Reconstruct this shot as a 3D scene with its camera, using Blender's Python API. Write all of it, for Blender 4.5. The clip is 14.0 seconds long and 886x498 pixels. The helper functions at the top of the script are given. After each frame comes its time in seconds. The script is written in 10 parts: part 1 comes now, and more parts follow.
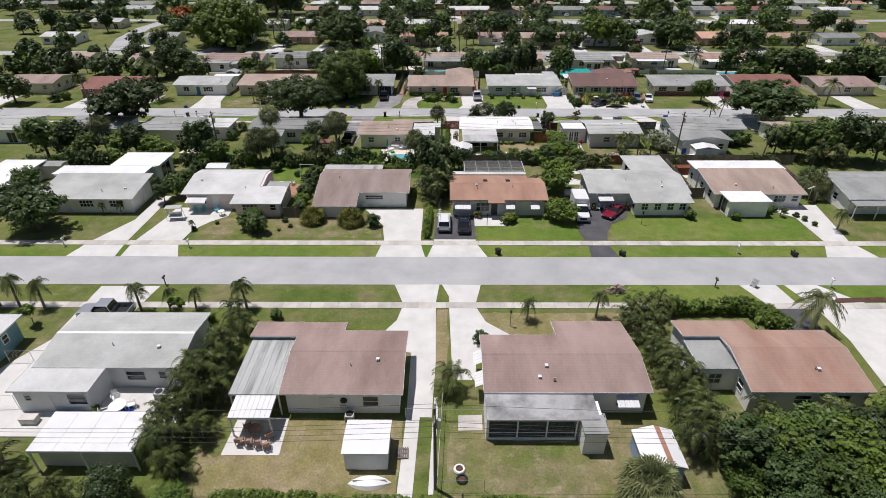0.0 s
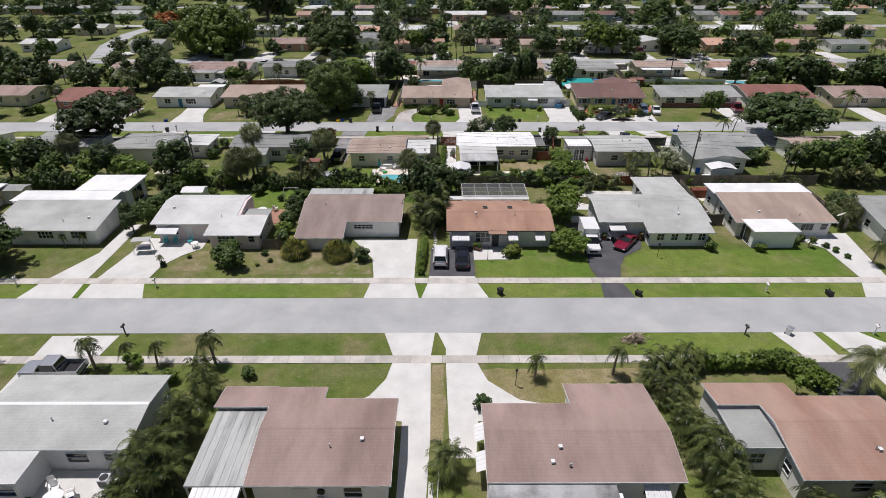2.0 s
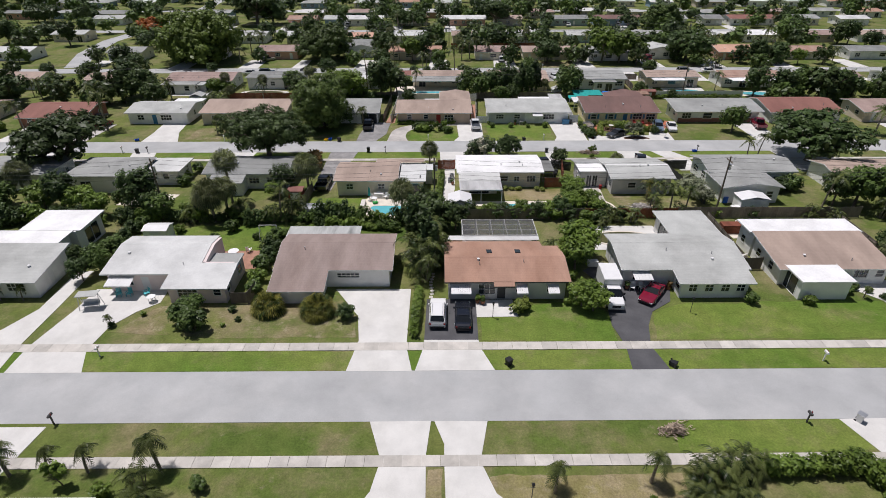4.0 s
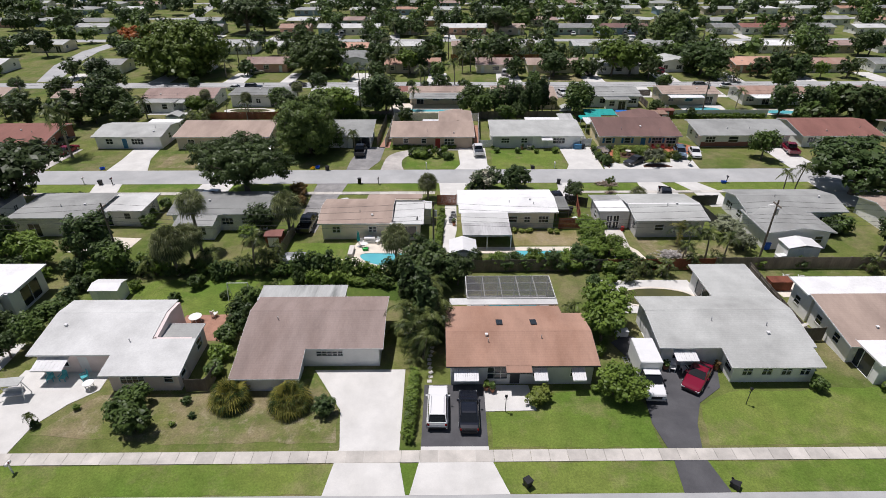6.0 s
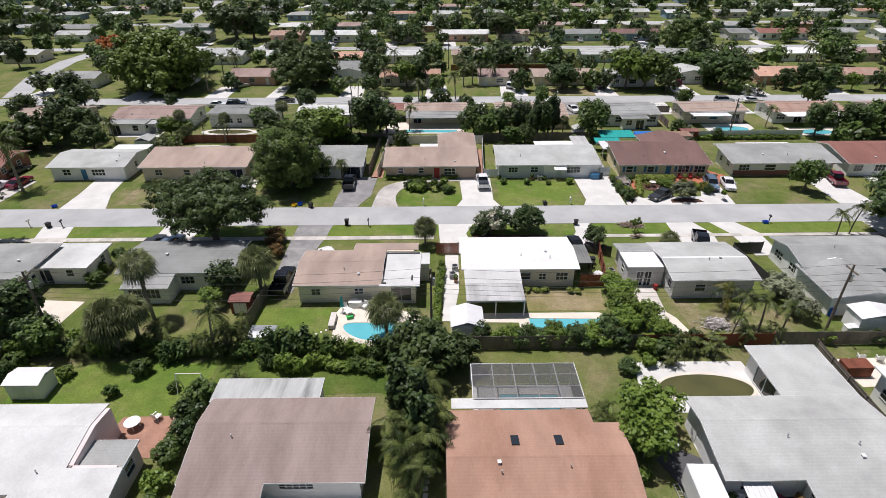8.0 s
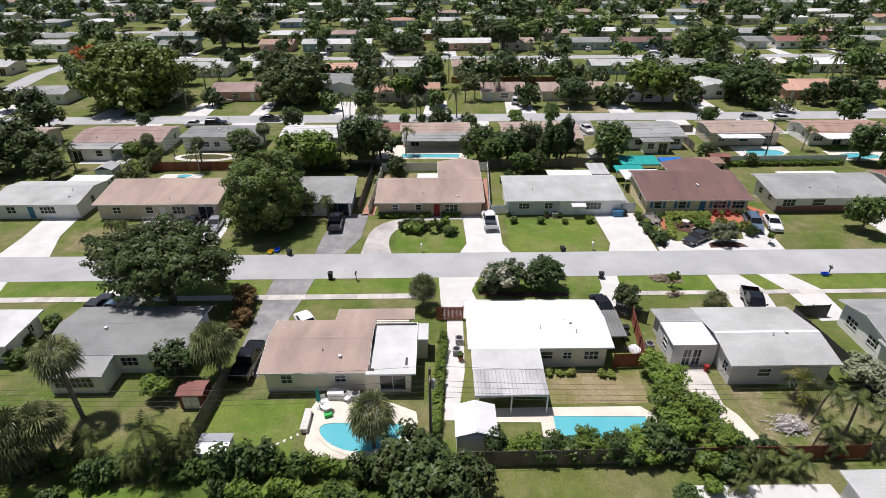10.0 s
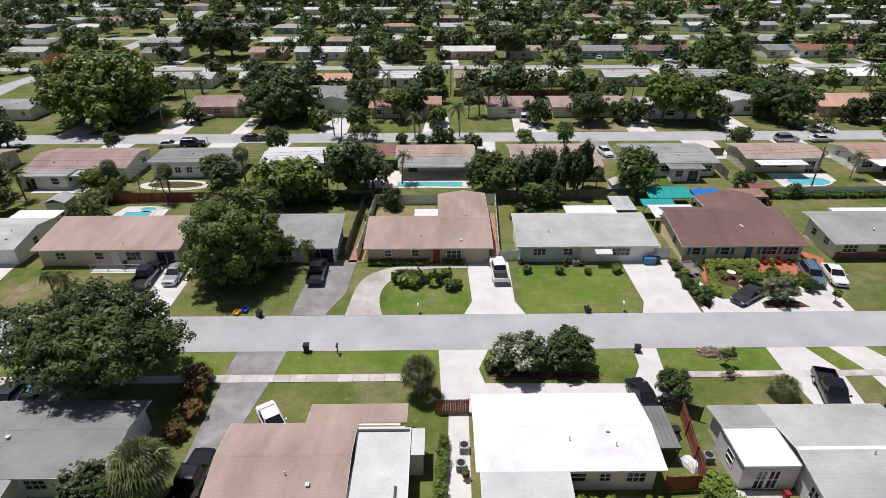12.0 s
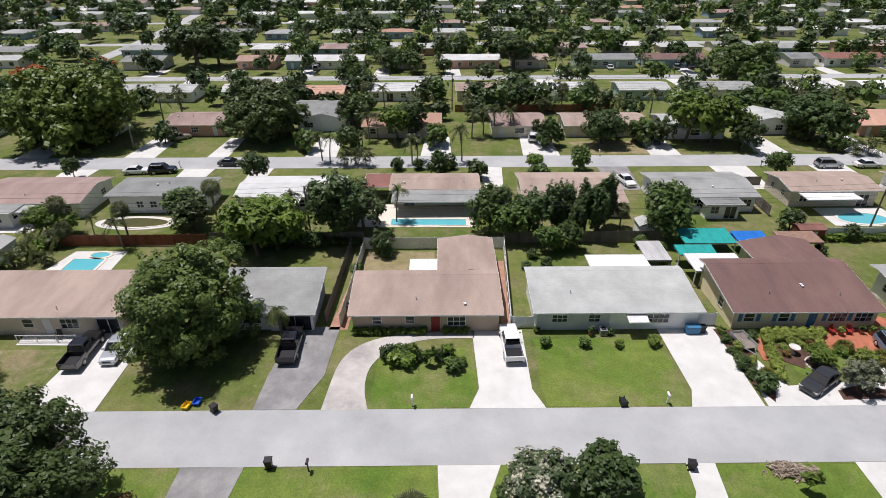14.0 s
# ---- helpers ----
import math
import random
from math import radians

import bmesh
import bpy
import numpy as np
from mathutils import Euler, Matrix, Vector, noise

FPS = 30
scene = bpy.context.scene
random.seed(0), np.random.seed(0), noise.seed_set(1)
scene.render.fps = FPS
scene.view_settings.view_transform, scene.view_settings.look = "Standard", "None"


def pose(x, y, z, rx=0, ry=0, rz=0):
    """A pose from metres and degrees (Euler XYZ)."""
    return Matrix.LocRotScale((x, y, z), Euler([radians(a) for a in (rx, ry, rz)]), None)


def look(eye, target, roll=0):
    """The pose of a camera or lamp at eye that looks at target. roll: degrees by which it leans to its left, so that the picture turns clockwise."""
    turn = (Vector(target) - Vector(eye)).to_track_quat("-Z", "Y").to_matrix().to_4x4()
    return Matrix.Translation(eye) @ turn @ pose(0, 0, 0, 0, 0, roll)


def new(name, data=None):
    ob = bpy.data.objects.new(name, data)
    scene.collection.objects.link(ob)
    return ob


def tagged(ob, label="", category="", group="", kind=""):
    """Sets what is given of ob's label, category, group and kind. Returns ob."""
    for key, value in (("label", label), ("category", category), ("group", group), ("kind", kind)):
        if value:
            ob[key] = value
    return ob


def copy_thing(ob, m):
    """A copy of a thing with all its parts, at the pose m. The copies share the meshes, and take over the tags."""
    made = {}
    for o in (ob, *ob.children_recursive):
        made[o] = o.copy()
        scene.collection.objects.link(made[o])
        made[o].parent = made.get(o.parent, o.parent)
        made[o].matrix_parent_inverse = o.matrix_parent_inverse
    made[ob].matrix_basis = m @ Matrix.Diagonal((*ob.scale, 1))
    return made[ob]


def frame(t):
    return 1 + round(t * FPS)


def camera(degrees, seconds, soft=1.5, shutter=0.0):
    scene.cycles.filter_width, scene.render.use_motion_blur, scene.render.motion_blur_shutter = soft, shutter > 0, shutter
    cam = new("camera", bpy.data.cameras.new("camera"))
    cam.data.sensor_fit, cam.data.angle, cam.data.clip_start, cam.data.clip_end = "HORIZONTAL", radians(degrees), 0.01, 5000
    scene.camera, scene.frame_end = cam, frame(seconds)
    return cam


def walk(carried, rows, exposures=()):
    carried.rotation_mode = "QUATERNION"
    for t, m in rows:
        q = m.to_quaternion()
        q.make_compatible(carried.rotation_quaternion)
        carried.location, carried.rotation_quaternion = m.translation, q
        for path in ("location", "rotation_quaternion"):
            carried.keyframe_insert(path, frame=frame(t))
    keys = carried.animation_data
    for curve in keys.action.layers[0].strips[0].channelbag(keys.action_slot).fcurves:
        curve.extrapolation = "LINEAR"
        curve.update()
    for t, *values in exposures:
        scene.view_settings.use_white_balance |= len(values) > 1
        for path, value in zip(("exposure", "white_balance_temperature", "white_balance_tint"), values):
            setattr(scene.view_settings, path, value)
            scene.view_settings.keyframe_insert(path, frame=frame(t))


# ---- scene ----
cam = camera(78.4, 14.0, soft=0.8)
PATH = [
    (0, (0.916, 0.077, 37.439), (0.872, 1.793, 36.413), 0.0),
    (0.5, (0.859, 1.869, 37.459), (0.817, 3.586, 36.434), 0.0),
    (1, (0.833, 3.885, 37.48), (0.794, 5.603, 36.457), 0.1),
    (1.5, (0.841, 6.153, 37.483), (0.804, 7.872, 36.461), 0.0),
    (2, (0.864, 8.691, 37.512), (0.83, 10.411, 36.492), 0.0),
    (2.5, (0.819, 11.501, 37.557), (0.787, 13.221, 36.537), 0.0),
    (3, (0.76, 14.475, 37.549), (0.73, 16.195, 36.529), 0.0),
    (5.5, (0.454, 30.453, 37.766), (0.43, 32.178, 36.754), -0.1),
    (6, (0.277, 33.829, 37.87), (0.255, 35.556, 36.86), -0.0),
    (6.5, (0.193, 37.404, 37.996), (0.173, 39.13, 36.987), 0.1),
    (7, (0.169, 41.068, 38.146), (0.148, 42.794, 37.136), -0.0),
    (7.5, (0.186, 44.77, 38.271), (0.164, 46.496, 37.26), -0.1),
    (8, (0.188, 48.414, 38.364), (0.164, 50.14, 37.353), -0.2),
    (10.5, (-0.285, 66.331, 37.973), (-0.307, 68.063, 36.974), -0.3),
    (11, (-0.302, 69.842, 37.863), (-0.326, 71.576, 36.865), -0.3),
    (11.5, (-0.309, 73.431, 37.736), (-0.335, 75.166, 36.74), -0.2),
    (12, (-0.343, 77.012, 37.622), (-0.369, 78.747, 36.628), -0.2),
    (12.5, (-0.412, 80.642, 37.537), (-0.437, 82.378, 36.544), -0.2),
    (13, (-0.45, 84.209, 37.543), (-0.475, 85.945, 36.551), -0.2),
    (13.5, (-0.523, 87.81, 37.622), (-0.547, 89.545, 36.629), -0.2),
    (14, (-0.506, 91.264, 37.678), (-0.534, 93.001, 36.686), -0.2),
]
walk(cam, [(t, look(e, g, r)) for t, e, g, r in PATH],
     exposures=[(0, -0.17, 6400, 13), (3, -0.26, 6400, 13), (5.5, -0.22, 6400, 13), (7, -0.02, 6400, 13), (8, -0.02, 6400, 13),
                (10.5, 0.05, 6400, 13), (11.5, -0.05, 6400, 13), (12.5, -0.14, 6400, 13), (14, -0.01, 6400, 13)])

# ---- sky and sun ----
world = bpy.data.worlds.new("sky")
scene.world = world
world.use_nodes = True
sky = world.node_tree.nodes.new("ShaderNodeTexSky")
sky.sky_type, sky.sun_disc = "NISHITA", False
sky.sun_elevation, sky.sun_rotation = radians(73), radians(-59)
sky.dust_density = 1.5
bg = world.node_tree.nodes["Background"]
bg.inputs["Strength"].default_value = 0.052
world.node_tree.links.new(sky.outputs[0], bg.inputs[0])
sun = new("sun", bpy.data.lights.new("sun", "SUN"))
sun.data.energy, sun.data.angle, sun.data.color = 4.5, radians(0.5), (1.0, 0.955, 0.945)
sun.matrix_world = look((-26, 16, 100), (0, 0, 0))

SLOPE = 0.0225          # the streets run slightly askew
TURN = 1.25


# ---- materials ----
def material(name, col, rough=0.8, var=0.25, scale=1.0, fine=14.0, bump=0.15, stain=None, stain_amount=0.4, metal=0.0, spec=0.3,
             island=0.0, each=0.0, courses=0.0, stretch=(1, 1, 1)):
    """A surface with broad and fine variation, an optional stain colour, and optional courses (shingles, boards) across it."""
    m = bpy.data.materials.new(name)
    m.use_nodes = True
    nt = m.node_tree
    n, l = nt.nodes, nt.links
    bs = n["Principled BSDF"]
    bs.inputs["Roughness"].default_value = rough
    bs.inputs["Metallic"].default_value = metal
    bs.inputs["Specular IOR Level"].default_value = spec
    tc = n.new("ShaderNodeTexCoord")
    geo = n.new("ShaderNodeNewGeometry")
    mp = n.new("ShaderNodeMapping")
    mp.inputs["Scale"].default_value = stretch
    l.new(geo.outputs["Position"], mp.inputs[0])

    def noise_at(sc, detail=4, r=0.6):
        t = n.new("ShaderNodeTexNoise")
        t.inputs["Scale"].default_value, t.inputs["Detail"].default_value, t.inputs["Roughness"].default_value = sc, detail, r
        l.new(mp.outputs[0], t.inputs["Vector"])
        return t.outputs["Fac"]

    def ramp(fac, lo, hi, a=0.0, b=1.0):
        r = n.new("ShaderNodeMapRange")
        r.inputs["From Min"].default_value, r.inputs["From Max"].default_value = lo, hi
        r.inputs["To Min"].default_value, r.inputs["To Max"].default_value = a, b
        l.new(fac, r.inputs["Value"])
        return r.outputs[0]

    def mul(a, b):
        k = n.new("ShaderNodeMath")
        k.operation = "MULTIPLY"
        l.new(a, k.inputs[0])
        l.new(b, k.inputs[1])
        return k.outputs[0]

    broad = ramp(noise_at(scale, 3), 0.3, 0.7, 1 - var, 1 + var)
    grain = ramp(noise_at(fine, 3, 0.7), 0.25, 0.75, 1 - var * 0.7, 1 + var * 0.7)
    f = mul(broad, grain)
    if island:
        f = mul(f, ramp(geo.outputs["Random Per Island"], 0, 1, 1 - island, 1 + island))
    if each:
        oi = n.new("ShaderNodeObjectInfo")
        f = mul(f, ramp(oi.outputs["Random"], 0, 1, 1 - each, 1 + each))
    base = n.new("ShaderNodeRGB")
    base.outputs[0].default_value = (*col, 1)
    src = base.outputs[0]
    if stain:
        mx = n.new("ShaderNodeMix")
        mx.data_type = "RGBA"
        l.new(ramp(noise_at(scale * 0.45, 5, 0.65), 0.45, 0.68, 0, stain_amount), mx.inputs["Factor"])
        l.new(src, mx.inputs["A"])
        mx.inputs["B"].default_value = (*stain, 1)
        src = mx.outputs["Result"]
    sc = n.new("ShaderNodeVectorMath")
    sc.operation = "SCALE"
    l.new(src, sc.inputs[0])
    l.new(f, sc.inputs["Scale"])
    l.new(sc.outputs[0], bs.inputs["Base Color"])
    height = noise_at(fine * 1.5, 3, 0.7)
    if courses:
        w = n.new("ShaderNodeTexWave")
        w.wave_type, w.bands_direction, w.wave_profile = "BANDS", "Y", "SAW"
        w.inputs["Scale"].default_value = 0.314 / courses
        w.inputs["Distortion"].default_value = 0.15
        l.new(tc.outputs["Object"], w.inputs["Vector"])
        a = n.new("ShaderNodeMath")
        a.operation = "ADD"
        l.new(height, a.inputs[0])
        l.new(w.outputs["Fac"], a.inputs[1])
        height = a.outputs[0]
        g = n.new("ShaderNodeVectorMath")
        g.operation = "SCALE"
        l.new(sc.outputs[0], g.inputs[0])
        l.new(ramp(w.outputs["Fac"], 0, 1, 0.96, 1.03), g.inputs["Scale"])
        l.new(g.outputs[0], bs.inputs["Base Color"])
    if bump:
        b = n.new("ShaderNodeBump")
        b.inputs["Strength"].default_value, b.inputs["Distance"].default_value = bump, 0.03
        l.new(height, b.inputs["Height"])
        l.new(b.outputs[0], bs.inputs["Normal"])
    return m


def leaf_material(name, col, other, gloss=0.45, leaf=0.0, gaps=0.09, spread=(0.15, 0.85)):
    """Foliage: two greens mixed leaf by leaf and tree by tree, a little light shining through.
    With a leaf length the sprays break up into single leaves with gaps between them."""
    m = bpy.data.materials.new(name)
    m.use_nodes = True
    n, l = m.node_tree.nodes, m.node_tree.links
    bs = n["Principled BSDF"]
    bs.inputs["Roughness"].default_value = gloss
    bs.inputs["Specular IOR Level"].default_value = 0.2
    geo, oi = n.new("ShaderNodeNewGeometry"), n.new("ShaderNodeObjectInfo")
    mx = n.new("ShaderNodeMix")
    mx.data_type = "RGBA"
    mx.inputs["A"].default_value, mx.inputs["B"].default_value = (*col, 1), (*other, 1)
    fac = geo.outputs["Random Per Island"]
    if leaf:
        vo = n.new("ShaderNodeTexVoronoi")
        vo.inputs["Scale"].default_value = 1.0 / leaf
        l.new(geo.outputs["Position"], vo.inputs["Vector"])
        sep = n.new("ShaderNodeSeparateColor")
        l.new(vo.outputs["Color"], sep.inputs[0])
        av = n.new("ShaderNodeMix")
        av.inputs["Factor"].default_value = 0.45
        l.new(fac, av.inputs["A"])
        l.new(sep.outputs[0], av.inputs["B"])
        fac = av.outputs["Result"]
        bough = n.new("ShaderNodeTexNoise")
        bough.inputs["Scale"].default_value, bough.inputs["Detail"].default_value = 0.55, 3
        l.new(geo.outputs["Position"], bough.inputs["Vector"])
        drift = n.new("ShaderNodeMapRange")
        drift.inputs["From Min"].default_value, drift.inputs["From Max"].default_value = 0.3, 0.7
        l.new(bough.outputs["Fac"], drift.inputs["Value"])
        both = n.new("ShaderNodeMix")
        both.inputs["Factor"].default_value = 0.5
        l.new(fac, both.inputs["A"])
        l.new(drift.outputs[0], both.inputs["B"])
        fac = both.outputs["Result"]
        gap = n.new("ShaderNodeMath")
        gap.operation = "GREATER_THAN"
        gap.inputs[1].default_value = 1.0 - gaps
        l.new(sep.outputs[1], gap.inputs[0])
        edge = n.new("ShaderNodeMath")
        edge.operation = "GREATER_THAN"
        edge.inputs[1].default_value = 0.86
        l.new(vo.outputs["Distance"], edge.inputs[0])
        cut = n.new("ShaderNodeMath")
        cut.operation = "MAXIMUM"
        l.new(gap.outputs[0], cut.inputs[0])
        l.new(edge.outputs[0], cut.inputs[1])
    wide = n.new("ShaderNodeMapRange")
    wide.inputs["From Min"].default_value, wide.inputs["From Max"].default_value = spread
    if spread == (0.15, 0.85):
        wide.inputs["To Min"].default_value, wide.inputs["To Max"].default_value = 0.22, 0.74
    l.new(fac, wide.inputs["Value"])
    l.new(wide.outputs[0], mx.inputs["Factor"])
    r = n.new("ShaderNodeMapRange")
    r.inputs["To Min"].default_value, r.inputs["To Max"].default_value = 0.75, 1.3
    l.new(oi.outputs["Random"], r.inputs["Value"])
    sc = n.new("ShaderNodeVectorMath")
    sc.operation = "SCALE"
    l.new(mx.outputs["Result"], sc.inputs[0])
    l.new(r.outputs[0], sc.inputs["Scale"])
    l.new(sc.outputs[0], bs.inputs["Base Color"])
    tr = n.new("ShaderNodeBsdfTranslucent")
    l.new(sc.outputs[0], tr.inputs[0])
    ad = n.new("ShaderNodeMixShader")
    ad.inputs[0].default_value = 0.10
    l.new(bs.outputs[0], ad.inputs[1])
    l.new(tr.outputs[0], ad.inputs[2])
    last = ad.outputs[0]
    if leaf:
        clear = n.new("ShaderNodeBsdfTransparent")
        fin = n.new("ShaderNodeMixShader")
        l.new(cut.outputs[0], fin.inputs[0])
        l.new(last, fin.inputs[1])
        l.new(clear.outputs[0], fin.inputs[2])
        last = fin.outputs[0]
    l.new(last, n["Material Output"].inputs["Surface"])
    return m


def lawn_material(name, g1, g2, brown, dry_lo, bare_lo):
    """Mown grass: greens, thin brown patches, fine blades."""
    m = bpy.data.materials.new(name)
    m.use_nodes = True
    n, l = m.node_tree.nodes, m.node_tree.links
    bs = n["Principled BSDF"]
    bs.inputs["Roughness"].default_value = 0.9
    bs.inputs["Specular IOR Level"].default_value = 0.15
    geo = n.new("ShaderNodeNewGeometry")

    def noise_at(sc, detail, r):
        t = n.new("ShaderNodeTexNoise")
        t.inputs["Scale"].default_value, t.inputs["Detail"].default_value, t.inputs["Roughness"].default_value = sc, detail, r
        l.new(geo.outputs["Position"], t.inputs["Vector"])
        return t.outputs["Fac"]

    def ramp(fac, lo, hi, a=0.0, b=1.0):
        r = n.new("ShaderNodeMapRange")
        r.inputs["From Min"].default_value, r.inputs["From Max"].default_value = lo, hi
        r.inputs["To Min"].default_value, r.inputs["To Max"].default_value = a, b
        l.new(fac, r.inputs["Value"])
        return r.outputs[0]

    def mix(fac, a, b):
        mx = n.new("ShaderNodeMix")
        mx.data_type = "RGBA"
        l.new(fac, mx.inputs["Factor"])
        for key, v in (("A", a), ("B", b)):
            if isinstance(v, tuple):
                mx.inputs[key].default_value = (*v, 1)
            else:
                l.new(v, mx.inputs[key])
        return mx.outputs["Result"]

    green = mix(ramp(noise_at(0.09, 4, 0.6), 0.38, 0.62), g1, g2)
    dry = mix(ramp(noise_at(0.16, 8, 0.7), dry_lo, dry_lo + 0.2, 0, 0.85), green, brown)
    bare = mix(ramp(noise_at(0.55, 8, 0.75), bare_lo, bare_lo + 0.16, 0, 0.85), dry, (0.33, 0.28, 0.19))
    sc = n.new("ShaderNodeVectorMath")
    sc.operation = "SCALE"
    l.new(bare, sc.inputs[0])
    fine = n.new("ShaderNodeMath")
    fine.operation = "MULTIPLY"
    l.new(ramp(noise_at(5.0, 5, 0.8), 0.25, 0.75, 0.6, 1.4), fine.inputs[0])
    l.new(ramp(noise_at(0.7, 5, 0.65), 0.3, 0.7, 0.82, 1.18), fine.inputs[1])
    l.new(fine.outputs[0], sc.inputs["Scale"])
    l.new(sc.outputs[0], bs.inputs["Base Color"])
    b = n.new("ShaderNodeBump")
    b.inputs["Strength"].default_value, b.inputs["Distance"].default_value = 0.5, 0.06
    l.new(noise_at(9.0, 4, 0.8), b.inputs["Height"])
    l.new(b.outputs[0], bs.inputs["Normal"])
    return m


M = {}
M["lawn"] = lawn_material("lawn", (0.088, 0.130, 0.026), (0.145, 0.165, 0.046), (0.22, 0.19, 0.10), 0.46, 0.60)
M["lawn_bright"] = lawn_material("lawn_bright", (0.100, 0.166, 0.025), (0.158, 0.203, 0.043), (0.225, 0.205, 0.095), 0.50, 0.65)
M["lawn_dry"] = lawn_material("lawn_dry", (0.16, 0.165, 0.05), (0.24, 0.205, 0.09), (0.31, 0.25, 0.155), 0.40, 0.54)
M["lawn_patchy"] = lawn_material("lawn_patchy", (0.095, 0.140, 0.028), (0.150, 0.165, 0.048), (0.25, 0.20, 0.12), 0.40, 0.52)
M["weeds"] = lawn_material("rough_weeds", (0.06, 0.10, 0.018), (0.12, 0.165, 0.032), (0.17, 0.165, 0.06), 0.52, 0.72)
M["road"] = material("road_asphalt", (0.39, 0.396, 0.39), 0.9, 0.10, 0.25, 9, 0.25, stain=(0.49, 0.487, 0.47), stain_amount=0.5)
M["concrete"] = material("concrete", (0.63, 0.62, 0.585), 0.85, 0.08, 0.5, 12, 0.15, stain=(0.53, 0.52, 0.48), stain_amount=0.5)
M["path"] = material("sidewalk_concrete", (0.54, 0.51, 0.46), 0.88, 0.10, 0.8, 12, 0.2, stain=(0.30, 0.29, 0.26), stain_amount=0.5, each=0.12)
M["asphalt"] = material("driveway_asphalt", (0.085, 0.085, 0.09), 0.9, 0.15, 0.5, 14, 0.3, stain=(0.13, 0.13, 0.13))
M["worn_asphalt"] = material("worn_asphalt", (0.24, 0.235, 0.23), 0.9, 0.18, 0.6, 14, 0.3, stain=(0.38, 0.37, 0.35), stain_amount=0.7)
M["worn_concrete"] = material("worn_concrete", (0.54, 0.51, 0.47), 0.88, 0.12, 0.5, 12, 0.2, stain=(0.33, 0.31, 0.29), stain_amount=0.85)
M["old_white"] = material("weathered_white_panels", (0.52, 0.52, 0.51), 0.6, 0.10, 0.8, 8, 0.1, stain=(0.30, 0.30, 0.29), stain_amount=0.8, stretch=(1.4, 0.3, 1))
M["grey_branches"] = material("grey_dead_branches", (0.46, 0.43, 0.40), 0.95, 0.25, 2, 12, 0.4, island=0.4)
M["red_paver"] = material("red_pavers", (0.42, 0.15, 0.085), 0.85, 0.2, 1.0, 10, 0.3)
M["paver"] = material("clay_pavers", (0.36, 0.20, 0.14), 0.85, 0.2, 1.0, 10, 0.3)
M["mulch"] = material("bark_mulch", (0.10, 0.055, 0.04), 0.95, 0.35, 1.5, 12, 0.6)
M["deck"] = material("pool_deck", (0.70, 0.64, 0.54), 0.8, 0.08, 0.8, 10, 0.15, stain=(0.55, 0.5, 0.42))
ROOF = {
    "white": ((0.59, 0.595, 0.575), (0.48, 0.485, 0.465)), "bright": ((0.80, 0.80, 0.79), (0.68, 0.68, 0.66)),
    "light": ((0.46, 0.47, 0.445), (0.36, 0.365, 0.345)), "grey": ((0.335, 0.342, 0.325), (0.235, 0.24, 0.228)),
    "slate": ((0.25, 0.257, 0.245), (0.17, 0.173, 0.165)), "tan": ((0.40, 0.31, 0.255), (0.30, 0.23, 0.19)),
    "brown": ((0.35, 0.258, 0.226), (0.235, 0.165, 0.142)), "rust": ((0.40, 0.245, 0.178), (0.31, 0.175, 0.12)), "umber": ((0.31, 0.245, 0.218), (0.22, 0.165, 0.142)),
    "terracotta": ((0.38, 0.26, 0.205), (0.33, 0.18, 0.13)), "maroon": ((0.19, 0.115, 0.10), (0.14, 0.09, 0.08)),
    "red": ((0.26, 0.125, 0.10), (0.20, 0.09, 0.075)), "salmon": ((0.55, 0.33, 0.24), (0.42, 0.26, 0.2)),
}
for key, (a, b) in ROOF.items():
    M["roof_" + key] = material("roof_" + key, a, 0.85, 0.13, 0.3, 6, 0.35, stain=b, stain_amount=0.85, courses=0.0 if key in ("white", "bright") else 0.28,
                                stretch=(1.5, 0.5, 1) if key in ("tan", "brown", "umber", "rust", "terracotta", "maroon", "red", "salmon") else (1, 1, 1))
WALL = {
    "white": (0.88, 0.87, 0.84), "cream": (0.80, 0.72, 0.59), "beige": (0.66, 0.57, 0.47), "grey": (0.64, 0.63, 0.61),
    "palegrey": (0.82, 0.815, 0.79), "pink": (0.78, 0.67, 0.64), "teal": (0.16, 0.30, 0.33), "blue": (0.30, 0.40, 0.52),
    "yellow": (0.84, 0.73, 0.48), "brick": (0.33, 0.15, 0.11), "tan": (0.50, 0.40, 0.31), "salmon": (0.62, 0.37, 0.29),
    "mint": (0.42, 0.52, 0.48),
}
for key, a in WALL.items():
    M["wall_" + key] = material("stucco_" + key, a, 0.9, 0.06, 0.6, 18, 0.25, stain=tuple(c * 0.78 for c in a), stain_amount=0.35)
M["trim"] = material("white_trim", (0.78, 0.78, 0.76), 0.55, 0.05, 1, 10, 0.05)
M["dark_trim"] = material("dark_trim", (0.06, 0.06, 0.06), 0.5, 0.1, 1, 10, 0.05)
M["metal"] = material("galvanised_metal", (0.55, 0.56, 0.57), 0.4, 0.1, 1.5, 20, 0.05, metal=0.7)
M["white_metal"] = material("white_painted_metal", (0.74, 0.74, 0.73), 0.4, 0.05, 0.8, 8, 0.05, stain=(0.62, 0.62, 0.6), stain_amount=0.3)
M["old_metal"] = material("weathered_panels", (0.44, 0.45, 0.43), 0.6, 0.12, 0.8, 8, 0.15, stain=(0.16, 0.17, 0.16), stain_amount=0.85, stretch=(1.6, 0.22, 1))
M["black"] = material("black_plastic", (0.02, 0.02, 0.022), 0.5, 0.1, 2, 20, 0.0)
M["rubber"] = material("tyre_rubber", (0.025, 0.025, 0.025), 0.85, 0.1, 2, 20, 0.1)
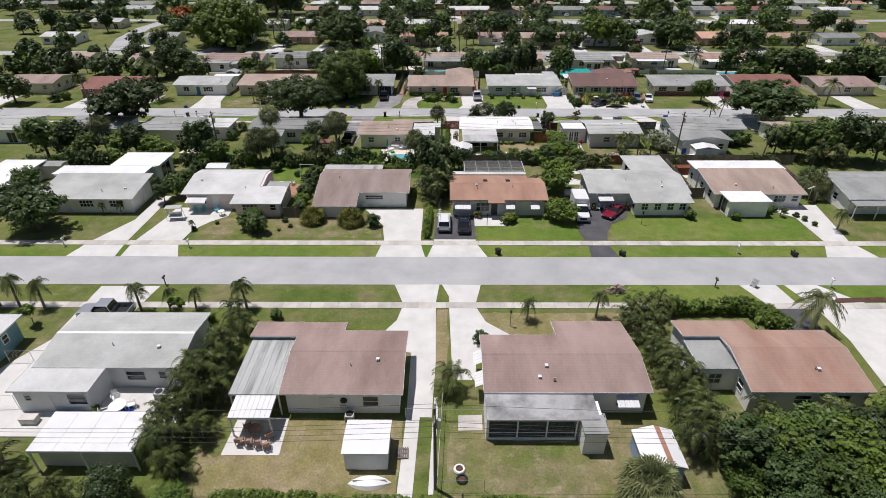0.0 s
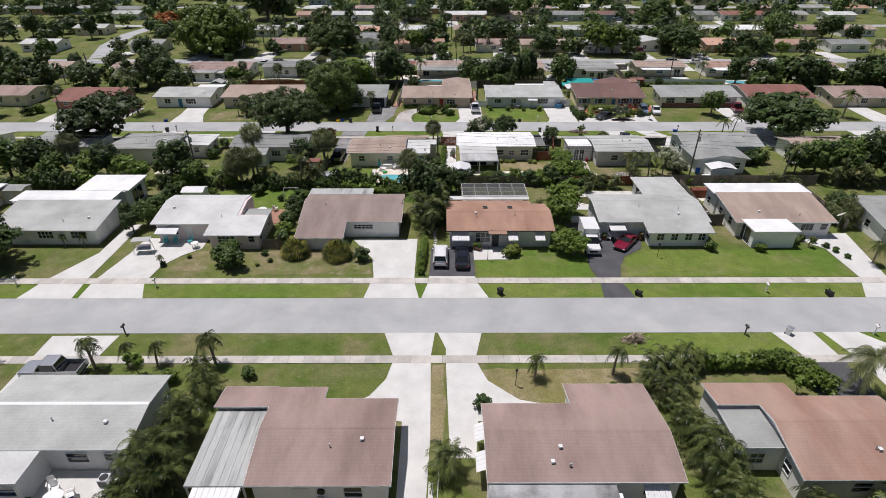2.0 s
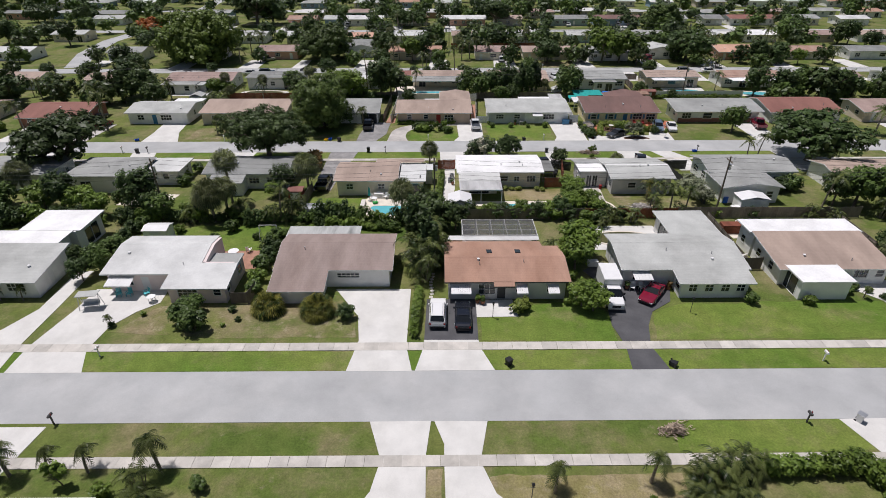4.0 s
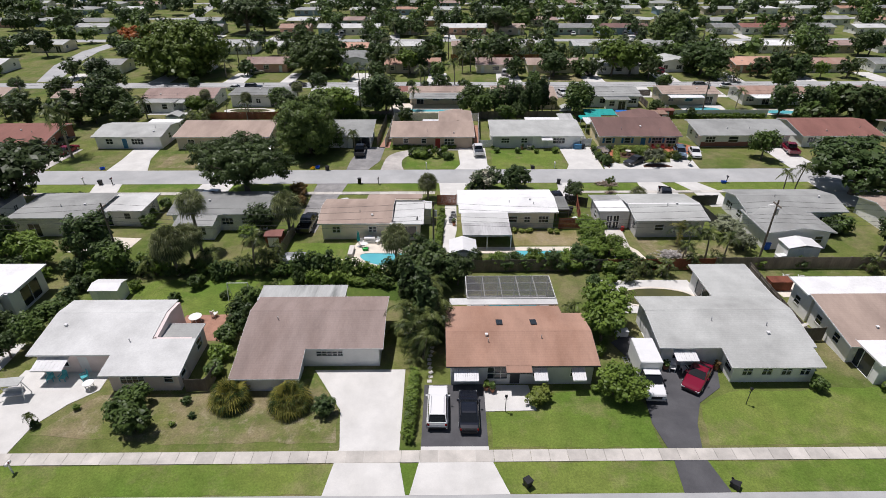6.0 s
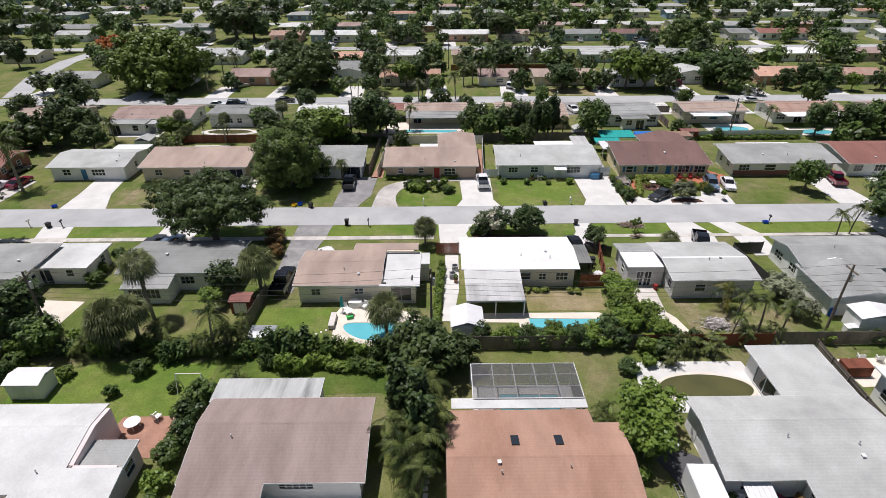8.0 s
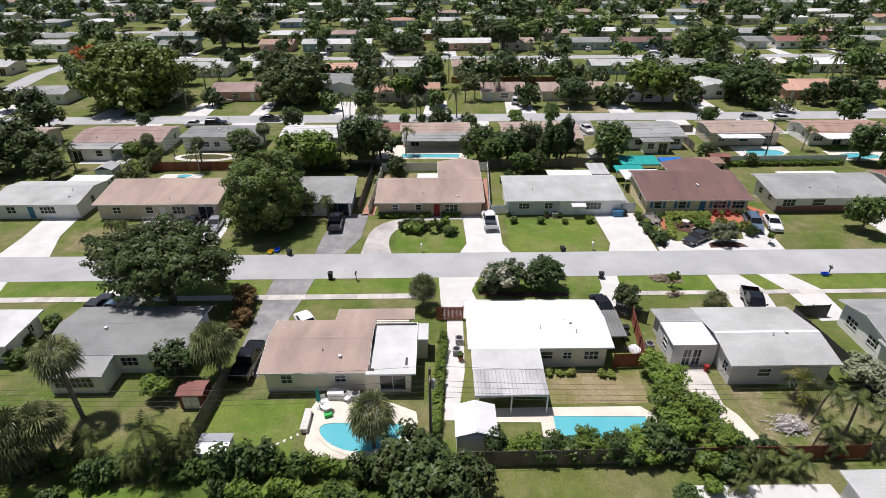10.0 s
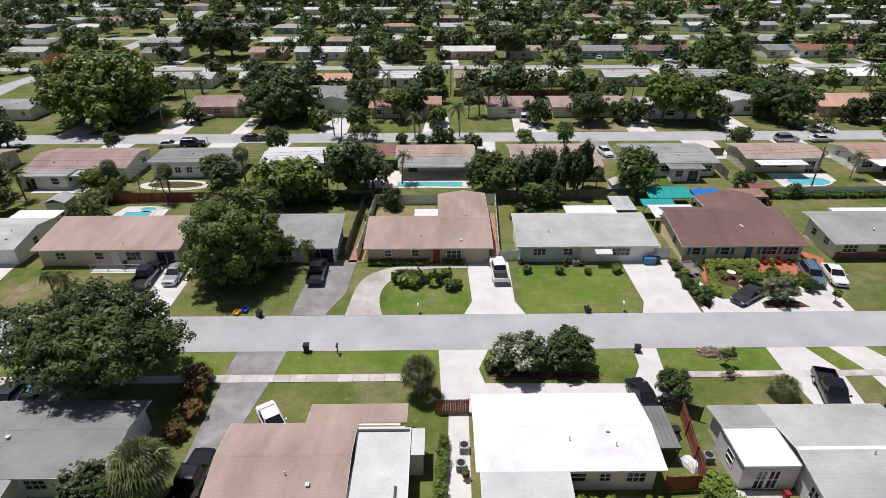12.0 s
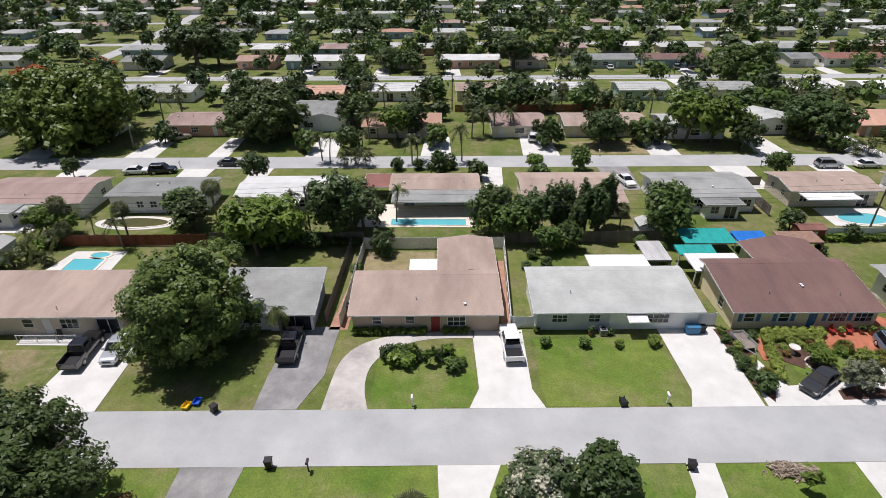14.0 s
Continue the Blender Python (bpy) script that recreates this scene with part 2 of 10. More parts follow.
M["fence"] = material("weathered_fence_wood", (0.19, 0.165, 0.14), 0.9, 0.25, 1.0, 9, 0.4, stain=(0.12, 0.10, 0.085), each=0.2, stretch=(1, 1, 0.3))
M["redwood"] = material("red_stained_wood", (0.22, 0.075, 0.045), 0.85, 0.25, 1.0, 9, 0.4, each=0.2, stretch=(1, 1, 0.3))
M["bark"] = material("bark", (0.14, 0.115, 0.09), 0.95, 0.3, 1.5, 10, 0.7, stretch=(1, 1, 0.4))
M["palm_bark"] = material("palm_bark", (0.25, 0.215, 0.17), 0.95, 0.25, 1.5, 9, 0.7, stretch=(0.6, 0.6, 3))
M["pole_wood"] = material("pole_wood", (0.17, 0.14, 0.11), 0.9, 0.25, 1.5, 10, 0.4, stretch=(1, 1, 0.2))
M["shingle_door"] = material("red_door_paint", (0.30, 0.03, 0.03), 0.4, 0.05, 1, 10, 0.02)
M["blue_paint"] = material("blue_paint", (0.06, 0.20, 0.36), 0.45, 0.06, 1, 10, 0.02)
M["blue_plastic"] = material("blue_plastic", (0.02, 0.11, 0.55), 0.4, 0.06, 1, 10, 0.02)
M["yellow_plastic"] = material("yellow_plastic", (0.75, 0.50, 0.02), 0.4, 0.06, 1, 10, 0.02)
M["green_plastic"] = material("green_plastic", (0.05, 0.45, 0.10), 0.4, 0.06, 1, 10, 0.02)
M["teal_tarp"] = material("teal_tarp", (0.02, 0.33, 0.30), 0.6, 0.12, 1, 6, 0.3)
M["blue_tarp"] = material("blue_tarp", (0.02, 0.16, 0.52), 0.5, 0.12, 1, 6, 0.3)
M["turquoise"] = material("turquoise_plastic", (0.10, 0.45, 0.48), 0.4, 0.05, 1, 10, 0.02)
M["chair_white"] = material("white_plastic", (0.80, 0.80, 0.78), 0.4, 0.04, 1, 10, 0.02)
M["chair_wood"] = material("patio_wood", (0.30, 0.19, 0.14), 0.6, 0.2, 2, 12, 0.1)
M["clay"] = material("clay_pot", (0.38, 0.17, 0.10), 0.8, 0.15, 2, 12, 0.1)
M["bench"] = material("pale_stone", (0.62, 0.59, 0.54), 0.8, 0.12, 2, 12, 0.2)
M["branches"] = material("dry_branches", (0.30, 0.24, 0.18), 0.95, 0.3, 2, 12, 0.4, island=0.4)


def glass_material(name, col, rough=0.06):
    m = bpy.data.materials.new(name)
    m.use_nodes = True
    b = m.node_tree.nodes["Principled BSDF"]
    b.inputs["Base Color"].default_value = (*col, 1)
    b.inputs["Roughness"].default_value = rough
    b.inputs["IOR"].default_value = 1.5
    b.inputs["Specular IOR Level"].default_value = 0.6
    return m


M["glass"] = glass_material("window_glass", (0.025, 0.032, 0.038))
M["car_glass"] = glass_material("tinted_car_glass", (0.012, 0.014, 0.016), 0.03)


def water_material(name, col, deep):
    m = bpy.data.materials.new(name)
    m.use_nodes = True
    n, l = m.node_tree.nodes, m.node_tree.links
    b = n["Principled BSDF"]
    b.inputs["Roughness"].default_value = 0.04
    b.inputs["IOR"].default_value = 1.33
    geo = n.new("ShaderNodeNewGeometry")
    t = n.new("ShaderNodeTexNoise")
    t.inputs["Scale"].default_value = 0.35
    l.new(geo.outputs["Position"], t.inputs["Vector"])
    mx = n.new("ShaderNodeMix")
    mx.data_type = "RGBA"
    mx.inputs["A"].default_value, mx.inputs["B"].default_value = (*col, 1), (*deep, 1)
    l.new(t.outputs["Fac"], mx.inputs["Factor"])
    l.new(mx.outputs["Result"], b.inputs["Base Color"])
    w = n.new("ShaderNodeTexNoise")
    w.inputs["Scale"].default_value = 3.0
    l.new(geo.outputs["Position"], w.inputs["Vector"])
    bp = n.new("ShaderNodeBump")
    bp.inputs["Strength"].default_value, bp.inputs["Distance"].default_value = 0.15, 0.05
    l.new(w.outputs["Fac"], bp.inputs["Height"])
    l.new(bp.outputs[0], b.inputs["Normal"])
    return m


M["pool"] = water_material("pool_water", (0.15, 0.50, 0.54), (0.09, 0.40, 0.47))
M["green_pool"] = water_material("stagnant_water", (0.13, 0.125, 0.045), (0.05, 0.055, 0.03))


def paint(name, col, rough=0.25, metal=0.0):
    m = bpy.data.materials.new(name)
    m.use_nodes = True
    b = m.node_tree.nodes["Principled BSDF"]
    b.inputs["Base Color"].default_value = (*col, 1)
    b.inputs["Roughness"].default_value = rough
    b.inputs["Metallic"].default_value = metal
    b.inputs["Coat Weight"].default_value = 0.7
    b.inputs["Coat Roughness"].default_value = 0.05
    return m


PAINT = {"white": paint("car_paint_white", (0.78, 0.78, 0.77)), "black": paint("car_paint_black", (0.012, 0.012, 0.014)),
         "silver": paint("car_paint_silver", (0.45, 0.47, 0.49), 0.3, 0.5), "red": paint("car_paint_red", (0.20, 0.008, 0.028)),
         "navy": paint("car_paint_navy", (0.009, 0.011, 0.018)), "bluegrey": paint("car_paint_blue_grey", (0.17, 0.24, 0.32), 0.3, 0.4),
         "charcoal": paint("car_paint_charcoal", (0.05, 0.052, 0.055), 0.3, 0.3), "tan": paint("car_paint_tan", (0.42, 0.38, 0.31), 0.3, 0.3)}
M["headlight"] = glass_material("headlight_lens", (0.65, 0.67, 0.68), 0.1)
M["taillight"] = glass_material("taillight_lens", (0.30, 0.01, 0.01), 0.15)
LEAF = {"oak": leaf_material("leaf_oak", (0.022, 0.042, 0.012), (0.102, 0.142, 0.044), leaf=0.13),
        "dark": leaf_material("leaf_dark", (0.020, 0.040, 0.012), (0.100, 0.150, 0.044), leaf=0.14),
        "mid": leaf_material("leaf_mid", (0.024, 0.050, 0.012), (0.140, 0.205, 0.048), leaf=0.13),
        "glossy": leaf_material("leaf_glossy", (0.034, 0.060, 0.013), (0.130, 0.178, 0.042), 0.42, leaf=0.13),
        "bright": leaf_material("leaf_bright", (0.042, 0.082, 0.012), (0.190, 0.265, 0.045), leaf=0.13),
        "vine": leaf_material("leaf_vine", (0.045, 0.090, 0.014), (0.165, 0.250, 0.045), leaf=0.12),
        "canopy": leaf_material("leaf_canopy", (0.090, 0.138, 0.022), (0.200, 0.275, 0.050), leaf=0.24, gaps=0.05),
        "canopy_deep": leaf_material("leaf_canopy_deep", (0.030, 0.055, 0.013), (0.125, 0.175, 0.045), leaf=0.24, gaps=0.05),
        "lime": leaf_material("leaf_lime", (0.12, 0.18, 0.025), (0.28, 0.31, 0.07), leaf=0.08),
        "palm": leaf_material("leaf_palm", (0.020, 0.036, 0.011), (0.140, 0.168, 0.050), 0.38, spread=(0.05, 0.9)),
        "sabal": leaf_material("leaf_sabal", (0.060, 0.078, 0.026), (0.230, 0.250, 0.110), 0.4, spread=(0.1, 1.0)),
        "sago": leaf_material("leaf_sago", (0.030, 0.052, 0.012), (0.30, 0.27, 0.055), spread=(0.25, 1.1)),
        "bloom": leaf_material("leaf_and_bloom", (0.045, 0.070, 0.025), (0.50, 0.47, 0.36), leaf=0.16, spread=(0.52, 0.75)),
        "flame": leaf_material("leaf_flame_blossom", (0.24, 0.055, 0.012), (0.36, 0.13, 0.025)),
        "copper": leaf_material("leaf_copper", (0.09, 0.06, 0.018), (0.20, 0.12, 0.04), leaf=0.12),
        "grey": leaf_material("leaf_grey", (0.11, 0.135, 0.07), (0.27, 0.285, 0.18), leaf=0.09),
        "far": leaf_material("leaf_far", (0.030, 0.055, 0.020), (0.110, 0.150, 0.055), leaf=0.35)}


# ---- mesh helpers ----
def add_box(bm, x0, y0, z0, x1, y1, z1, m=None):
    vs = [bm.verts.new((x, y, z)) for z in (z0, z1) for x, y in ((x0, y0), (x1, y0), (x1, y1), (x0, y1))]
    for f in ((3, 2, 1, 0), (4, 5, 6, 7), (0, 1, 5, 4), (1, 2, 6, 5), (2, 3, 7, 6), (3, 0, 4, 7)):
        bm.faces.new([vs[i] for i in f])
    if m is not None:
        bmesh.ops.transform(bm, matrix=m, verts=vs)
    return vs


def add_prism(bm, pts, z0, z1):
    """An upright prism over a ground polygon given anticlockwise."""
    lo = [bm.verts.new((x, y, z0)) for x, y in pts]
    hi = [bm.verts.new((x, y, z1)) for x, y in pts]
    bm.faces.new(hi)
    bm.faces.new(lo[::-1])
    k = len(pts)
    for i in range(k):
        bm.faces.new((lo[i], lo[(i + 1) % k], hi[(i + 1) % k], hi[i]))


def add_tube(bm, a, b, r0, r1=None, sides=6):
    r1 = r0 if r1 is None else r1
    a, b = Vector(a), Vector(b)
    d = (b - a).normalized()
    u = d.orthogonal().normalized()
    v = d.cross(u)
    rings = []
    for p, r in ((a, r0), (b, r1)):
        rings.append([bm.verts.new(p + (u * math.cos(i * math.tau / sides) + v * math.sin(i * math.tau / sides)) * r) for i in range(sides)])
    for i in range(sides):
        j = (i + 1) % sides
        bm.faces.new((rings[0][i], rings[0][j], rings[1][j], rings[1][i]))
    bm.faces.new(rings[0][::-1])
    bm.faces.new(rings[1])


def mesh_of(name, bm, mat):
    bmesh.ops.recalc_face_normals(bm, faces=bm.faces)
    me = bpy.data.meshes.new(name)
    bm.to_mesh(me)
    bm.free()
    me.materials.append(mat)
    return me


def part(name, bm, mat, parent, label="", m=None):
    """Links a bmesh (or a ready mesh) as one mesh object under a thing or a part."""
    ob = new(name, bm if isinstance(bm, bpy.types.Mesh) else mesh_of(name, bm, mat))
    ob.parent = parent
    if m is not None:
        ob.matrix_basis = m
    if label:
        ob["label"] = label
    return ob


def thing(name, x, y, z=0.0, turn=0.0, label="", category="", group="", kind=""):
    ob = new(name)
    ob.empty_display_size = 0.3
    ob.matrix_basis = pose(x, y, z, 0, 0, turn)
    return tagged(ob, label, category, group, kind)


def boxes(*rows):
    bm = bmesh.new()
    for r in rows:
        add_box(bm, *r)
    return bm


def street_y(y, x):
    """y of a line along the streets that passes y at x = 0."""
    return y + SLOPE * x


# ---- ground, streets, paving ----
bm = bmesh.new()
add_box(bm, -1800, -400, -1.0, 1800, 3200, 0.0)
tagged(new("ground", mesh_of("ground", bm, M["lawn"])), "mown green lawn with dry patches", "lawn", kind="structure")


def paving(name, pts, mat, z, label, category):
    bm = bmesh.new()
    add_prism(bm, pts, -0.06, z)
    return tagged(new(name, mesh_of(name, bm, mat)), label, category, kind="structure")


def ragged(pts, step=1.3, amount=0.16):
    """A polygon with its edges broken into short wavering runs."""
    rr = random.Random(int(pts[0][0] * 10 + pts[0][1]))
    out = []
    for (ax, ay), (bx, by) in zip(pts, pts[1:] + pts[:1]):
        n = max(1, int(math.hypot(bx - ax, by - ay) / step))
        for i in range(n):
            out.append((ax + (bx - ax) * i / n + rr.uniform(-amount, amount), ay + (by - ay) * i / n + rr.uniform(-amount, amount)))
    return out


def lot(mat, label, *pts):
    bm = bmesh.new()
    add_prism(bm, ragged(list(pts)), -0.05, 0.014)
    tagged(new("lawn", mesh_of("lawn", bm, M[mat])), label, "lawn", kind="structure")


def strip(mat, label, y0, y1, x0, x1):
    lot(mat, label, (x0, street_y(y0, x0)), (x1, street_y(y0, x1)), (x1, street_y(y1, x1)), (x0, street_y(y1, x0)))


GREEN, DRY = "bright green mown grass", "dry brownish grass with bare patches"
strip("lawn_bright", GREEN, 60.7, 63.6, -80, 80)
strip("lawn_bright", GREEN, 50.8, 54.2, 20, 62)
strip("lawn_bright", GREEN, 117.9, 121.2, -90, 70)
strip("lawn_bright", GREEN, 127.6, 137.5, 8.4, 22)
strip("lawn_bright", GREEN, 127.6, 136.0, -8.0, 2.0)
lot("lawn_bright", GREEN, (4.2, 65.2), (18.6, 65.4), (18.4, 70.6), (15.0, 72.2), (8.6, 71.4), (8.4, 69.3), (4.0, 69.0))
lot("lawn_bright", GREEN, (22.6, 65.6), (51.4, 66.4), (51.0, 73.0), (47.4, 72.8), (37.0, 72.6), (36.4, 72.4), (27.0, 72.0), (23.8, 70.2))
lot("lawn_bright", GREEN, (-40.6, 82.2), (-23.6, 82.6), (-23.4, 90.6), (-44.0, 90.2))
lot("weeds", "rough green weeds in a back yard", (-23.0, 86.0), (-3.6, 86.4), (-3.8, 91.4), (-23.0, 91.0))
lot("lawn_bright", GREEN, (-22.0, 93.2), (-13.6, 93.4), (-13.6, 100.0), (-22.0, 99.8))
lot("lawn_dry", DRY, (4.4, 44.9), (10.6, 44.2), (19.0, 44.6), (19.2, 49.2), (4.0, 48.8))
lot("lawn_dry", DRY, (-20.6, 24.0), (-3.4, 24.2), (-3.4, 33.2), (-13.4, 33.2), (-18.4, 29.0), (-20.4, 30.0))
lot("lawn_patchy", "olive-green mown grass with bare patches", (0.4, 24.0), (19.4, 24.4), (19.6, 33.6), (3.6, 33.4), (0.6, 33.2))
lot("lawn_patchy", "green grass with brown bare patches", (-36.0, 66.0), (-24.0, 65.2), (-9.4, 65.6), (-9.8, 69.0), (-12.6, 73.4), (-24.6, 71.0), (-32.6, 70.8))
lot("lawn_dry", DRY, (8.8, 99.6), (18.6, 99.8), (18.8, 104.2), (9.0, 104.0))
lot("lawn_patchy", "green grass with brown bare patches", (27.4, 94.6), (38.6, 95.0), (38.4, 101.8), (26.8, 101.6))
lot("lawn_dry", DRY, (-12.0, 146.6), (-2.4, 146.8), (-2.6, 156.6), (-12.0, 156.4))
lot("lawn_patchy", "green grass with brown bare patches", (-54.0, 127.6), (-40.8, 127.8), (-40.2, 135.4), (-54.0, 135.0))
lot("lawn_dry", DRY, (28.0, 196.0), (40.0, 196.4), (40.0, 204.0), (24.0, 203.6))
lot("lawn_dry", DRY, (-1.0, 40.0), (0.4, 40.0), (0.2, 49.2), (-1.1, 49.2))


def road(y_near, y_far, x0=-420, x1=420):
    pts = [(x0, street_y(y_near, x0)), (x1, street_y(y_near, x1)), (x1, street_y(y_far, x1)), (x0, street_y(y_far, x0))]
    paving("road", pts, M["road"], 0.03, "pale worn asphalt residential street", "street")


for near, far in ((54.25, 60.65), (121.3, 127.5), (188.4, 194.6), (262.0, 267.8), (326.0, 332.0), (392.0, 398.0), (458.0, 464.0)):
    road(near, far)
# the cross street that bends away on one side
spine = [(-117, 194), (-126, 216), (-131, 240), (-128, 292), (-131, 327), (-138, 371), (-150, 440)]
pts_l, pts_r = [], []
for i, (x, y) in enumerate(spine):
    a, b = spine[max(i - 1, 0)], spine[min(i + 1, len(spine) - 1)]
    d = Vector((b[0] - a[0], b[1] - a[1], 0)).normalized()
    pts_l.append((x - d.y * 3.1, y + d.x * 3.1))
    pts_r.append((x + d.y * 3.1, y - d.x * 3.1))
paving("road", pts_r + pts_l[::-1], M["road"], 0.034, "pale worn asphalt street that curves away", "street")


paving("road", [(-206, 352), (-200, 356), (-226, 428), (-227, 466), (-231, 520), (-245, 520), (-243, 466), (-243, 426), (-217, 356)], M["concrete"], 0.036, "pale broad avenue far off between houses", "street")


def rounded(pts, hold):
    """Corners cut twice, but for those held sharp."""
    for _ in range(2):
        out = []
        for i, p in enumerate(pts):
            a, b = pts[i - 1], pts[(i + 1) % len(pts)]
            if p in hold:
                out.append(p)
            else:
                out += [(p[0] * 0.75 + a[0] * 0.25, p[1] * 0.75 + a[1] * 0.25), (p[0] * 0.75 + b[0] * 0.25, p[1] * 0.75 + b[1] * 0.25)]
        pts = out
    return pts


def drive(mat, *pts, z=0.045, label="pale concrete driveway", name="driveway", hold=None):
    if hold is not None:
        pts = rounded(list(pts), [pts[i] for i in hold])
    bm = bmesh.new()
    add_prism(bm, pts, -0.06, z)
    tagged(new(name, mesh_of(name, bm, M[mat])), label, "driveway" if name == "driveway" else name.replace("_", " "), kind="structure")


DARK = "dark asphalt driveway"
drive("worn_concrete", (-80.4, 125.7), (-74.0, 125.9), (-73.4, 137.2), (-79.4, 137.2))
drive("concrete", (-6.3, 54.1), (-4.9, 50.1), (-5.4, 47.2), (-6.7, 45.0), (-8.8, 43.6), (-8.6, 42.6), (-3.4, 42.0), (-3.2, 33.6), (-0.95, 33.6),
      (-0.85, 40.5), (-1.2, 50.6), (-0.9, 54.25))
drive("concrete", (-0.6, 54.25), (0.3, 51.8), (0.35, 49.5), (0.75, 40.6), (0.9, 38.3), (3.0, 38.3), (3.3, 42.2), (11.3, 42.6), (11.4, 43.9), (7.2, 44.8),
      (4.4, 47.2), (3.3, 50.1), (4.1, 54.3))
drive("concrete", (-3.3, 25.5), (-2.1, 25.5), (-2.0, 33.6), (-3.2, 33.6), label="narrow concrete side path", name="path")
drive("concrete", (-0.9, 26.0), (-0.5, 26.0), (-0.4, 36.0), (-0.8, 36.0), label="narrow concrete strip along the fence", name="path")
drive("concrete", (-41.6, 52.9), (-41.4, 44.6), (-35.0, 44.6), (-35.1, 48.4), (-34.5, 53.1))
drive("concrete", (-46.5, 30.4), (-22.6, 30.9), (-23.6, 36.6), (-37.8, 36.4), (-38.6, 44.4), (-40.6, 44.4), (-43.4, 39.0), z=0.05, label="white concrete back patio", name="patio")
drive("concrete", (35.3, 55.0), (37.0, 50.6), (40.4, 50.8), (39.7, 55.2))
drive("asphalt", (37.0, 50.55), (34.9, 46.9), (36.5, 44.0), (40.6, 44.2), (40.4, 50.7), label=DARK)
drive("concrete", (40.7, 55.2), (42.0, 51.0), (42.4, 45.0), (41.5, 36.5), (60.0, 36.5), (60.0, 46.0), (49.0, 51.0), (44.6, 55.3), label="broad white concrete driveway")
drive("concrete", (-9.5, 60.4), (-3.0, 60.5), (-3.8, 64.1), (-4.0, 74.6), (-13.0, 74.4), (-9.6, 69.2), (-8.9, 65.0))
drive("concrete", (-2.7, 60.55), (5.2, 60.75), (3.85, 64.2), (3.75, 65.3), (-2.0, 65.2), (-2.0, 64.1))
drive("asphalt", (-2.0, 65.2), (3.75, 65.3), (3.7, 72.6), (-2.0, 72.5), label=DARK)
drive("concrete", (3.72, 69.2), (8.4, 69.4), (8.0, 72.6), (3.72, 72.5), label="pale concrete entry patio", name="patio")
drive("asphalt", (18.8, 61.05), (22.5, 61.15), (21.7, 64.6), (22.5, 68.0), (23.7, 70.5), (26.4, 72.5), (27.4, 75.6), (19.4, 80.4), (17.6, 79.0), (19.3, 75.4),
      (18.7, 70.2), (18.5, 68.0), (19.1, 64.6), label=DARK)
drive("concrete", (-43.0, 59.65), (-35.4, 59.8), (-36.8, 63.1), (-36.5, 67.0), (-34.9, 69.6), (-33.0, 71.4), (-33.2, 74.2), (-41.9, 74.0), (-42.1, 70.0), (-43.2, 63.4))
drive("concrete", (-50.2, 59.5), (-43.7, 59.6), (-44.2, 63.5), (-44.3, 70.0), (-44.6, 78.0), (-46.6, 78.0), (-46.3, 70.0), (-49.3, 63.2))
drive("concrete", (49.6, 61.75), (56.4, 61.9), (55.0, 66.0), (56.8, 77.4), (47.4, 77.0), (51.4, 73.0), (51.6, 66.0), label="pale pinkish concrete driveway")
drive("worn_asphalt", (-22.6, 120.75), (-22.6, 116.8), (-22.2, 103.0), (-19.2, 103.0), (-18.7, 111.6), (-17.8, 117.0), (-17.4, 120.9), label="worn grey asphalt driveway")
drive("concrete", (-1.5, 121.25), (-1.0, 112.6), (20.6, 113.4), (21.4, 121.75), (19.0, 121.7), (18.8, 119.0), (17.5, 116.5), (3.1, 116.4), (2.6, 118.4), (3.7, 121.35))
drive("concrete", (33.0, 122.0), (33.0, 118.6), (33.6, 112.0), (38.0, 112.4), (38.7, 118.7), (37.1, 122.1))
drive("concrete", (39.6, 122.2), (41.2, 118.9), (42.0, 112.4), (45.6, 112.6), (45.6, 119.0), (43.5, 122.25))
drive("concrete", (-42.6, 120.3), (-42.6, 111.4), (-37.2, 111.4), (-37.0, 120.4))
drive("concrete", (-61.0, 119.9), (-58.2, 109.5), (-53.6, 109.5), (-56.4, 120.0))
drive("concrete", (-40.3, 126.6), (-33.2, 126.75), (-33.4, 133.6), (-34.0, 138.1), (-47.2, 137.9), (-47.0, 136.0), (-39.3, 136.0), (-39.7, 132.6))
drive("worn_asphalt", (-18.7, 127.1), (-14.7, 127.2), (-13.0, 131.7), (-12.8, 139.5), (-17.6, 139.4), (-18.6, 131.7), label="worn grey asphalt driveway")
drive("worn_concrete", (-12.4, 127.15), (-8.1, 127.25), (-8.8, 129.8), (-8.8, 132.6), (-7.8, 134.7), (-6.0, 136.4), (-2.7, 137.6), (2.1, 137.7), (2.1, 139.0),
      (-2.8, 138.7), (-7.7, 137.9), (-10.5, 136.3), (-11.9, 133.8), (-12.2, 130.5), label="curved concrete driveway with a worn edge", hold=(0, 1, 7, 8))
drive("concrete", (1.3, 127.55), (8.4, 127.65), (7.4, 130.1), (7.4, 139.2), (1.9, 139.0), (2.3, 130.1))
drive("concrete", (21.9, 127.95), (28.7, 128.1), (28.7, 132.0), (28.9, 140.0), (22.4, 139.8), (22.7, 130.2), label="broad white concrete driveway")
drive("concrete", (29.0, 128.1), (46.5, 128.55), (47.0, 136.0), (43.6, 136.0), (42.2, 131.6), (35.4, 131.2), (32.2, 130.8), (30.6, 136.0), (29.3, 136.0), label="white concrete driveway around planted beds")
drive("red_paver", (36.0, 138.4), (40.2, 136.0), (43.6, 136.0), (47.0, 136.0), (50.0, 140.5), (47.2, 143.5), (46.0, 140.0), (36.0, 139.6), z=0.05, label="orange clay paver terrace", name="terrace")
drive("concrete", (63.5, 128.9), (69.5, 129.0), (68.0, 140.0), (63.2, 139.8))
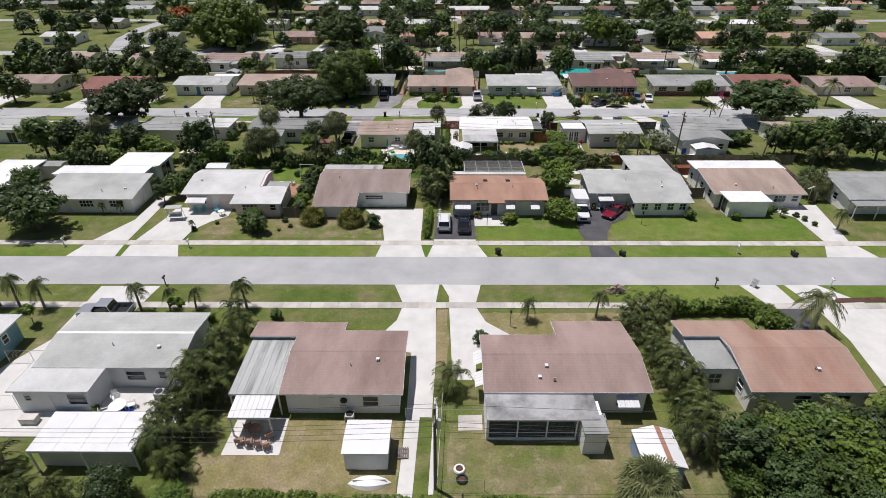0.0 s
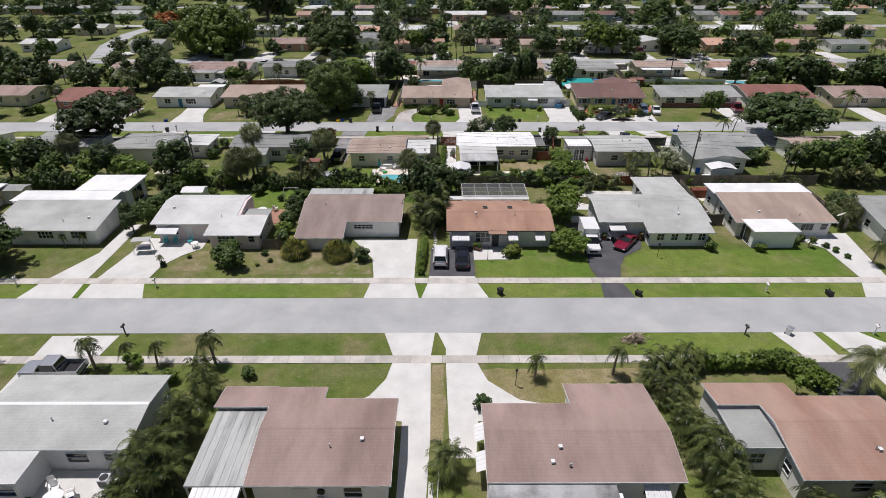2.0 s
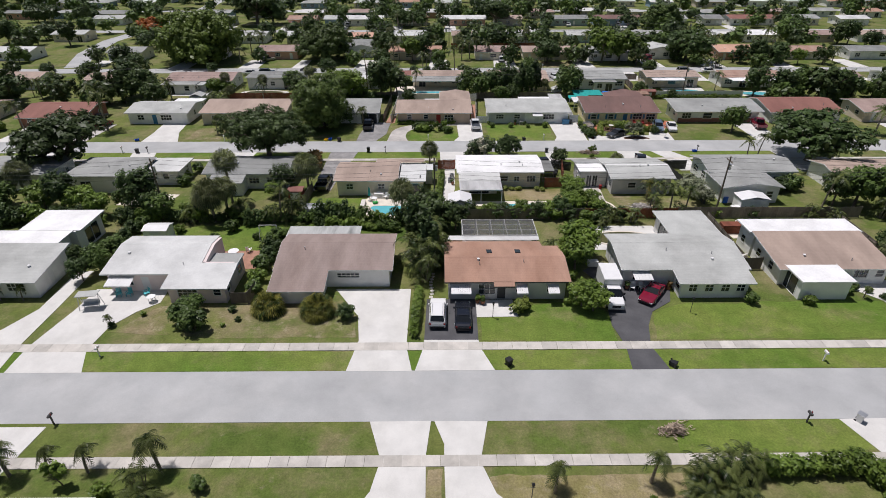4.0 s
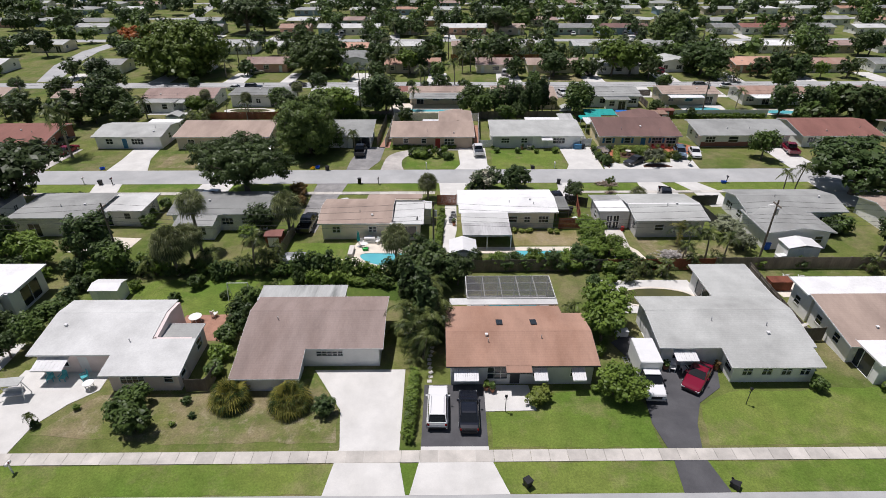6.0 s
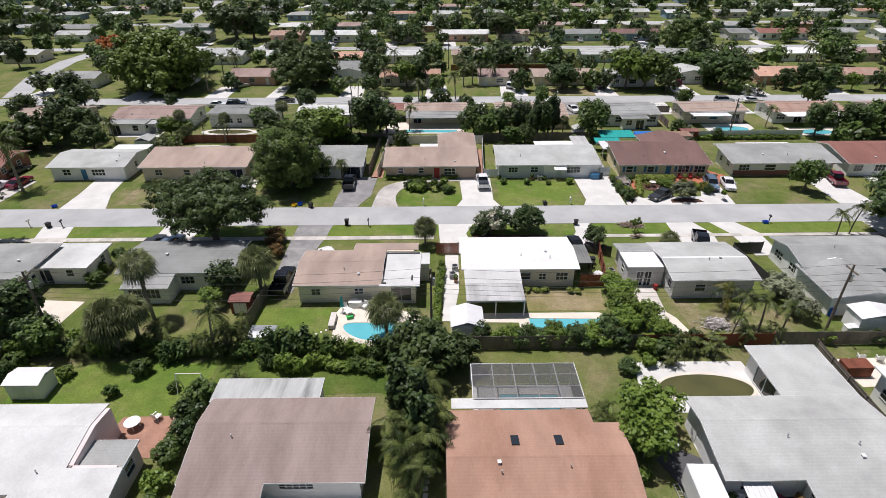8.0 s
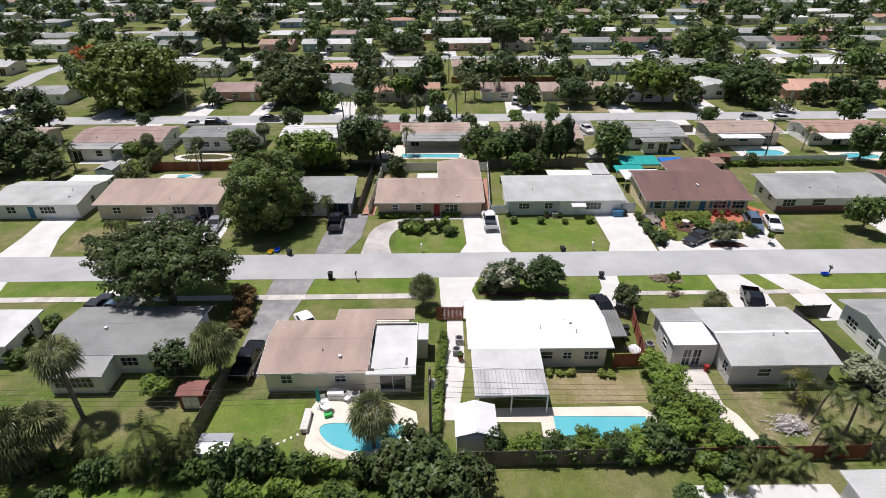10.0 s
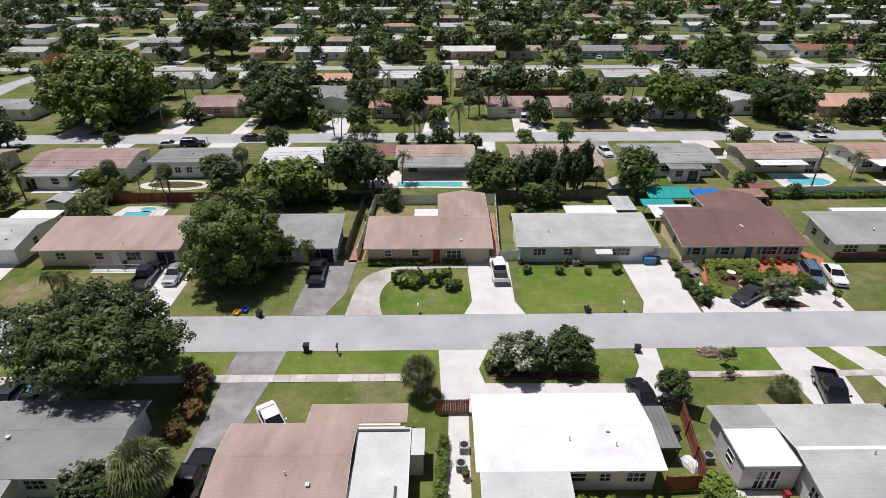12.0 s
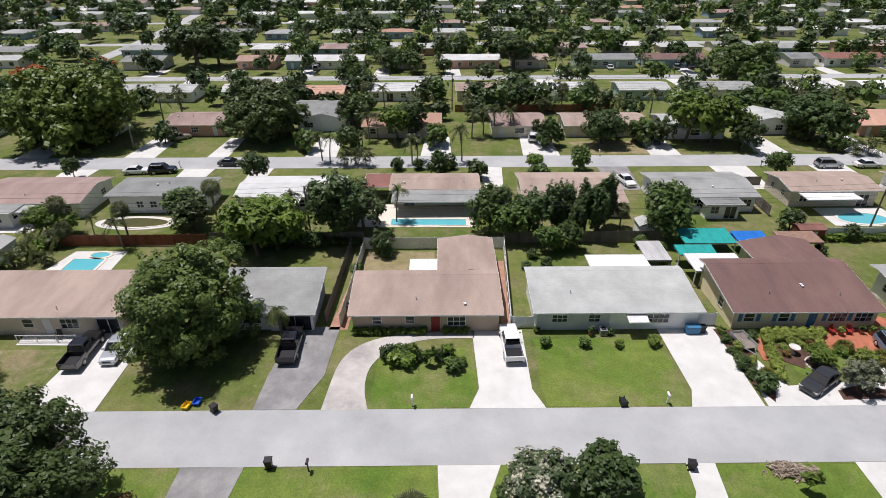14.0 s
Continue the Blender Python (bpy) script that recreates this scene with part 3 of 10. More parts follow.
drive("concrete", (-62.5, 126.1), (-55.0, 126.2), (-57.2, 132.0), (-58.2, 139.4), (-63.4, 139.2), (-62.6, 132.0))
for x in (-89.5, 77.0, 98.0, 122.0, -112.0):
    y = street_y(127.5, x)
    drive("concrete", (x - 3, y), (x + 3, y), (x + 2.4, y + 11), (x - 2.4, y + 11))
for x in (-76, 66, 88, 110, -96):
    y = street_y(121.3, x)
    drive("concrete", (x - 2.4, y - 10), (x + 2.4, y - 10), (x + 3, y), (x - 3, y))
for x, w in ((-62.5, 2.6), (-47, 1.6), (-26.5, 2.6), (-3.5, 2.6), (17.6, 3.2), (42.5, 2.6), (64.5, 2.6), (83.0, 3.0), (105.0, 2.6), (-84.0, 2.6), (-112, 2.4), (128, 2.6)):
    y = street_y(194.6, x)
    drive("concrete", (x - w - 0.5, y), (x + w + 0.5, y), (x + w, y + 12), (x - w, y + 12))
for x, w in ((-70, 2.6), (-48, 2.4), (-36, 1.5), (7.0, 1.6), (30.0, 2.4), (52.0, 3.0), (71.0, 3.0), (95.0, 2.6), (-95, 2.6), (118, 2.6)):
    y = street_y(188.4, x)
    drive("worn_asphalt" if x == 30.0 else "concrete", (x - w, y - 11), (x + w, y - 11), (x + w + 0.5, y), (x - w - 0.5, y))
for x in (-75, -51, -27, -4, 32, 72, 95, 118, 140, -100):
    for base, s in ((267.8, 1), (262.0, -1)):
        y = street_y(base, x + s * 4)
        w = 2.6 * s
        drive("concrete", (x + s * 4 - w, y), (x + s * 4 + w, y), (x + s * 4 + w * 0.8, y + 11 * s), (x + s * 4 - w * 0.8, y + 11 * s))


def sidewalk(y0, y1, x0, x1, slab=1.55):
    """A run of single concrete slabs with open joints."""
    root = thing("sidewalk", 0, 0, 0, 0, "grey concrete sidewalk of single slabs", "sidewalk", kind="structure")
    me = mesh_of("slab", boxes((-slab / 2 + 0.012, y0 - (y0 + y1) / 2, -0.05, slab / 2 - 0.012, y1 - (y0 + y1) / 2, 0)), M["path"])
    n = int((x1 - x0) / slab)
    for i in range(n):
        x = x0 + (i + 0.5) * slab
        part("slab", me, None, root, m=pose(x, street_y((y0 + y1) / 2, x), 0.062 + random.uniform(0, 0.008), 0, 0, TURN))


sidewalk(63.65, 64.85, -78, 78)
sidewalk(49.55, 50.65, -62, 62)
sidewalk(116.7, 117.75, -92, -1.5)
sidewalk(116.9, 117.75, 21, 90)


# ---- houses ----
PANE_CACHE = {}


def lattice(xs, zs, solid, y0, y1):
    """One connected frame: a grid of cells in the xz plane, the solid ones made thick."""
    bm = bmesh.new()
    nx, nz = len(xs) - 1, len(zs) - 1
    front = [[bm.verts.new((x, y0, z)) for z in zs] for x in xs]
    back = [[bm.verts.new((x, y1, z)) for z in zs] for x in xs]
    ok = lambda i, j: 0 <= i < nx and 0 <= j < nz and solid(i, j)
    for i in range(nx):
        for j in range(nz):
            if not ok(i, j):
                continue
            bm.faces.new((front[i][j], front[i + 1][j], front[i + 1][j + 1], front[i][j + 1]))
            bm.faces.new((back[i][j + 1], back[i + 1][j + 1], back[i + 1][j], back[i][j]))
            for (a, b), free in ((((i, j), (i + 1, j)), not ok(i, j - 1)), (((i + 1, j), (i + 1, j + 1)), not ok(i + 1, j)),
                                 (((i + 1, j + 1), (i, j + 1)), not ok(i, j + 1)), (((i, j + 1), (i, j)), not ok(i - 1, j))):
                if free:
                    bm.faces.new((front[b[0]][b[1]], front[a[0]][a[1]], back[a[0]][a[1]], back[b[0]][b[1]]))
    return bm


def window_meshes(w, h, style):
    """Frame and pane meshes, shared between windows of one size. They stand in the xz plane, facing -y."""
    key = (round(w, 1), round(h, 1), style)
    if key not in PANE_CACHE:
        w, h = key[0], key[1]
        b = 0.07
        cols = max(2, round(w / 0.55)) if style == "grid" else 2 if style == "slider" else 1
        rows = 1 if style == "slider" else 2
        xs, zs = [-w / 2 - b, -w / 2], [-b, 0.0]
        for i in range(1, cols):
            xs += [-w / 2 + w * i / cols - 0.025, -w / 2 + w * i / cols + 0.025]
        for i in range(1, rows):
            zs += [h * i / rows - 0.025, h * i / rows + 0.025]
        xs, zs = xs + [w / 2, w / 2 + b], zs + [h, h + b]
        PANE_CACHE[key] = (mesh_of("window", lattice(xs, zs, lambda i, j: i % 2 == 0 or j % 2 == 0, -0.05, 0.08), M["trim"]),
                           mesh_of("pane", boxes((-w / 2, 0.02, 0, w / 2, 0.05, h)), M["glass"]))
    return PANE_CACHE[key]


def wall_ring(x0, y0, x1, y1, height, holes, thick=0.16):
    """The four walls of a block as one shell, cut through by holes {side: [(s0, s1, z0, z1)]}; s runs along each wall, seen from outside."""
    corners = {"S": ((x0, y0), (1, 0)), "E": ((x1, y0), (0, 1)), "N": ((x1, y1), (-1, 0)), "W": ((x0, y1), (0, -1))}
    zs = sorted({0.0, height, *(round(z, 3) for hs in holes.values() for h in hs for z in h[2:] if z < height)})
    cols = []                      # outer point, inner point, holes that start here
    for side, ((px, py), (dx, dy)) in corners.items():
        length = (x1 - x0) if dx else (y1 - y0)
        for q in sorted({0.0, *(v for h in holes[side] for v in h[:2])}):
            i = thick if q == 0.0 else q
            cols.append(((px + dx * q, py + dy * q), (px + dx * i - dy * thick, py + dy * i + dx * thick), [h for h in holes[side] if abs(h[0] - q) < 1e-6]))
    bm = bmesh.new()
    outer = [[bm.verts.new((*c[0], z)) for z in zs] for c in cols]
    inner = [[bm.verts.new((*c[1], z)) for z in zs] for c in cols]
    n, m = len(cols), len(zs) - 1
    ok = lambda i, j: 0 <= j < m and not any(h[2] - 1e-3 < (zs[j] + zs[j + 1]) / 2 < h[3] + 1e-3 for h in cols[i % n][2])
    for i in range(n):
        k = (i + 1) % n
        for j in range(m):
            if not ok(i, j):
                continue
            bm.faces.new((outer[i][j], outer[k][j], outer[k][j + 1], outer[i][j + 1]))
            bm.faces.new((inner[i][j + 1], inner[k][j + 1], inner[k][j], inner[i][j]))
            for (a, b), (c, d), free in (((i, j), (k, j), not ok(i, j - 1)), ((k, j), (k, j + 1), not ok(i + 1, j)),
                                         ((k, j + 1), (i, j + 1), not ok(i, j + 1)), ((i, j + 1), (i, j), not ok(i - 1, j))):
                if free:
                    bm.faces.new((outer[c][d], outer[a][b], inner[a][b], inner[c][d]))
    return bm


def B(x0, y0, x1, y1, kind="gx", r=None, zr=3.55, p=0.19, over=0.5, h=2.55, join="", op=None, roof=None, wall=True):
    """One block of a house by its roof's outline. join: sides that run into another block."""
    return dict(x0=x0, y0=y0, x1=x1, y1=y1, kind=kind, r=r, zr=zr, p=p, over=over, h=h, join=join, op=op, roof=roof, wall=wall)


def roof_height(b, x, y):
    if b["kind"] == "gx":
        return b["zr"] - b["p"] * abs(y - b["r"])
    if b["kind"] == "gy":
        return b["zr"] - b["p"] * abs(x - b["r"])
    if b["kind"] == "hip":
        return b["zr"] - b["p"] * max(abs(y - (b["y0"] + b["y1"]) / 2), abs(x - (b["x0"] + b["x1"]) / 2) - (b["x1"] - b["x0"] - b["y1"] + b["y0"]) / 2)
    return b["h"] + 0.10


def edge_band(nodes, sides, join, thick=0.022):
    """A mitred board along a roof's outline: nodes (x, y, z_top, z_bottom, out_x, out_y) in a ring, sides the letter of each run to
    the next node; runs on joined sides stay open."""
    bm = bmesh.new()
    n = len(nodes)
    keep = [side not in join for side in sides]
    rings = {}
    for i, (x, y, zt, zb, ox, oy) in enumerate(nodes):
        if keep[i] or keep[i - 1]:
            rings[i] = [bm.verts.new((x + ox * d, y + oy * d, z)) for d, z in ((0, zt), (thick, zt), (thick, zb), (0, zb))]
    for i in range(n):
        if keep[i]:
            p, q = rings[i], rings[(i + 1) % n]
            for k in range(4):
                bm.faces.new((p[k], p[(k + 1) % 4], q[(k + 1) % 4], q[k]))
            if not keep[i - 1]:
                bm.faces.new(p)
            if not keep[(i + 1) % n]:
                bm.faces.new(q[::-1])
    return bm


def roof_mesh(b, cx, cy):
    """The sheet of a roof with its thickness; also the board along its edge."""
    t = 0.13
    bm = bmesh.new()
    x0, x1, y0, y1 = b["x0"] - cx, b["x1"] - cx, b["y0"] - cy, b["y1"] - cy
    k = b["kind"]
    if k == "gx" or k == "gy":
        along, lo, hi, r = ((x0, x1), y0, y1, b["r"] - cy) if k == "gx" else ((y0, y1), x0, x1, b["r"] - cx)
        line = [(lo, b["zr"] - b["p"] * abs(lo - r))] + ([(r, b["zr"])] if lo < r < hi else []) + [(hi, b["zr"] - b["p"] * abs(hi - r))]
        for a in range(len(line) - 1):
            (s0, z0), (s1, z1) = line[a], line[a + 1]
            vs = []
            for u in along:
                for s, z in ((s0, z0), (s1, z1), (s1, z1 - t), (s0, z0 - t)):
                    vs.append(bm.verts.new((u, s, z) if k == "gx" else (s, u, z)))
            for f in ((0, 1, 5, 4), (1, 2, 6, 5), (2, 3, 7, 6), (3, 0, 4, 7), (0, 3, 2, 1), (4, 5, 6, 7)):
                bm.faces.new([vs[i] for i in f])
        first, far_side, last, near = ("W", "N", "E", "S") if k == "gx" else ("S", "E", "N", "W")
        nodes, sides = [], []
        for u, ou, pts, side, turn in ((along[0], -1, line, first, far_side), (along[1], 1, line[::-1], last, near)):
            for i, (s, z) in enumerate(pts):
                os = -1 if s == lo else 1 if s == hi else 0
                nodes.append((u, s, z - 0.012, z - t - 0.03, ou, os) if k == "gx" else (s, u, z - 0.012, z - t - 0.03, os, ou))
                sides.append(side if i < len(pts) - 1 else turn)
        return bm, edge_band(nodes, sides, b["join"])
    ring = ((x0, y0, -1, -1), (x0, y1, -1, 1), (x1, y1, 1, 1), (x1, y0, 1, -1))
    if k == "hip":
        w = (y1 - y0) / 2
        ze = b["zr"] - b["p"] * w
        base = [(x0, y0), (x1, y0), (x1, y1), (x0, y1)]
        top = [bm.verts.new((x, y, ze)) for x, y in base]
        low = [bm.verts.new((x, y, ze - t)) for x, y in base]
        ra, rb = bm.verts.new((x0 + w, y0 + w, b["zr"])), bm.verts.new((max(x1 - w, x0 + w + 0.1), y0 + w, b["zr"]))
        for f in ((top[0], top[1], rb, ra), (top[1], top[2], rb), (top[2], top[3], ra, rb), (top[3], top[0], ra)):
            bm.faces.new(f)
        for i in range(4):
            bm.faces.new((low[i], low[(i + 1) % 4], top[(i + 1) % 4], top[i]))
        bm.faces.new(low[::-1])
        return bm, edge_band([(x, y, ze - 0.006, ze - t - 0.03, ox, oy) for x, y, ox, oy in ring], "WNES", "")
    h = b["h"]
    add_box(bm, x0, y0, h, x1, y1, h + 0.10)
    return bm, edge_band([(x, y, h + 0.13, h - 0.03, ox, oy) for x, y, ox, oy in ring], "WNES", "", 0.03)


VENT = mesh_of("roof_vent", boxes((-0.11, -0.11, -0.1, 0.11, 0.11, 0.18), (-0.15, -0.15, 0.18, 0.15, 0.15, 0.22)), M["white_metal"])
STACK = bmesh.new()
add_tube(STACK, (0, 0, -0.2), (0, 0, 0.38), 0.06, sides=8)
STACK = mesh_of("vent_pipe", STACK, M["metal"])


def auto_openings(rng, length, front, side):
    """Plausible window rows where the wall itself is hardly seen: s, width, sill, head, kind."""
    out = []
    if side:
        for s in (0.28, 0.7):
            if rng.random() < 0.75:
                out.append((length * s, rng.choice((0.7, 0.9, 1.2)), 1.15, 2.0, rng.choice(("sash", "grid"))))
        return out
    n = max(2, int(length / 3.6))
    door = rng.randrange(n)
    for i in range(n):
        s = length * (i + 0.5) / n + rng.uniform(-0.3, 0.3)
        if i == door:
            out.append((s, 0.95, 0.05, 2.05, "door") if front else (s, 1.7, 0.05, 2.05, "slider"))
        else:
            w = rng.choice((0.9, 1.2, 1.5, 1.9))
            out.append((s, w, 0.95 if w > 1.1 else 1.15, 2.05, rng.choice(("grid", "sash", "grid"))))
    return out


def folded_cap(x0, x1, y, z, p, half=0.16):
    """Cap shingles bent over a ridge that runs along x."""
    bm = bmesh.new()
    prof = [(-half, z - p * half - 0.02), (half, z - p * half - 0.02), (half, z - p * half + 0.008), (0.0, z + 0.014), (-half, z - p * half + 0.008)]
    ends = [[bm.verts.new((x, y + s, h)) for s, h in prof] for x in (x0, x1)]
    bm.faces.new(ends[0])
    bm.faces.new(ends[1][::-1])
    for i in range(5):
        j = (i + 1) % 5
        bm.faces.new((ends[0][i], ends[0][j], ends[1][j], ends[1][i]))
    return bm


def house(label, wall, roof, blocks, front=True, seed=1, vents=2, category="house", trim="trim", group="", door="trim", sides=True, cap=""):
    rng = random.Random(seed)
    b0 = blocks[0]
    cx, cy = (b0["x0"] + b0["x1"]) / 2, (b0["y0"] + b0["y1"]) / 2
    root = thing("house", cx, cy, 0, TURN, label, category, group)
    for b in blocks:
        rb, eb = roof_mesh(b, cx, cy)
        rob = part("roof", rb, M["roof_" + (b["roof"] or roof)] if "metal" not in (b["roof"] or roof) else M[b["roof"]], root)
        part("fascia", eb, M[trim], rob)
        if b["kind"] == "gx" and b["y0"] + 0.3 < b["r"] < b["y1"] - 0.3:
            part("ridge_cap", folded_cap(b["x0"] - cx + 0.02, b["x1"] - cx - 0.02, b["r"] - cy, b["zr"], b["p"]), M[cap] if cap else rob.data.materials[0], rob)
        if not b["wall"]:
            continue
        o = b["over"]
        ins = {s: ((-0.38 if s in "EW" and b["kind"] == "gx" else -0.25) if s in b["join"] else o) for s in "SNEW"}
        x0, x1 = b["x0"] - cx + ins["W"], b["x1"] - cx - ins["E"]
        y0, y1 = b["y0"] - cy + ins["S"], b["y1"] - cy - ins["N"]
        zc = {"S": roof_height(b, 0, y0 + cy) if b["kind"] == "gx" else None, "N": roof_height(b, 0, y1 + cy) if b["kind"] == "gx" else None,
              "W": roof_height(b, x0 + cx, 0) if b["kind"] == "gy" else None, "E": roof_height(b, x1 + cx, 0) if b["kind"] == "gy" else None}
        if b["kind"] == "gx":
            low = min(zc["S"], zc["N"]) - 0.12
        elif b["kind"] == "gy":
            low = min(zc["W"], zc["E"]) - 0.12
        elif b["kind"] == "hip":
            low = b["zr"] - b["p"] * (b["y1"] - b["y0"]) / 2 - 0.08
        else:
            low = b["h"] + 0.01
        cut = {}
        frames = {"S": (pose(x0, y0, 0), x1 - x0), "N": (pose(x1, y1, 0, 0, 0, 180), x1 - x0),
                  "W": (pose(x0, y1, 0, 0, 0, -90), y1 - y0), "E": (pose(x1, y0, 0, 0, 0, 90), y1 - y0)}
        for s, (m, length) in frames.items():
            if b["op"] is None:
                ops = auto_openings(rng, length, front, s in "EW") if s not in b["join"] and length > 2.5 else []
                if s == "N" or (s in "EW" and not sides):
                    ops = []
            else:
                ops = []
                for side, at, w, z0, z1, style in b["op"]:
                    if side == s:
                        ops.append(((at - cx - x0) if s == "S" else (at - cy - y0) if s == "E" else (y1 + cy - at) if s == "W" else (x1 + cx - at), w, z0, z1, style))
            top = low - 0.12
            holes, clean, last = [], [], 0.12
            for q in sorted(ops):
                at, w, z0, z1, style = q
                z1 = min(z1, top)
                if at - w / 2 > last and at + w / 2 < length - 0.12:
                    holes.append((at - w / 2, at + w / 2, z0, z1))
                    clean.append((at, w, z0, z1, style))
                    last = at + w / 2 + 0.2
            cut[s] = holes
            for at, w, z0, z1, style in clean:
                if style in ("grid", "sash", "slider"):
                    fm, pm = window_meshes(w, z1 - z0, style)
                    wo = part("window", fm, None, root, m=m @ pose(at, 0, z0))
                    part("pane", pm, None, wo)
                elif style in ("door", "reddoor", "bluedoor", "garage"):
                    mat = {"door": M[door], "reddoor": M["shingle_door"], "bluedoor": M["blue_paint"], "garage": M["trim"]}[style]
                    bd = boxes((-w / 2, 0.05, 0, w / 2, 0.10, z1 - z0))
                    if style == "garage":
                        for i in range(4):
                            add_box(bd, -w / 2 + 0.05, 0.035, (z1 - z0) * i / 4 + 0.04, w / 2 - 0.05, 0.05, (z1 - z0) * (i + 1) / 4 - 0.04)
                    else:
                        add_box(bd, -w / 2 + 0.12, 0.038, 0.2, w / 2 - 0.12, 0.05, 0.9)
                        add_box(bd, -w / 2 + 0.12, 0.038, 1.05, w / 2 - 0.12, 0.05, z1 - z0 - 0.15)
                    part("garage_door" if style == "garage" else "door", bd, mat, root, m=m @ pose(at, 0, z0))
        bm = wall_ring(x0, y0, x1, y1, low, cut)
        # the attic with its gables, on top of the walls
        if b["kind"] in ("gx", "gy"):
            if b["kind"] == "gx":
                prof = [(y0, low), (y1, low), (y1, zc["N"] - 0.08)] + ([(b["r"] - cy, b["zr"] - 0.08)] if y0 < b["r"] - cy < y1 else []) + [(y0, zc["S"] - 0.08)]
                va, vb = [bm.verts.new((x0, y, z)) for y, z in prof], [bm.verts.new((x1, y, z)) for y, z in prof]
            else:
                prof = [(x0, low), (x1, low), (x1, zc["E"] - 0.08)] + ([(b["r"] - cx, b["zr"] - 0.08)] if x0 < b["r"] - cx < x1 else []) + [(x0, zc["W"] - 0.08)]
                va, vb = [bm.verts.new((x, y0, z)) for x, z in prof], [bm.verts.new((x, y1, z)) for x, z in prof]
            bm.faces.new(va)
            bm.faces.new(vb[::-1])
            for i in range(len(prof)):
                j = (i + 1) % len(prof)
                bm.faces.new((va[i], va[j], vb[j], vb[i]))
            bmesh.ops.remove_doubles(bm, verts=bm.verts[:], dist=0.0005)
            bmesh.ops.recalc_face_normals(bm, faces=bm.faces[:])
        part("wall", bm, M["wall_" + wall], root)
    for i in range(vents):
        fx, fy = rng.uniform(0.15, 0.85), rng.uniform(0.15, 0.45)
        x, y = b0["x0"] + (b0["x1"] - b0["x0"]) * fx, b0["y0"] + (b0["y1"] - b0["y0"]) * fy
        part("roof_vent" if i % 2 else "vent_pipe", VENT if i % 2 else STACK, None, root, m=pose(x - cx, y - cy, roof_height(b0, x, y)))
    return root, cx, cy


def awning(root, cx, cy, x, y, z, w, d=0.8, drop=0.55, face="S", mat="white_metal"):
    """A sloping sheet awning with ribs, over a window."""
    bm = bmesh.new()
    k = max(3, int(w / 0.2))
    for i in range(k):
        a, b = -w / 2 + w * i / k, -w / 2 + w * (i + 1) / k - 0.012
        t = 0.02 + 0.012 * (i % 2)
        vs = [bm.verts.new(c) for c in ((a, 0, 0), (b, 0, 0), (b, -d, -drop), (a, -d, -drop), (a, 0, t), (b, 0, t), (b, -d, -drop + t), (a, -d, -drop + t))]
        for f in ((3, 2, 1, 0), (4, 5, 6, 7), (0, 1, 5, 4), (1, 2, 6, 5), (2, 3, 7, 6), (3, 0, 4, 7)):
            bm.faces.new([vs[j] for j in f])
    add_box(bm, -w / 2, -d - 0.01, -drop - 0.12, w / 2, -d + 0.01, -drop)
    turn = {"S": 0, "E": 90, "W": -90}[face]
    part("awning", bm, M[mat], root, "white sheet-metal window awning", pose(x - cx, y - cy, z, 0, 0, turn))["kind"] = "stuff"


def flat_cover(name, label, x0, y0, x1, y1, h, mat="white_metal", posts=True, beam="trim", fall=0.15, ribs=0.4, category="patio cover", post_rows=(0,)):
    """A free or leaning sheet roof on posts: ribbed panels, gutter beam, posts."""
    cx, cy = (x0 + x1) / 2, (y0 + y1) / 2
    root = thing(name, cx, cy, 0, TURN, label, category)
    bm = bmesh.new()
    n = max(3, int((x1 - x0) / ribs))
    for i in range(n):
        a, b = x0 - cx + (x1 - x0) * i / n, x0 - cx + (x1 - x0) * (i + 1) / n - 0.02
        vs = [bm.verts.new(c) for c in ((a, y0 - cy, h - fall), (b, y0 - cy, h - fall), (b, y1 - cy, h), (a, y1 - cy, h))]
        up = [bm.verts.new(v.co + Vector((0, 0, 0.06))) for v in vs]
        bm.faces.new(up)
        bm.faces.new(vs[::-1])
        for j in range(4):
            bm.faces.new((vs[j], vs[(j + 1) % 4], up[(j + 1) % 4], up[j]))
    add_box(bm, x0 - cx, y0 - cy + 0.01, h - fall - 0.02, x1 - cx, y1 - cy - 0.01, h - fall - 0.005)
    part("roof_panel", bm, M[mat], root)["kind"] = "stuff"
    part("beam", boxes((x0 - cx, y0 - cy, h - fall - 0.17, x1 - cx, y0 - cy + 0.1, h - fall - 0.022)), M[beam], root)
    if posts:
        pm = mesh_of("post", boxes((-0.06, -0.06, 0, 0.06, 0.06, h - fall - 0.17)), M[beam])
        k = max(2, int((x1 - x0) / 3.0) + 1)
        for row in post_rows:
            for i in range(k):
                part("post", pm, None, root, m=pose(x0 - cx + 0.1 + (x1 - x0 - 0.2) * i / (k - 1), y0 - cy + 0.12 + row, 0))
    return root


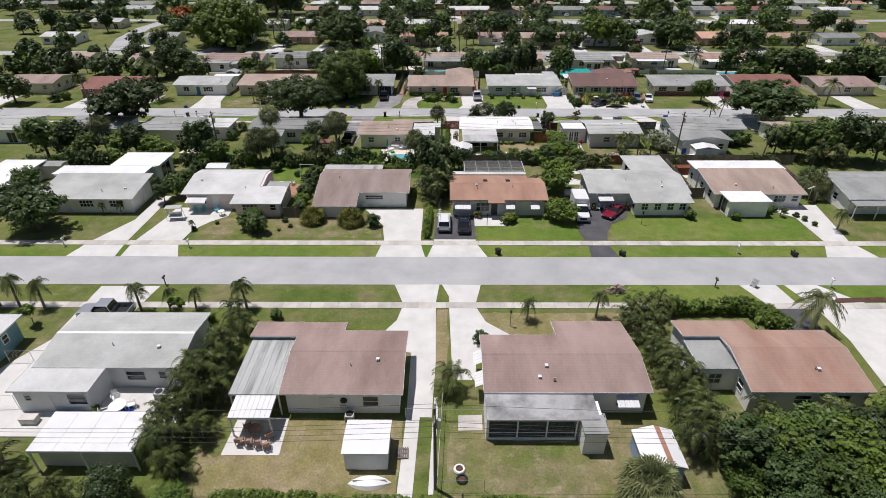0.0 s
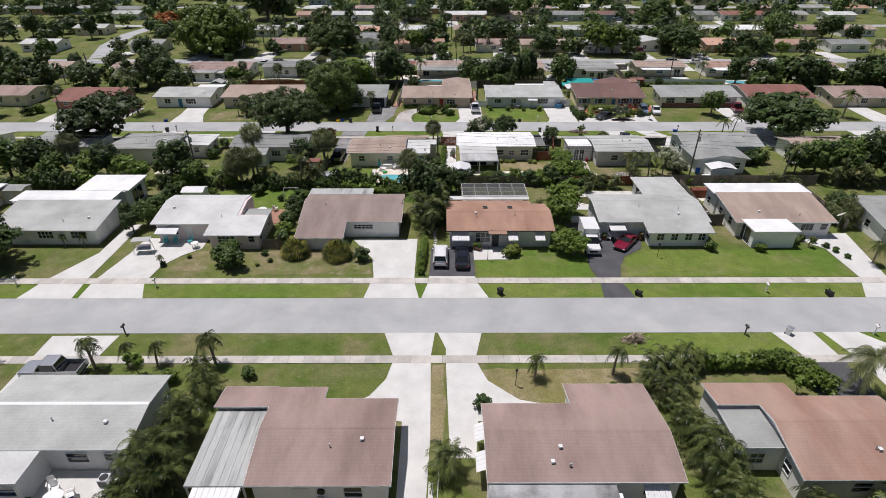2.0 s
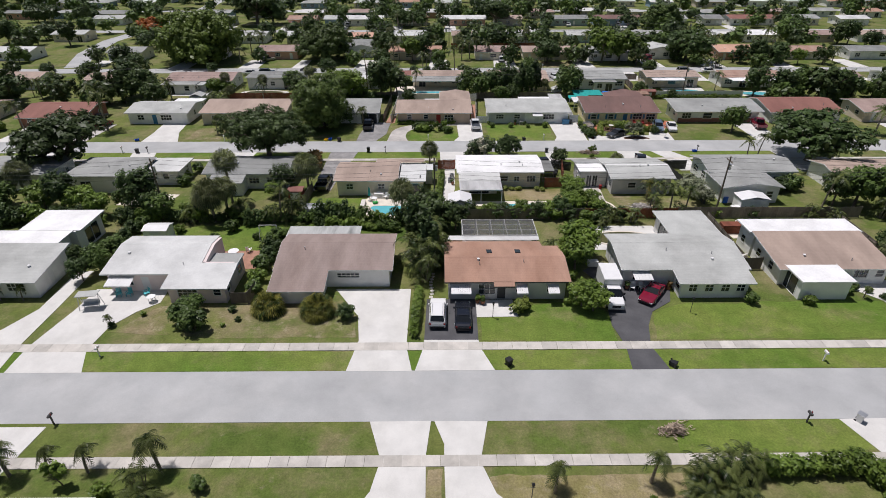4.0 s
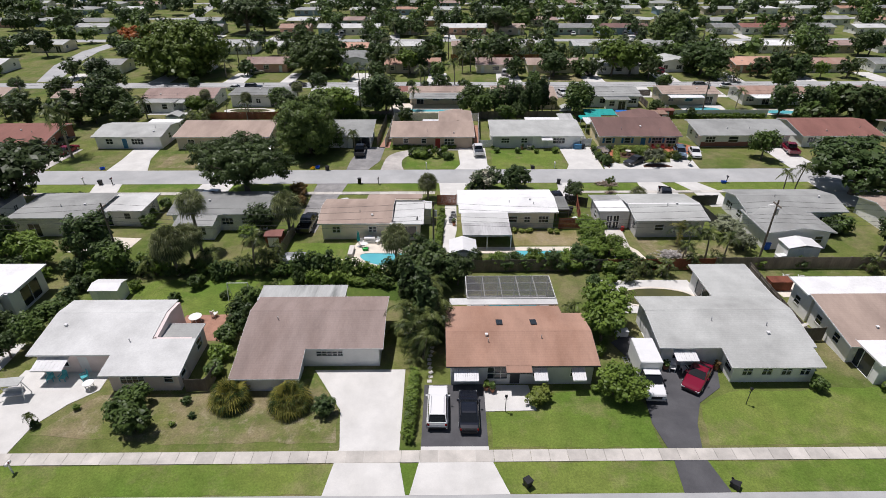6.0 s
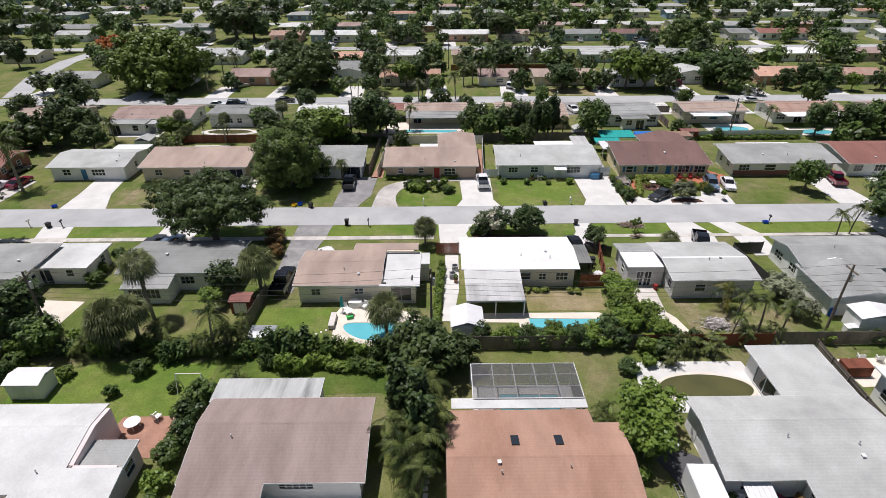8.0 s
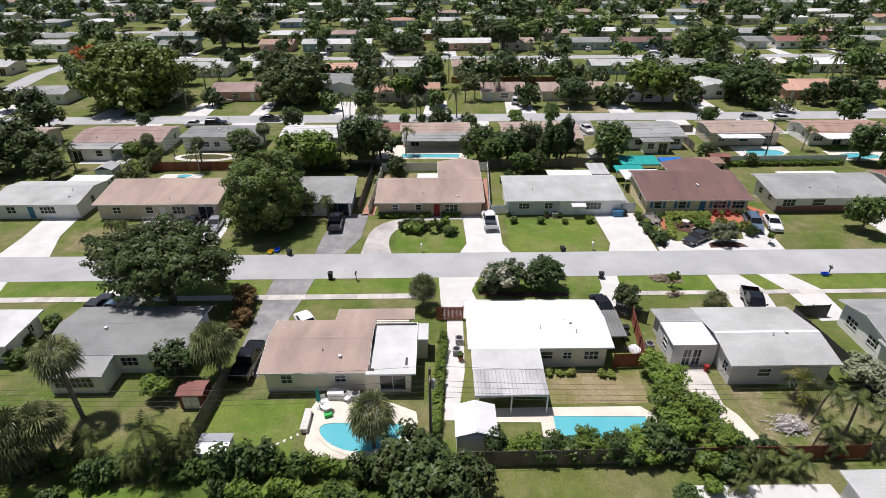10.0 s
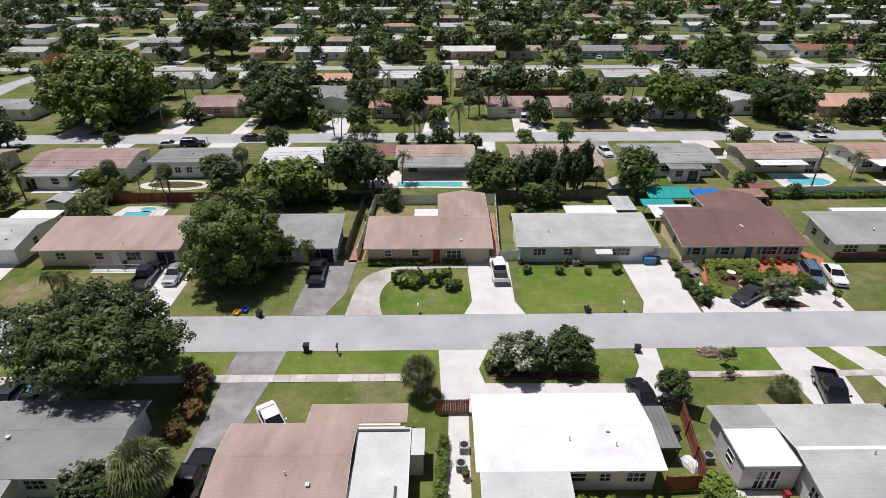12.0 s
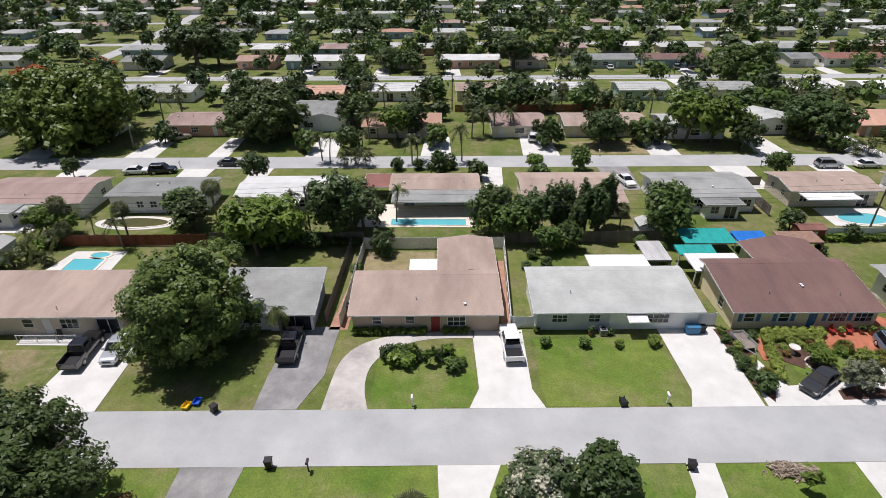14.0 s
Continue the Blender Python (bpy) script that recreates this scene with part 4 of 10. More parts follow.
def shed(label, x, y, w, d, h, wall="wall_palegrey", roof="white_metal", turn=0.0, rise=0.35, ridge_x=True, stripe=False):
    """A small garden shed: boarded walls, low gable roof, doors."""
    root = thing("shed", x, y, 0, TURN + turn, label, "shed")
    bm = bmesh.new()
    add_box(bm, -w / 2, -d / 2, 0, w / 2, d / 2, h)
    for i in range(int(w / 0.3)):
        add_box(bm, -w / 2 + 0.3 * i, -d / 2 - 0.015, 0.05, -w / 2 + 0.3 * i + 0.27, -d / 2, h - 0.02)
    part("wall", bm, M[wall], root)["kind"] = "stuff"
    bm = bmesh.new()
    o = 0.15
    if ridge_x:
        prof = [(-d / 2 - o, h - 0.03), (0, h + rise), (d / 2 + o, h - 0.03), (d / 2 + o, h + 0.03), (0, h + rise + 0.06), (-d / 2 - o, h + 0.03)]
        va, vb = [bm.verts.new((-w / 2 - o, y, z)) for y, z in prof], [bm.verts.new((w / 2 + o, y, z)) for y, z in prof]
    else:
        prof = [(-w / 2 - o, h - 0.03), (0, h + rise), (w / 2 + o, h - 0.03), (w / 2 + o, h + 0.03), (0, h + rise + 0.06), (-w / 2 - o, h + 0.03)]
        va, vb = [bm.verts.new((y, -d / 2 - o, z)) for y, z in prof], [bm.verts.new((y, d / 2 + o, z)) for y, z in prof]
    for q in ((0, 1, 4, 5), (1, 2, 3, 4)):
        bm.faces.new([va[i] for i in q])
        bm.faces.new([vb[i] for i in q][::-1])
    for i in range(6):
        j = (i + 1) % 6
        bm.faces.new((va[i], va[j], vb[j], vb[i]))
    rf = part("roof", bm, M[roof], root)
    if stripe:
        st = bmesh.new()
        fall = (rise + 0.03) / (w / 2 + o)
        hi, lo = h + rise + 0.06 - 0.1 * fall, h + rise + 0.06 - 0.55 * fall
        va = [st.verts.new((x, y, z + k)) for y in (-d / 2 - o, d / 2 + o) for k in (0, 0.012) for x, z in ((0.1, hi), (0.55, lo))]
        for f in ((2, 3, 7, 6), (0, 4, 5, 1), (0, 1, 3, 2), (4, 6, 7, 5), (0, 2, 6, 4), (1, 5, 7, 3)):
            st.faces.new([va[i] for i in f])
        part("roof_strip", st, M["paver"], rf, "rust-brown strip down the roof")
    bd = boxes((-0.75, -d / 2 - 0.05, 0.05, -0.02, -d / 2 - 0.016, h * 0.86), (0.02, -d / 2 - 0.05, 0.05, 0.75, -d / 2 - 0.016, h * 0.86))
    part("door", bd, M["trim"], root)
    return root


# -- nearest row, backs towards the camera --
house("pale grey house with a low white-grey gable roof and an annex", "palegrey", "light", [
    B(-37.6, 36.2, -24.2, 44.3, r=40.4, zr=3.45, p=0.15, op=[("S", -28.6, 1.7, 1.0, 2.05, "sash"), ("S", -26.1, 0.6, 1.2, 2.0, "sash"), ("W", 40, 1.2, 1.1, 2.0, "sash")], over=0.35),
    B(-38.0, 33.3, -30.9, 37.0, "flat", h=2.62, join="N", roof="white", over=0.25, op=[("S", -36.6, 0.5, 1.4, 2.0, "sash"), ("S", -34.2, 0.9, 0.05, 2.05, "door"), ("S", -32.3, 1.6, 0.95, 2.05, "sash")])], False, 11, cap="trim")
house("teal house with a white flat roof", "teal", "white", [B(-53.5, 36.0, -43.7, 43.6, "flat", h=2.7, over=0.5)], False, 12)
house("white shed-like house with flat white roof", "white", "white", [B(-50.0, 30.5, -43.6, 35.0, "flat", h=2.4, over=0.2)], False, 13, vents=0)
n2, cx, cy = house("white-walled house with a faded brown gable roof", "white", "brown", [
    B(-9.8, 33.6, -3.5, 41.9, r=38.3, p=0.17, over=0.4, join="W", op=[("S", -6.4, 1.3, 0.95, 2.05, "sash"), ("E", 37, 1.1, 1.1, 2.0, "sash")]),
    B(-14.2, 33.6, -9.8, 43.5, r=38.3, p=0.17, over=0.4, op=[]),
    B(-18.8, 40.8, -14.2, 43.6, r=38.3, p=0.17, over=0.3, join="E", op=[])], False, 14)
n2_face = 34.0 - cy
part("shutter", boxes((-10.9 - cx, n2_face - 0.05, 1.0, -9.6 - cx, n2_face - 0.005, 1.95)), M["wall_palegrey"], n2, "pale storm panel over a window")
fan = bmesh.new()
add_tube(fan, (-8.75 - cx, n2_face - 0.12, 1.6), (-8.75 - cx, n2_face - 0.004, 1.6), 0.30, 0.30, 18)
part("wall_fan", fan, M["black"], n2, "round dark wall fan")
part("meter_box", boxes((-9.1 - cx, n2_face - 0.14, 0.55, -8.6 - cx, n2_face - 0.004, 1.05)), M["metal"], n2)
flat_cover("carport", "weathered grey panel carport roof beside the house", -18.6, 33.5, -14.25, 40.75, 2.62, "old_metal", fall=0.12, ribs=0.62, category="carport", post_rows=(0, 3.5))
flat_cover("patio_cover", "white sheet-metal patio cover on posts", -17.8, 31.1, -14.3, 33.45, 2.45)
n3, cx, cy = house("white house with a reddish-brown gable roof", "white", "brown", [
    B(3.5, 34.1, 11.0, 41.6, r=38.2, zr=3.6, over=0.35, join="E", op=[("W", 36, 1.1, 1.0, 2.0, "sash")]),
    B(11.0, 34.1, 18.1, 44.4, r=38.2, zr=3.6, over=0.35, op=[("S", 16.0, 1.5, 0.95, 2.0, "grid")])], False, 15, vents=4)
awning(n3, cx, cy, 16.0, 34.45, 2.2, 1.9, 1.1, 0.4)
awning(n3, cx, cy, 3.85, 39.4, 2.3, 1.8, 1.0, 0.5, "W")
awning(n3, cx, cy, 3.85, 36.6, 2.3, 1.8, 1.0, 0.5, "W")
awning(n3, cx, cy, 17.75, 36.6, 2.3, 1.6, 0.9, 0.5, "E")
house("terracotta-roofed white house with a grey flat-roofed room", "white", "terracotta", [
    B(30.5, 34.9, 37.5, 42.9, r=39.7, zr=3.65, over=0.3, join="W", op=[("S", 31.6, 1.4, 1, 2, "sash"), ("S", 35, 1.4, 1, 2, "sash")]),
    B(26.7, 34.9, 30.5, 44.8, r=39.7, zr=3.65, over=0.3, op=[("W", 37.0, 0.9, 0.9, 2.0, "sash")]),
    B(23.2, 41.7, 26.7, 44.8, r=39.7, zr=3.65, over=0.3, join="E", op=[]),
    B(23.3, 37.7, 26.9, 41.7, "flat", h=2.7, join="EN", roof="grey", over=0.15, op=[("S", 25.0, 1.1, 0.9, 2.0, "grid")])], False, 16)
house("white flat-roofed house beside a broad drive", "white", "white", [B(46.0, 33.0, 60.0, 44.0, "flat", h=2.8)], False, 17)

# -- across the first street, fronts towards the camera --
house("low white house with a flat roof", "white", "bright", [B(-78.0, 71.0, -66.5, 80.5, "flat", h=2.7), B(-76, 80.5, -69, 86, "flat", h=2.7, join="S")], True, 20)
house("white house with a grey gable front and white flat back wing", "white", "light", [
    B(-62.0, 71.5, -47.1, 79.0, r=79.0, zr=3.5, p=0.13, over=0.6, op=[("S", -59.5, 1.3, 1.0, 2.0, "sash"), ("S", -57.4, 0.95, 0.05, 2.05, "door"), ("S", -54.5, 2.0, 1.0, 2.0, "grid"), ("S", -50, 2.0, 1.0, 2.0, "grid"), ("E", 75, 0.9, 0.05, 2.0, "door")]),
    B(-63.4, 79.0, -48.8, 82.6, "flat", h=3.2, join="S", roof="bright"),
    B(-56.0, 82.6, -47.9, 88.6, "flat", h=3.2, join="S", roof="bright", op=[("E", 85.5, 3.0, 0.3, 2.6, "slider")])], True, 21)
f2, cx, cy = house("pale pink house with a plain white low gable roof", "pink", "white", [
    B(-40.4, 73.3, -29.1, 81.7, r=79.0, zr=3.6, p=0.15, op=[("S", -38.0, 1.8, 0.9, 2.05, "grid"), ("S", -35.6, 0.95, 0.05, 2.05, "door")], join="E"),
    B(-29.1, 73.3, -24.8, 75.3, r=79.0, zr=3.6, p=0.15, join="NWS", op=[]),
    B(-32.3, 70.8, -24.8, 73.3, r=79.0, zr=3.6, p=0.15, join="N", op=[("S", -29.6, 2.2, 0.95, 2.0, "grid"), ("S", -26.2, 0.8, 1.1, 2.0, "sash"), ("E", 72.4, 0.9, 1.0, 2.0, "sash")]),
    B(-29.1, 75.3, -25.1, 78.3, "flat", h=2.45, join="WS", roof="grey", over=0.2, op=[("E", 76.5, 1.2, 0.9, 2.0, "sash")])], True, 22)
awning(f2, cx, cy, -38.0, 73.7, 2.3, 3.0, 1.7, 0.4)
f3, cx, cy = house("white house with a faded brown roof and dark garage recess", "white", "umber", [
    B(-20.4, 74.5, -6.2, 82.8, r=79.5, zr=3.7, p=0.2, op=[("S", -11.6, 2.6, 1.35, 2.0, "grid"), ("S", -7.6, 1.9, 1.45, 2.0, "sash")]),
    B(-20.3, 71.1, -13.8, 74.5, r=79.5, zr=3.7, p=0.2, join="N", op=[("S", -15.2, 1.9, 0.05, 1.75, "slider")]),
    B(-20.8, 82.8, -11.2, 85.6, "flat", h=2.55, join="S", roof="old_metal", over=0.2)], True, 23, vents=1)
f4, cx, cy = house("grey stucco house with an orange-brown shingle gable roof", "grey", "rust", [
    B(0.0, 72.3, 14.5, 80.4, r=76.5, zr=3.55, p=0.2, over=0.45, op=[("S", 1.9, 2.0, 1.0, 2.0, "grid"), ("S", 4.9, 1.9, 0.75, 2.1, "grid"), ("S", 6.6, 0.95, 0.05, 2.05, "door"), ("S", 8.9, 1.2, 1.0, 2.0, "grid"), ("S", 12.5, 1.2, 1.0, 2.0, "grid"), ("E", 75, 0.9, 1.1, 2.0, "sash")]),
    B(0.1, 80.4, 12.4, 82.2, r=76.5, zr=3.55, p=0.2, join="S", op=[]),
    B(5.6, 71.6, 8.0, 72.4, r=76.5, zr=3.55, p=0.2, wall=False)], True, 24, vents=3, door="dark_trim", trim="dark_trim")
for x, w in ((1.9, 2.3), (8.9, 1.3), (12.5, 1.3)):
    awning(f4, cx, cy, x, 72.72, 2.2, w, 1.3, 0.5)
for x in (5.5, 9.0):
    part("skylight", boxes((-0.32, -0.55, 0, 0.32, 0.55, 0.1)), M["glass"], f4, "dark flat skylight", pose(x - cx, 78.2 - cy, 3.23, -11.3))
awning(f4, cx, cy, 14.05, 75.0, 2.3, 1.2, 0.6, 0.4, "E")
awning(f4, cx, cy, 14.05, 78.2, 2.3, 1.2, 0.6, 0.4, "E")
f5, cx, cy = house("pale grey house with a light grey roof and front wing", "palegrey", "light", [
    B(20.9, 75.2, 36.3, 83.4, r=80.3, zr=3.6, p=0.17, op=[("S", 23.4, 1.6, 1.0, 2.0, "grid"), ("S", 26.4, 1.0, 0.05, 2.05, "door"), ("W", 80.5, 0.9, 0.05, 2.0, "door")]),
    B(27.0, 72.8, 35.9, 75.2, r=80.3, zr=3.6, p=0.17, join="N", op=[("S", 28.9, 0.95, 0.95, 1.95, "grid"), ("S", 30.8, 0.95, 0.95, 1.95, "grid"), ("S", 32.7, 0.95, 0.95, 1.95, "grid"), ("S", 34.5, 0.95, 0.95, 1.95, "grid"), ("W", 74.2, 1.2, 0.9, 2.0, "sash")]),
    B(29.6, 83.4, 36.4, 90.2, "flat", h=2.85, join="S", op=[("W", 86.5, 3.2, 0.3, 2.3, "slider")])], True, 25, vents=3)
awning(f5, cx, cy, 23.4, 75.7, 2.3, 2.2, 1.6, 0.3)
house("white house with a pinkish-brown roof", "white", "tan", [
    B(40.0, 75.9, 54.0, 83.4, r=83.4, zr=3.6, p=0.15, op=[("S", 50.3, 1.6, 1.0, 2.0, "grid"), ("S", 52.6, 0.9, 1.1, 2.0, "sash"), ("W", 78.5, 0.9, 1.0, 2.0, "sash"), ("W", 81.5, 0.9, 1.0, 2.0, "sash")]),
    B(39.8, 83.4, 54.4, 87.0, "flat", h=3.35, join="S", roof="bright", op=[("W", 85.2, 0.9, 1.0, 2.0, "sash")]),
    B(41.0, 73.0, 47.2, 78.4, "flat", h=2.5, roof="bright", over=0.25, op=[("W", 75.6, 3.0, 0.05, 2.2, "slider")])], True, 26)
house("white house with a grey gable roof", "white", "grey", [
    B(59.0, 74.2, 75.0, 84.0, r=80.0, zr=3.7, p=0.18, op=[("S", 61.2, 1.4, 1.0, 2.0, "sash"), ("S", 63.2, 1.2, 1.0, 2.0, "sash"), ("S", 67, 1.2, 1.0, 2.0, "grid"), ("W", 78, 0.9, 1.0, 2.0, "sash")])], True, 27)

# -- backs of the next row --
house("pale house with a grey hip roof", "palegrey", "grey", [B(-78, 101.5, -65, 110.0, "hip", zr=4.0)], False, 30)
house("blue-grey house with a grey hip roof and a white patio roof", "palegrey", "grey", [B(-62.0, 101.0, -50.5, 109.5, "hip", zr=4.0), B(-52.4, 104.2, -44.6, 110.4, "flat", h=2.55, roof="white", join="W")], False, 31)
house("white house with a dark grey roof and a screened back porch", "white", "slate", [
    B(-40.3, 103.1, -26.1, 110.9, r=107.2, zr=3.6, p=0.18, op=[("S", -32.0, 1.6, 1.0, 2.0, "grid"), ("S", -29.5, 0.8, 1.2, 2.0, "sash"), ("S", -27.5, 0.9, 1.0, 2.0, "sash")]),
    B(-38.6, 100.6, -33.0, 103.9, r=107.2, zr=3.5, p=0.18, join="N", over=0.2, roof="grey", op=[("S", -36, 3.6, 0.8, 2.0, "grid"), ("E", 102, 2.2, 0.7, 2.0, "grid")])], False, 32)
r2, cx, cy = house("beige house with a tan roof and a white flat-roofed side room", "cream", "tan", [
    B(-18.2, 100.7, -7.8, 108.6, r=105.0, zr=3.5, p=0.17, op=[("S", -15.7, 1.0, 1.1, 2.0, "grid"), ("S", -10.6, 1.0, 1.2, 2.0, "grid")]),
    B(-12.1, 108.6, -3.8, 111.1, r=105.0, zr=3.5, p=0.17, join="S", op=[]),
    B(-8.0, 100.4, -3.4, 108.1, "flat", h=2.7, roof="white", join="WN", op=[("S", -5.6, 2.4, 0.4, 2.2, "slider")]),
    B(-3.3, 105.6, -2.3, 108.2, "flat", h=2.5, roof="white", join="W", over=0.1, op=[])], False, 33)
part("roof_edge", boxes((-7.85, 100.9, 0, -7.65, 107.9, 0.07), (-7.65, 107.7, 0, -3.5, 107.9, 0.07), (-7.65, 100.9, 0, -7.3, 101.1, 0.07), (-4.4, 101.6, 0, -4.2, 102.6, 0.04)), M["dark_trim"], r2, "black tarred roof edge", pose(-cx, -cy, 2.84))["kind"] = "stuff"
r3, cx, cy = house("cream house with a brilliant white roof and patio extension", "cream", "bright", [
    B(1.6, 104.2, 16.0, 112.2, r=108.2, zr=3.45, p=0.14, op=[("S", 9.4, 1.4, 1.1, 2.0, "sash"), ("S", 11.6, 0.8, 1.1, 1.9, "grid"), ("S", 14.0, 1.4, 1.0, 2.0, "grid")]),
    B(1.9, 101.7, 8.6, 104.2, r=108.2, zr=3.45, p=0.14, join="N", roof="white", op=[("S", 5.2, 3.2, 0.05, 2.05, "slider")])], False, 34, vents=3)
flat_cover("patio_cover", "weathered white corrugated patio cover on posts", 2.1, 98.4, 8.8, 101.7, 2.45, "old_white", ribs=0.35)
house("grey house with light grey gable roof and white sunroom", "grey", "light", [
    B(26.3, 101.9, 36.8, 111.4, r=106.0, zr=3.65, p=0.18, op=[("S", 30.0, 1.2, 1.1, 2.0, "sash"), ("W", 103.5, 0.8, 0.9, 2.0, "grid")]),
    B(22.0, 108.7, 26.3, 111.5, r=106.0, zr=3.5, p=0.18, join="E", op=[], roof="grey"),
    B(22.0, 105.0, 26.3, 108.8, "flat", h=2.75, roof="bright", join="EN", over=0.15, op=[("S", 23.7, 0.75, 0.1, 2.1, "grid"), ("S", 24.7, 0.75, 0.1, 2.1, "grid"), ("W", 107, 1.0, 0.9, 2.0, "sash")])], False, 35, cap="trim")
house("white-gabled house with a grey cross-gable roof", "white", "grey", [
    B(43.0, 104.6, 57.8, 112.6, r=108.6, zr=3.9, p=0.22, op=[("W", 107, 1.6, 1.0, 2.0, "grid"), ("W", 110.3, 1.6, 1.0, 2.0, "grid"), ("S", 55, 1.6, 0.9, 2.0, "grid")]),
    B(42.8, 98.7, 52.4, 106.0, "gy", r=47.6, zr=3.6, p=0.16, join="N", op=[("S", 50.5, 1.0, 1.0, 2.0, "sash")])], False, 36)
house("pale house with a brown roof", "white", "tan", [B(63.0, 102.5, 77.0, 111.5, r=107.0)], False, 37)
house("cream house with a grey roof", "cream", "grey", [B(84.0, 103.0, 98.0, 112.0, r=107.5)], False, 38)

# -- across the second street --
house("brick-red house with a red-brown roof", "brick", "red", [B(-94.0, 134.8, -79.0, 145.5, r=141.6)], True, 40)
house("white house with a grey gable roof and dark door", "white", "light", [
    B(-71.2, 137.4, -57.2, 146.0, r=142.6, zr=3.5, p=0.17, op=[("S", -68, 1.3, 1.0, 2.0, "grid"), ("S", -65.0, 0.95, 0.05, 2.05, "bluedoor"), ("S", -62.4, 2.3, 0.9, 2.0, "grid"), ("E", 142, 0.9, 1.0, 2.0, "sash")]),
    B(-64, 146.0, -57.4, 149.0, "flat", h=2.6, roof="bright", join="S")], True, 41)
house("beige brick house with a long tan-brown gable roof", "beige", "tan", [
    B(-54.8, 137.4, -35.6, 145.4, r=145.2, zr=3.7, p=0.13, op=[("S", -51.5, 1.2, 1.0, 2.0, "grid"), ("S", -46.5, 1.1, 1.0, 2.0, "sash"), ("S", -44.5, 0.95, 0.05, 2.05, "door"), ("S", -42.0, 1.9, 0.85, 2.05, "grid"), ("S", -37.8, 2.3, 0.05, 2.05, "slider"), ("E", 141, 1.2, 1.0, 2.0, "sash")])], True, 42, vents=1)
house("white house with a pale grey roof and open carport", "white", "grey", [
    B(-29.2, 138.4, -20.0, 146.4, r=146.0, zr=3.6, p=0.14),
    B(-20.0, 138.2, -15.2, 146.4, r=146.0, zr=3.6, p=0.14, join="W", op=[("S", -17.6, 3.4, 0.05, 2.2, "slider")])], True, 43)
s3, cx, cy = house("tan-and-cream house with a brown gable roof and red door", "tan", "tan", [
    B(-11.7, 138.4, 5.2, 146.2, r=145.0, zr=3.6, p=0.16, over=0.45, op=[("S", -8.6, 0.95, 1.15, 2.0, "sash"), ("S", -5.0, 0.95, 1.15, 2.0, "sash"), ("S", -2.2, 0.95, 0.05, 2.05, "reddoor"), ("S", 0.1, 1.9, 0.85, 2.0, "grid"), ("S", 3.4, 2.9, 0.05, 2.1, "garage")]),
    B(-2.0, 146.2, 5.3, 155.0, "gy", r=2.0, zr=3.48, p=0.15, join="S", op=[])], True, 44)
s4, cx, cy = house("white and grey house with a long light grey roof", "white", "light", [
    B(8.4, 139.0, 27.0, 147.2, r=146.2, zr=3.6, p=0.14, over=0.45, op=[("S", 11.4, 1.6, 1.1, 2.0, "grid"), ("S", 15.2, 1.2, 1.1, 2.0, "grid"), ("S", 19.6, 0.95, 0.05, 2.05, "door"), ("S", 22.2, 2.3, 0.95, 2.0, "grid")]),
    B(16.7, 147.8, 24.1, 151.0, "flat", h=2.7, roof="bright", join="S")], True, 45, vents=1)
part("wall_panel", boxes((8.95, 0, 0.06, 16.9, 0.02, 1.04), (8.95, 0, 2.06, 16.9, 0.02, 2.4), (8.95, 0, 1.04, 10.5, 0.02, 2.06), (12.3, 0, 1.04, 14.5, 0.02, 2.06), (15.9, 0, 1.04, 16.9, 0.02, 2.06)),
     M["wall_grey"], s4, "grey painted front wall panel", pose(-cx, 139.435 - cy, 0))
awning(s4, cx, cy, 19.6, 139.45, 2.3, 2.2, 1.5, 0.25)
s5, cx, cy = house("pale yellow house with a dark brown roof and blue shutters", "yellow", "maroon", [
    B(30.0, 139.4, 46.8, 149.0, r=147.5, zr=3.9, p=0.17, op=[("S", 32.2, 1.1, 1.0, 2.0, "sash"), ("S", 36.0, 1.1, 1.0, 2.0, "sash"), ("S", 39.2, 0.95, 0.05, 2.05, "bluedoor"), ("S", 41.9, 1.9, 0.95, 2.05, "grid"), ("S", 44.8, 1.9, 0.9, 2.05, "grid"), ("W", 143, 1.0, 0.9, 2.0, "sash")]),
    B(37.5, 147.5, 46.4, 154.6, "gy", r=42.6, zr=3.88, p=0.19, join="S", op=[])], True, 46, vents=4)
for x in (31.2, 33.2, 35.0, 37.0, 40.5, 43.3):
    part("shutter", boxes((-0.22, -0.04, 0, 0.22, 0.0, 1.05)), M["blue_paint"], s5, "bright blue window shutter", pose(x - cx, 139.9 - cy, 0.98))
s6, cx, cy = house("white house with a grey roof and brick-red front", "white", "grey", [B(50.2, 140.0, 69.8, 148.2, r=147.0, zr=3.6, p=0.14, over=0.8), B(56, 148.2, 66, 151, "flat", h=2.5, roof="bright", join="S")], True, 47)
part("brick_skirt", boxes((51.2, 0, 0.05, 68.8, 0.03, 1.0)), M["wall_brick"], s6, "brick-red lower front wall", pose(-cx, 140.77 - cy, 0))
house("grey-walled house with a red-brown roof", "palegrey", "red", [B(71.0, 140.2, 87.5, 150.5, r=147.0, zr=3.8)], True, 48)
house("beige house with a brown roof", "beige", "brown", [B(92.0, 141.0, 107.0, 150.0, r=147.0)], True, 49)
house("white house with a grey roof", "white", "grey", [B(113.0, 141.5, 128.0, 150.5, r=147.0)], True, 50)

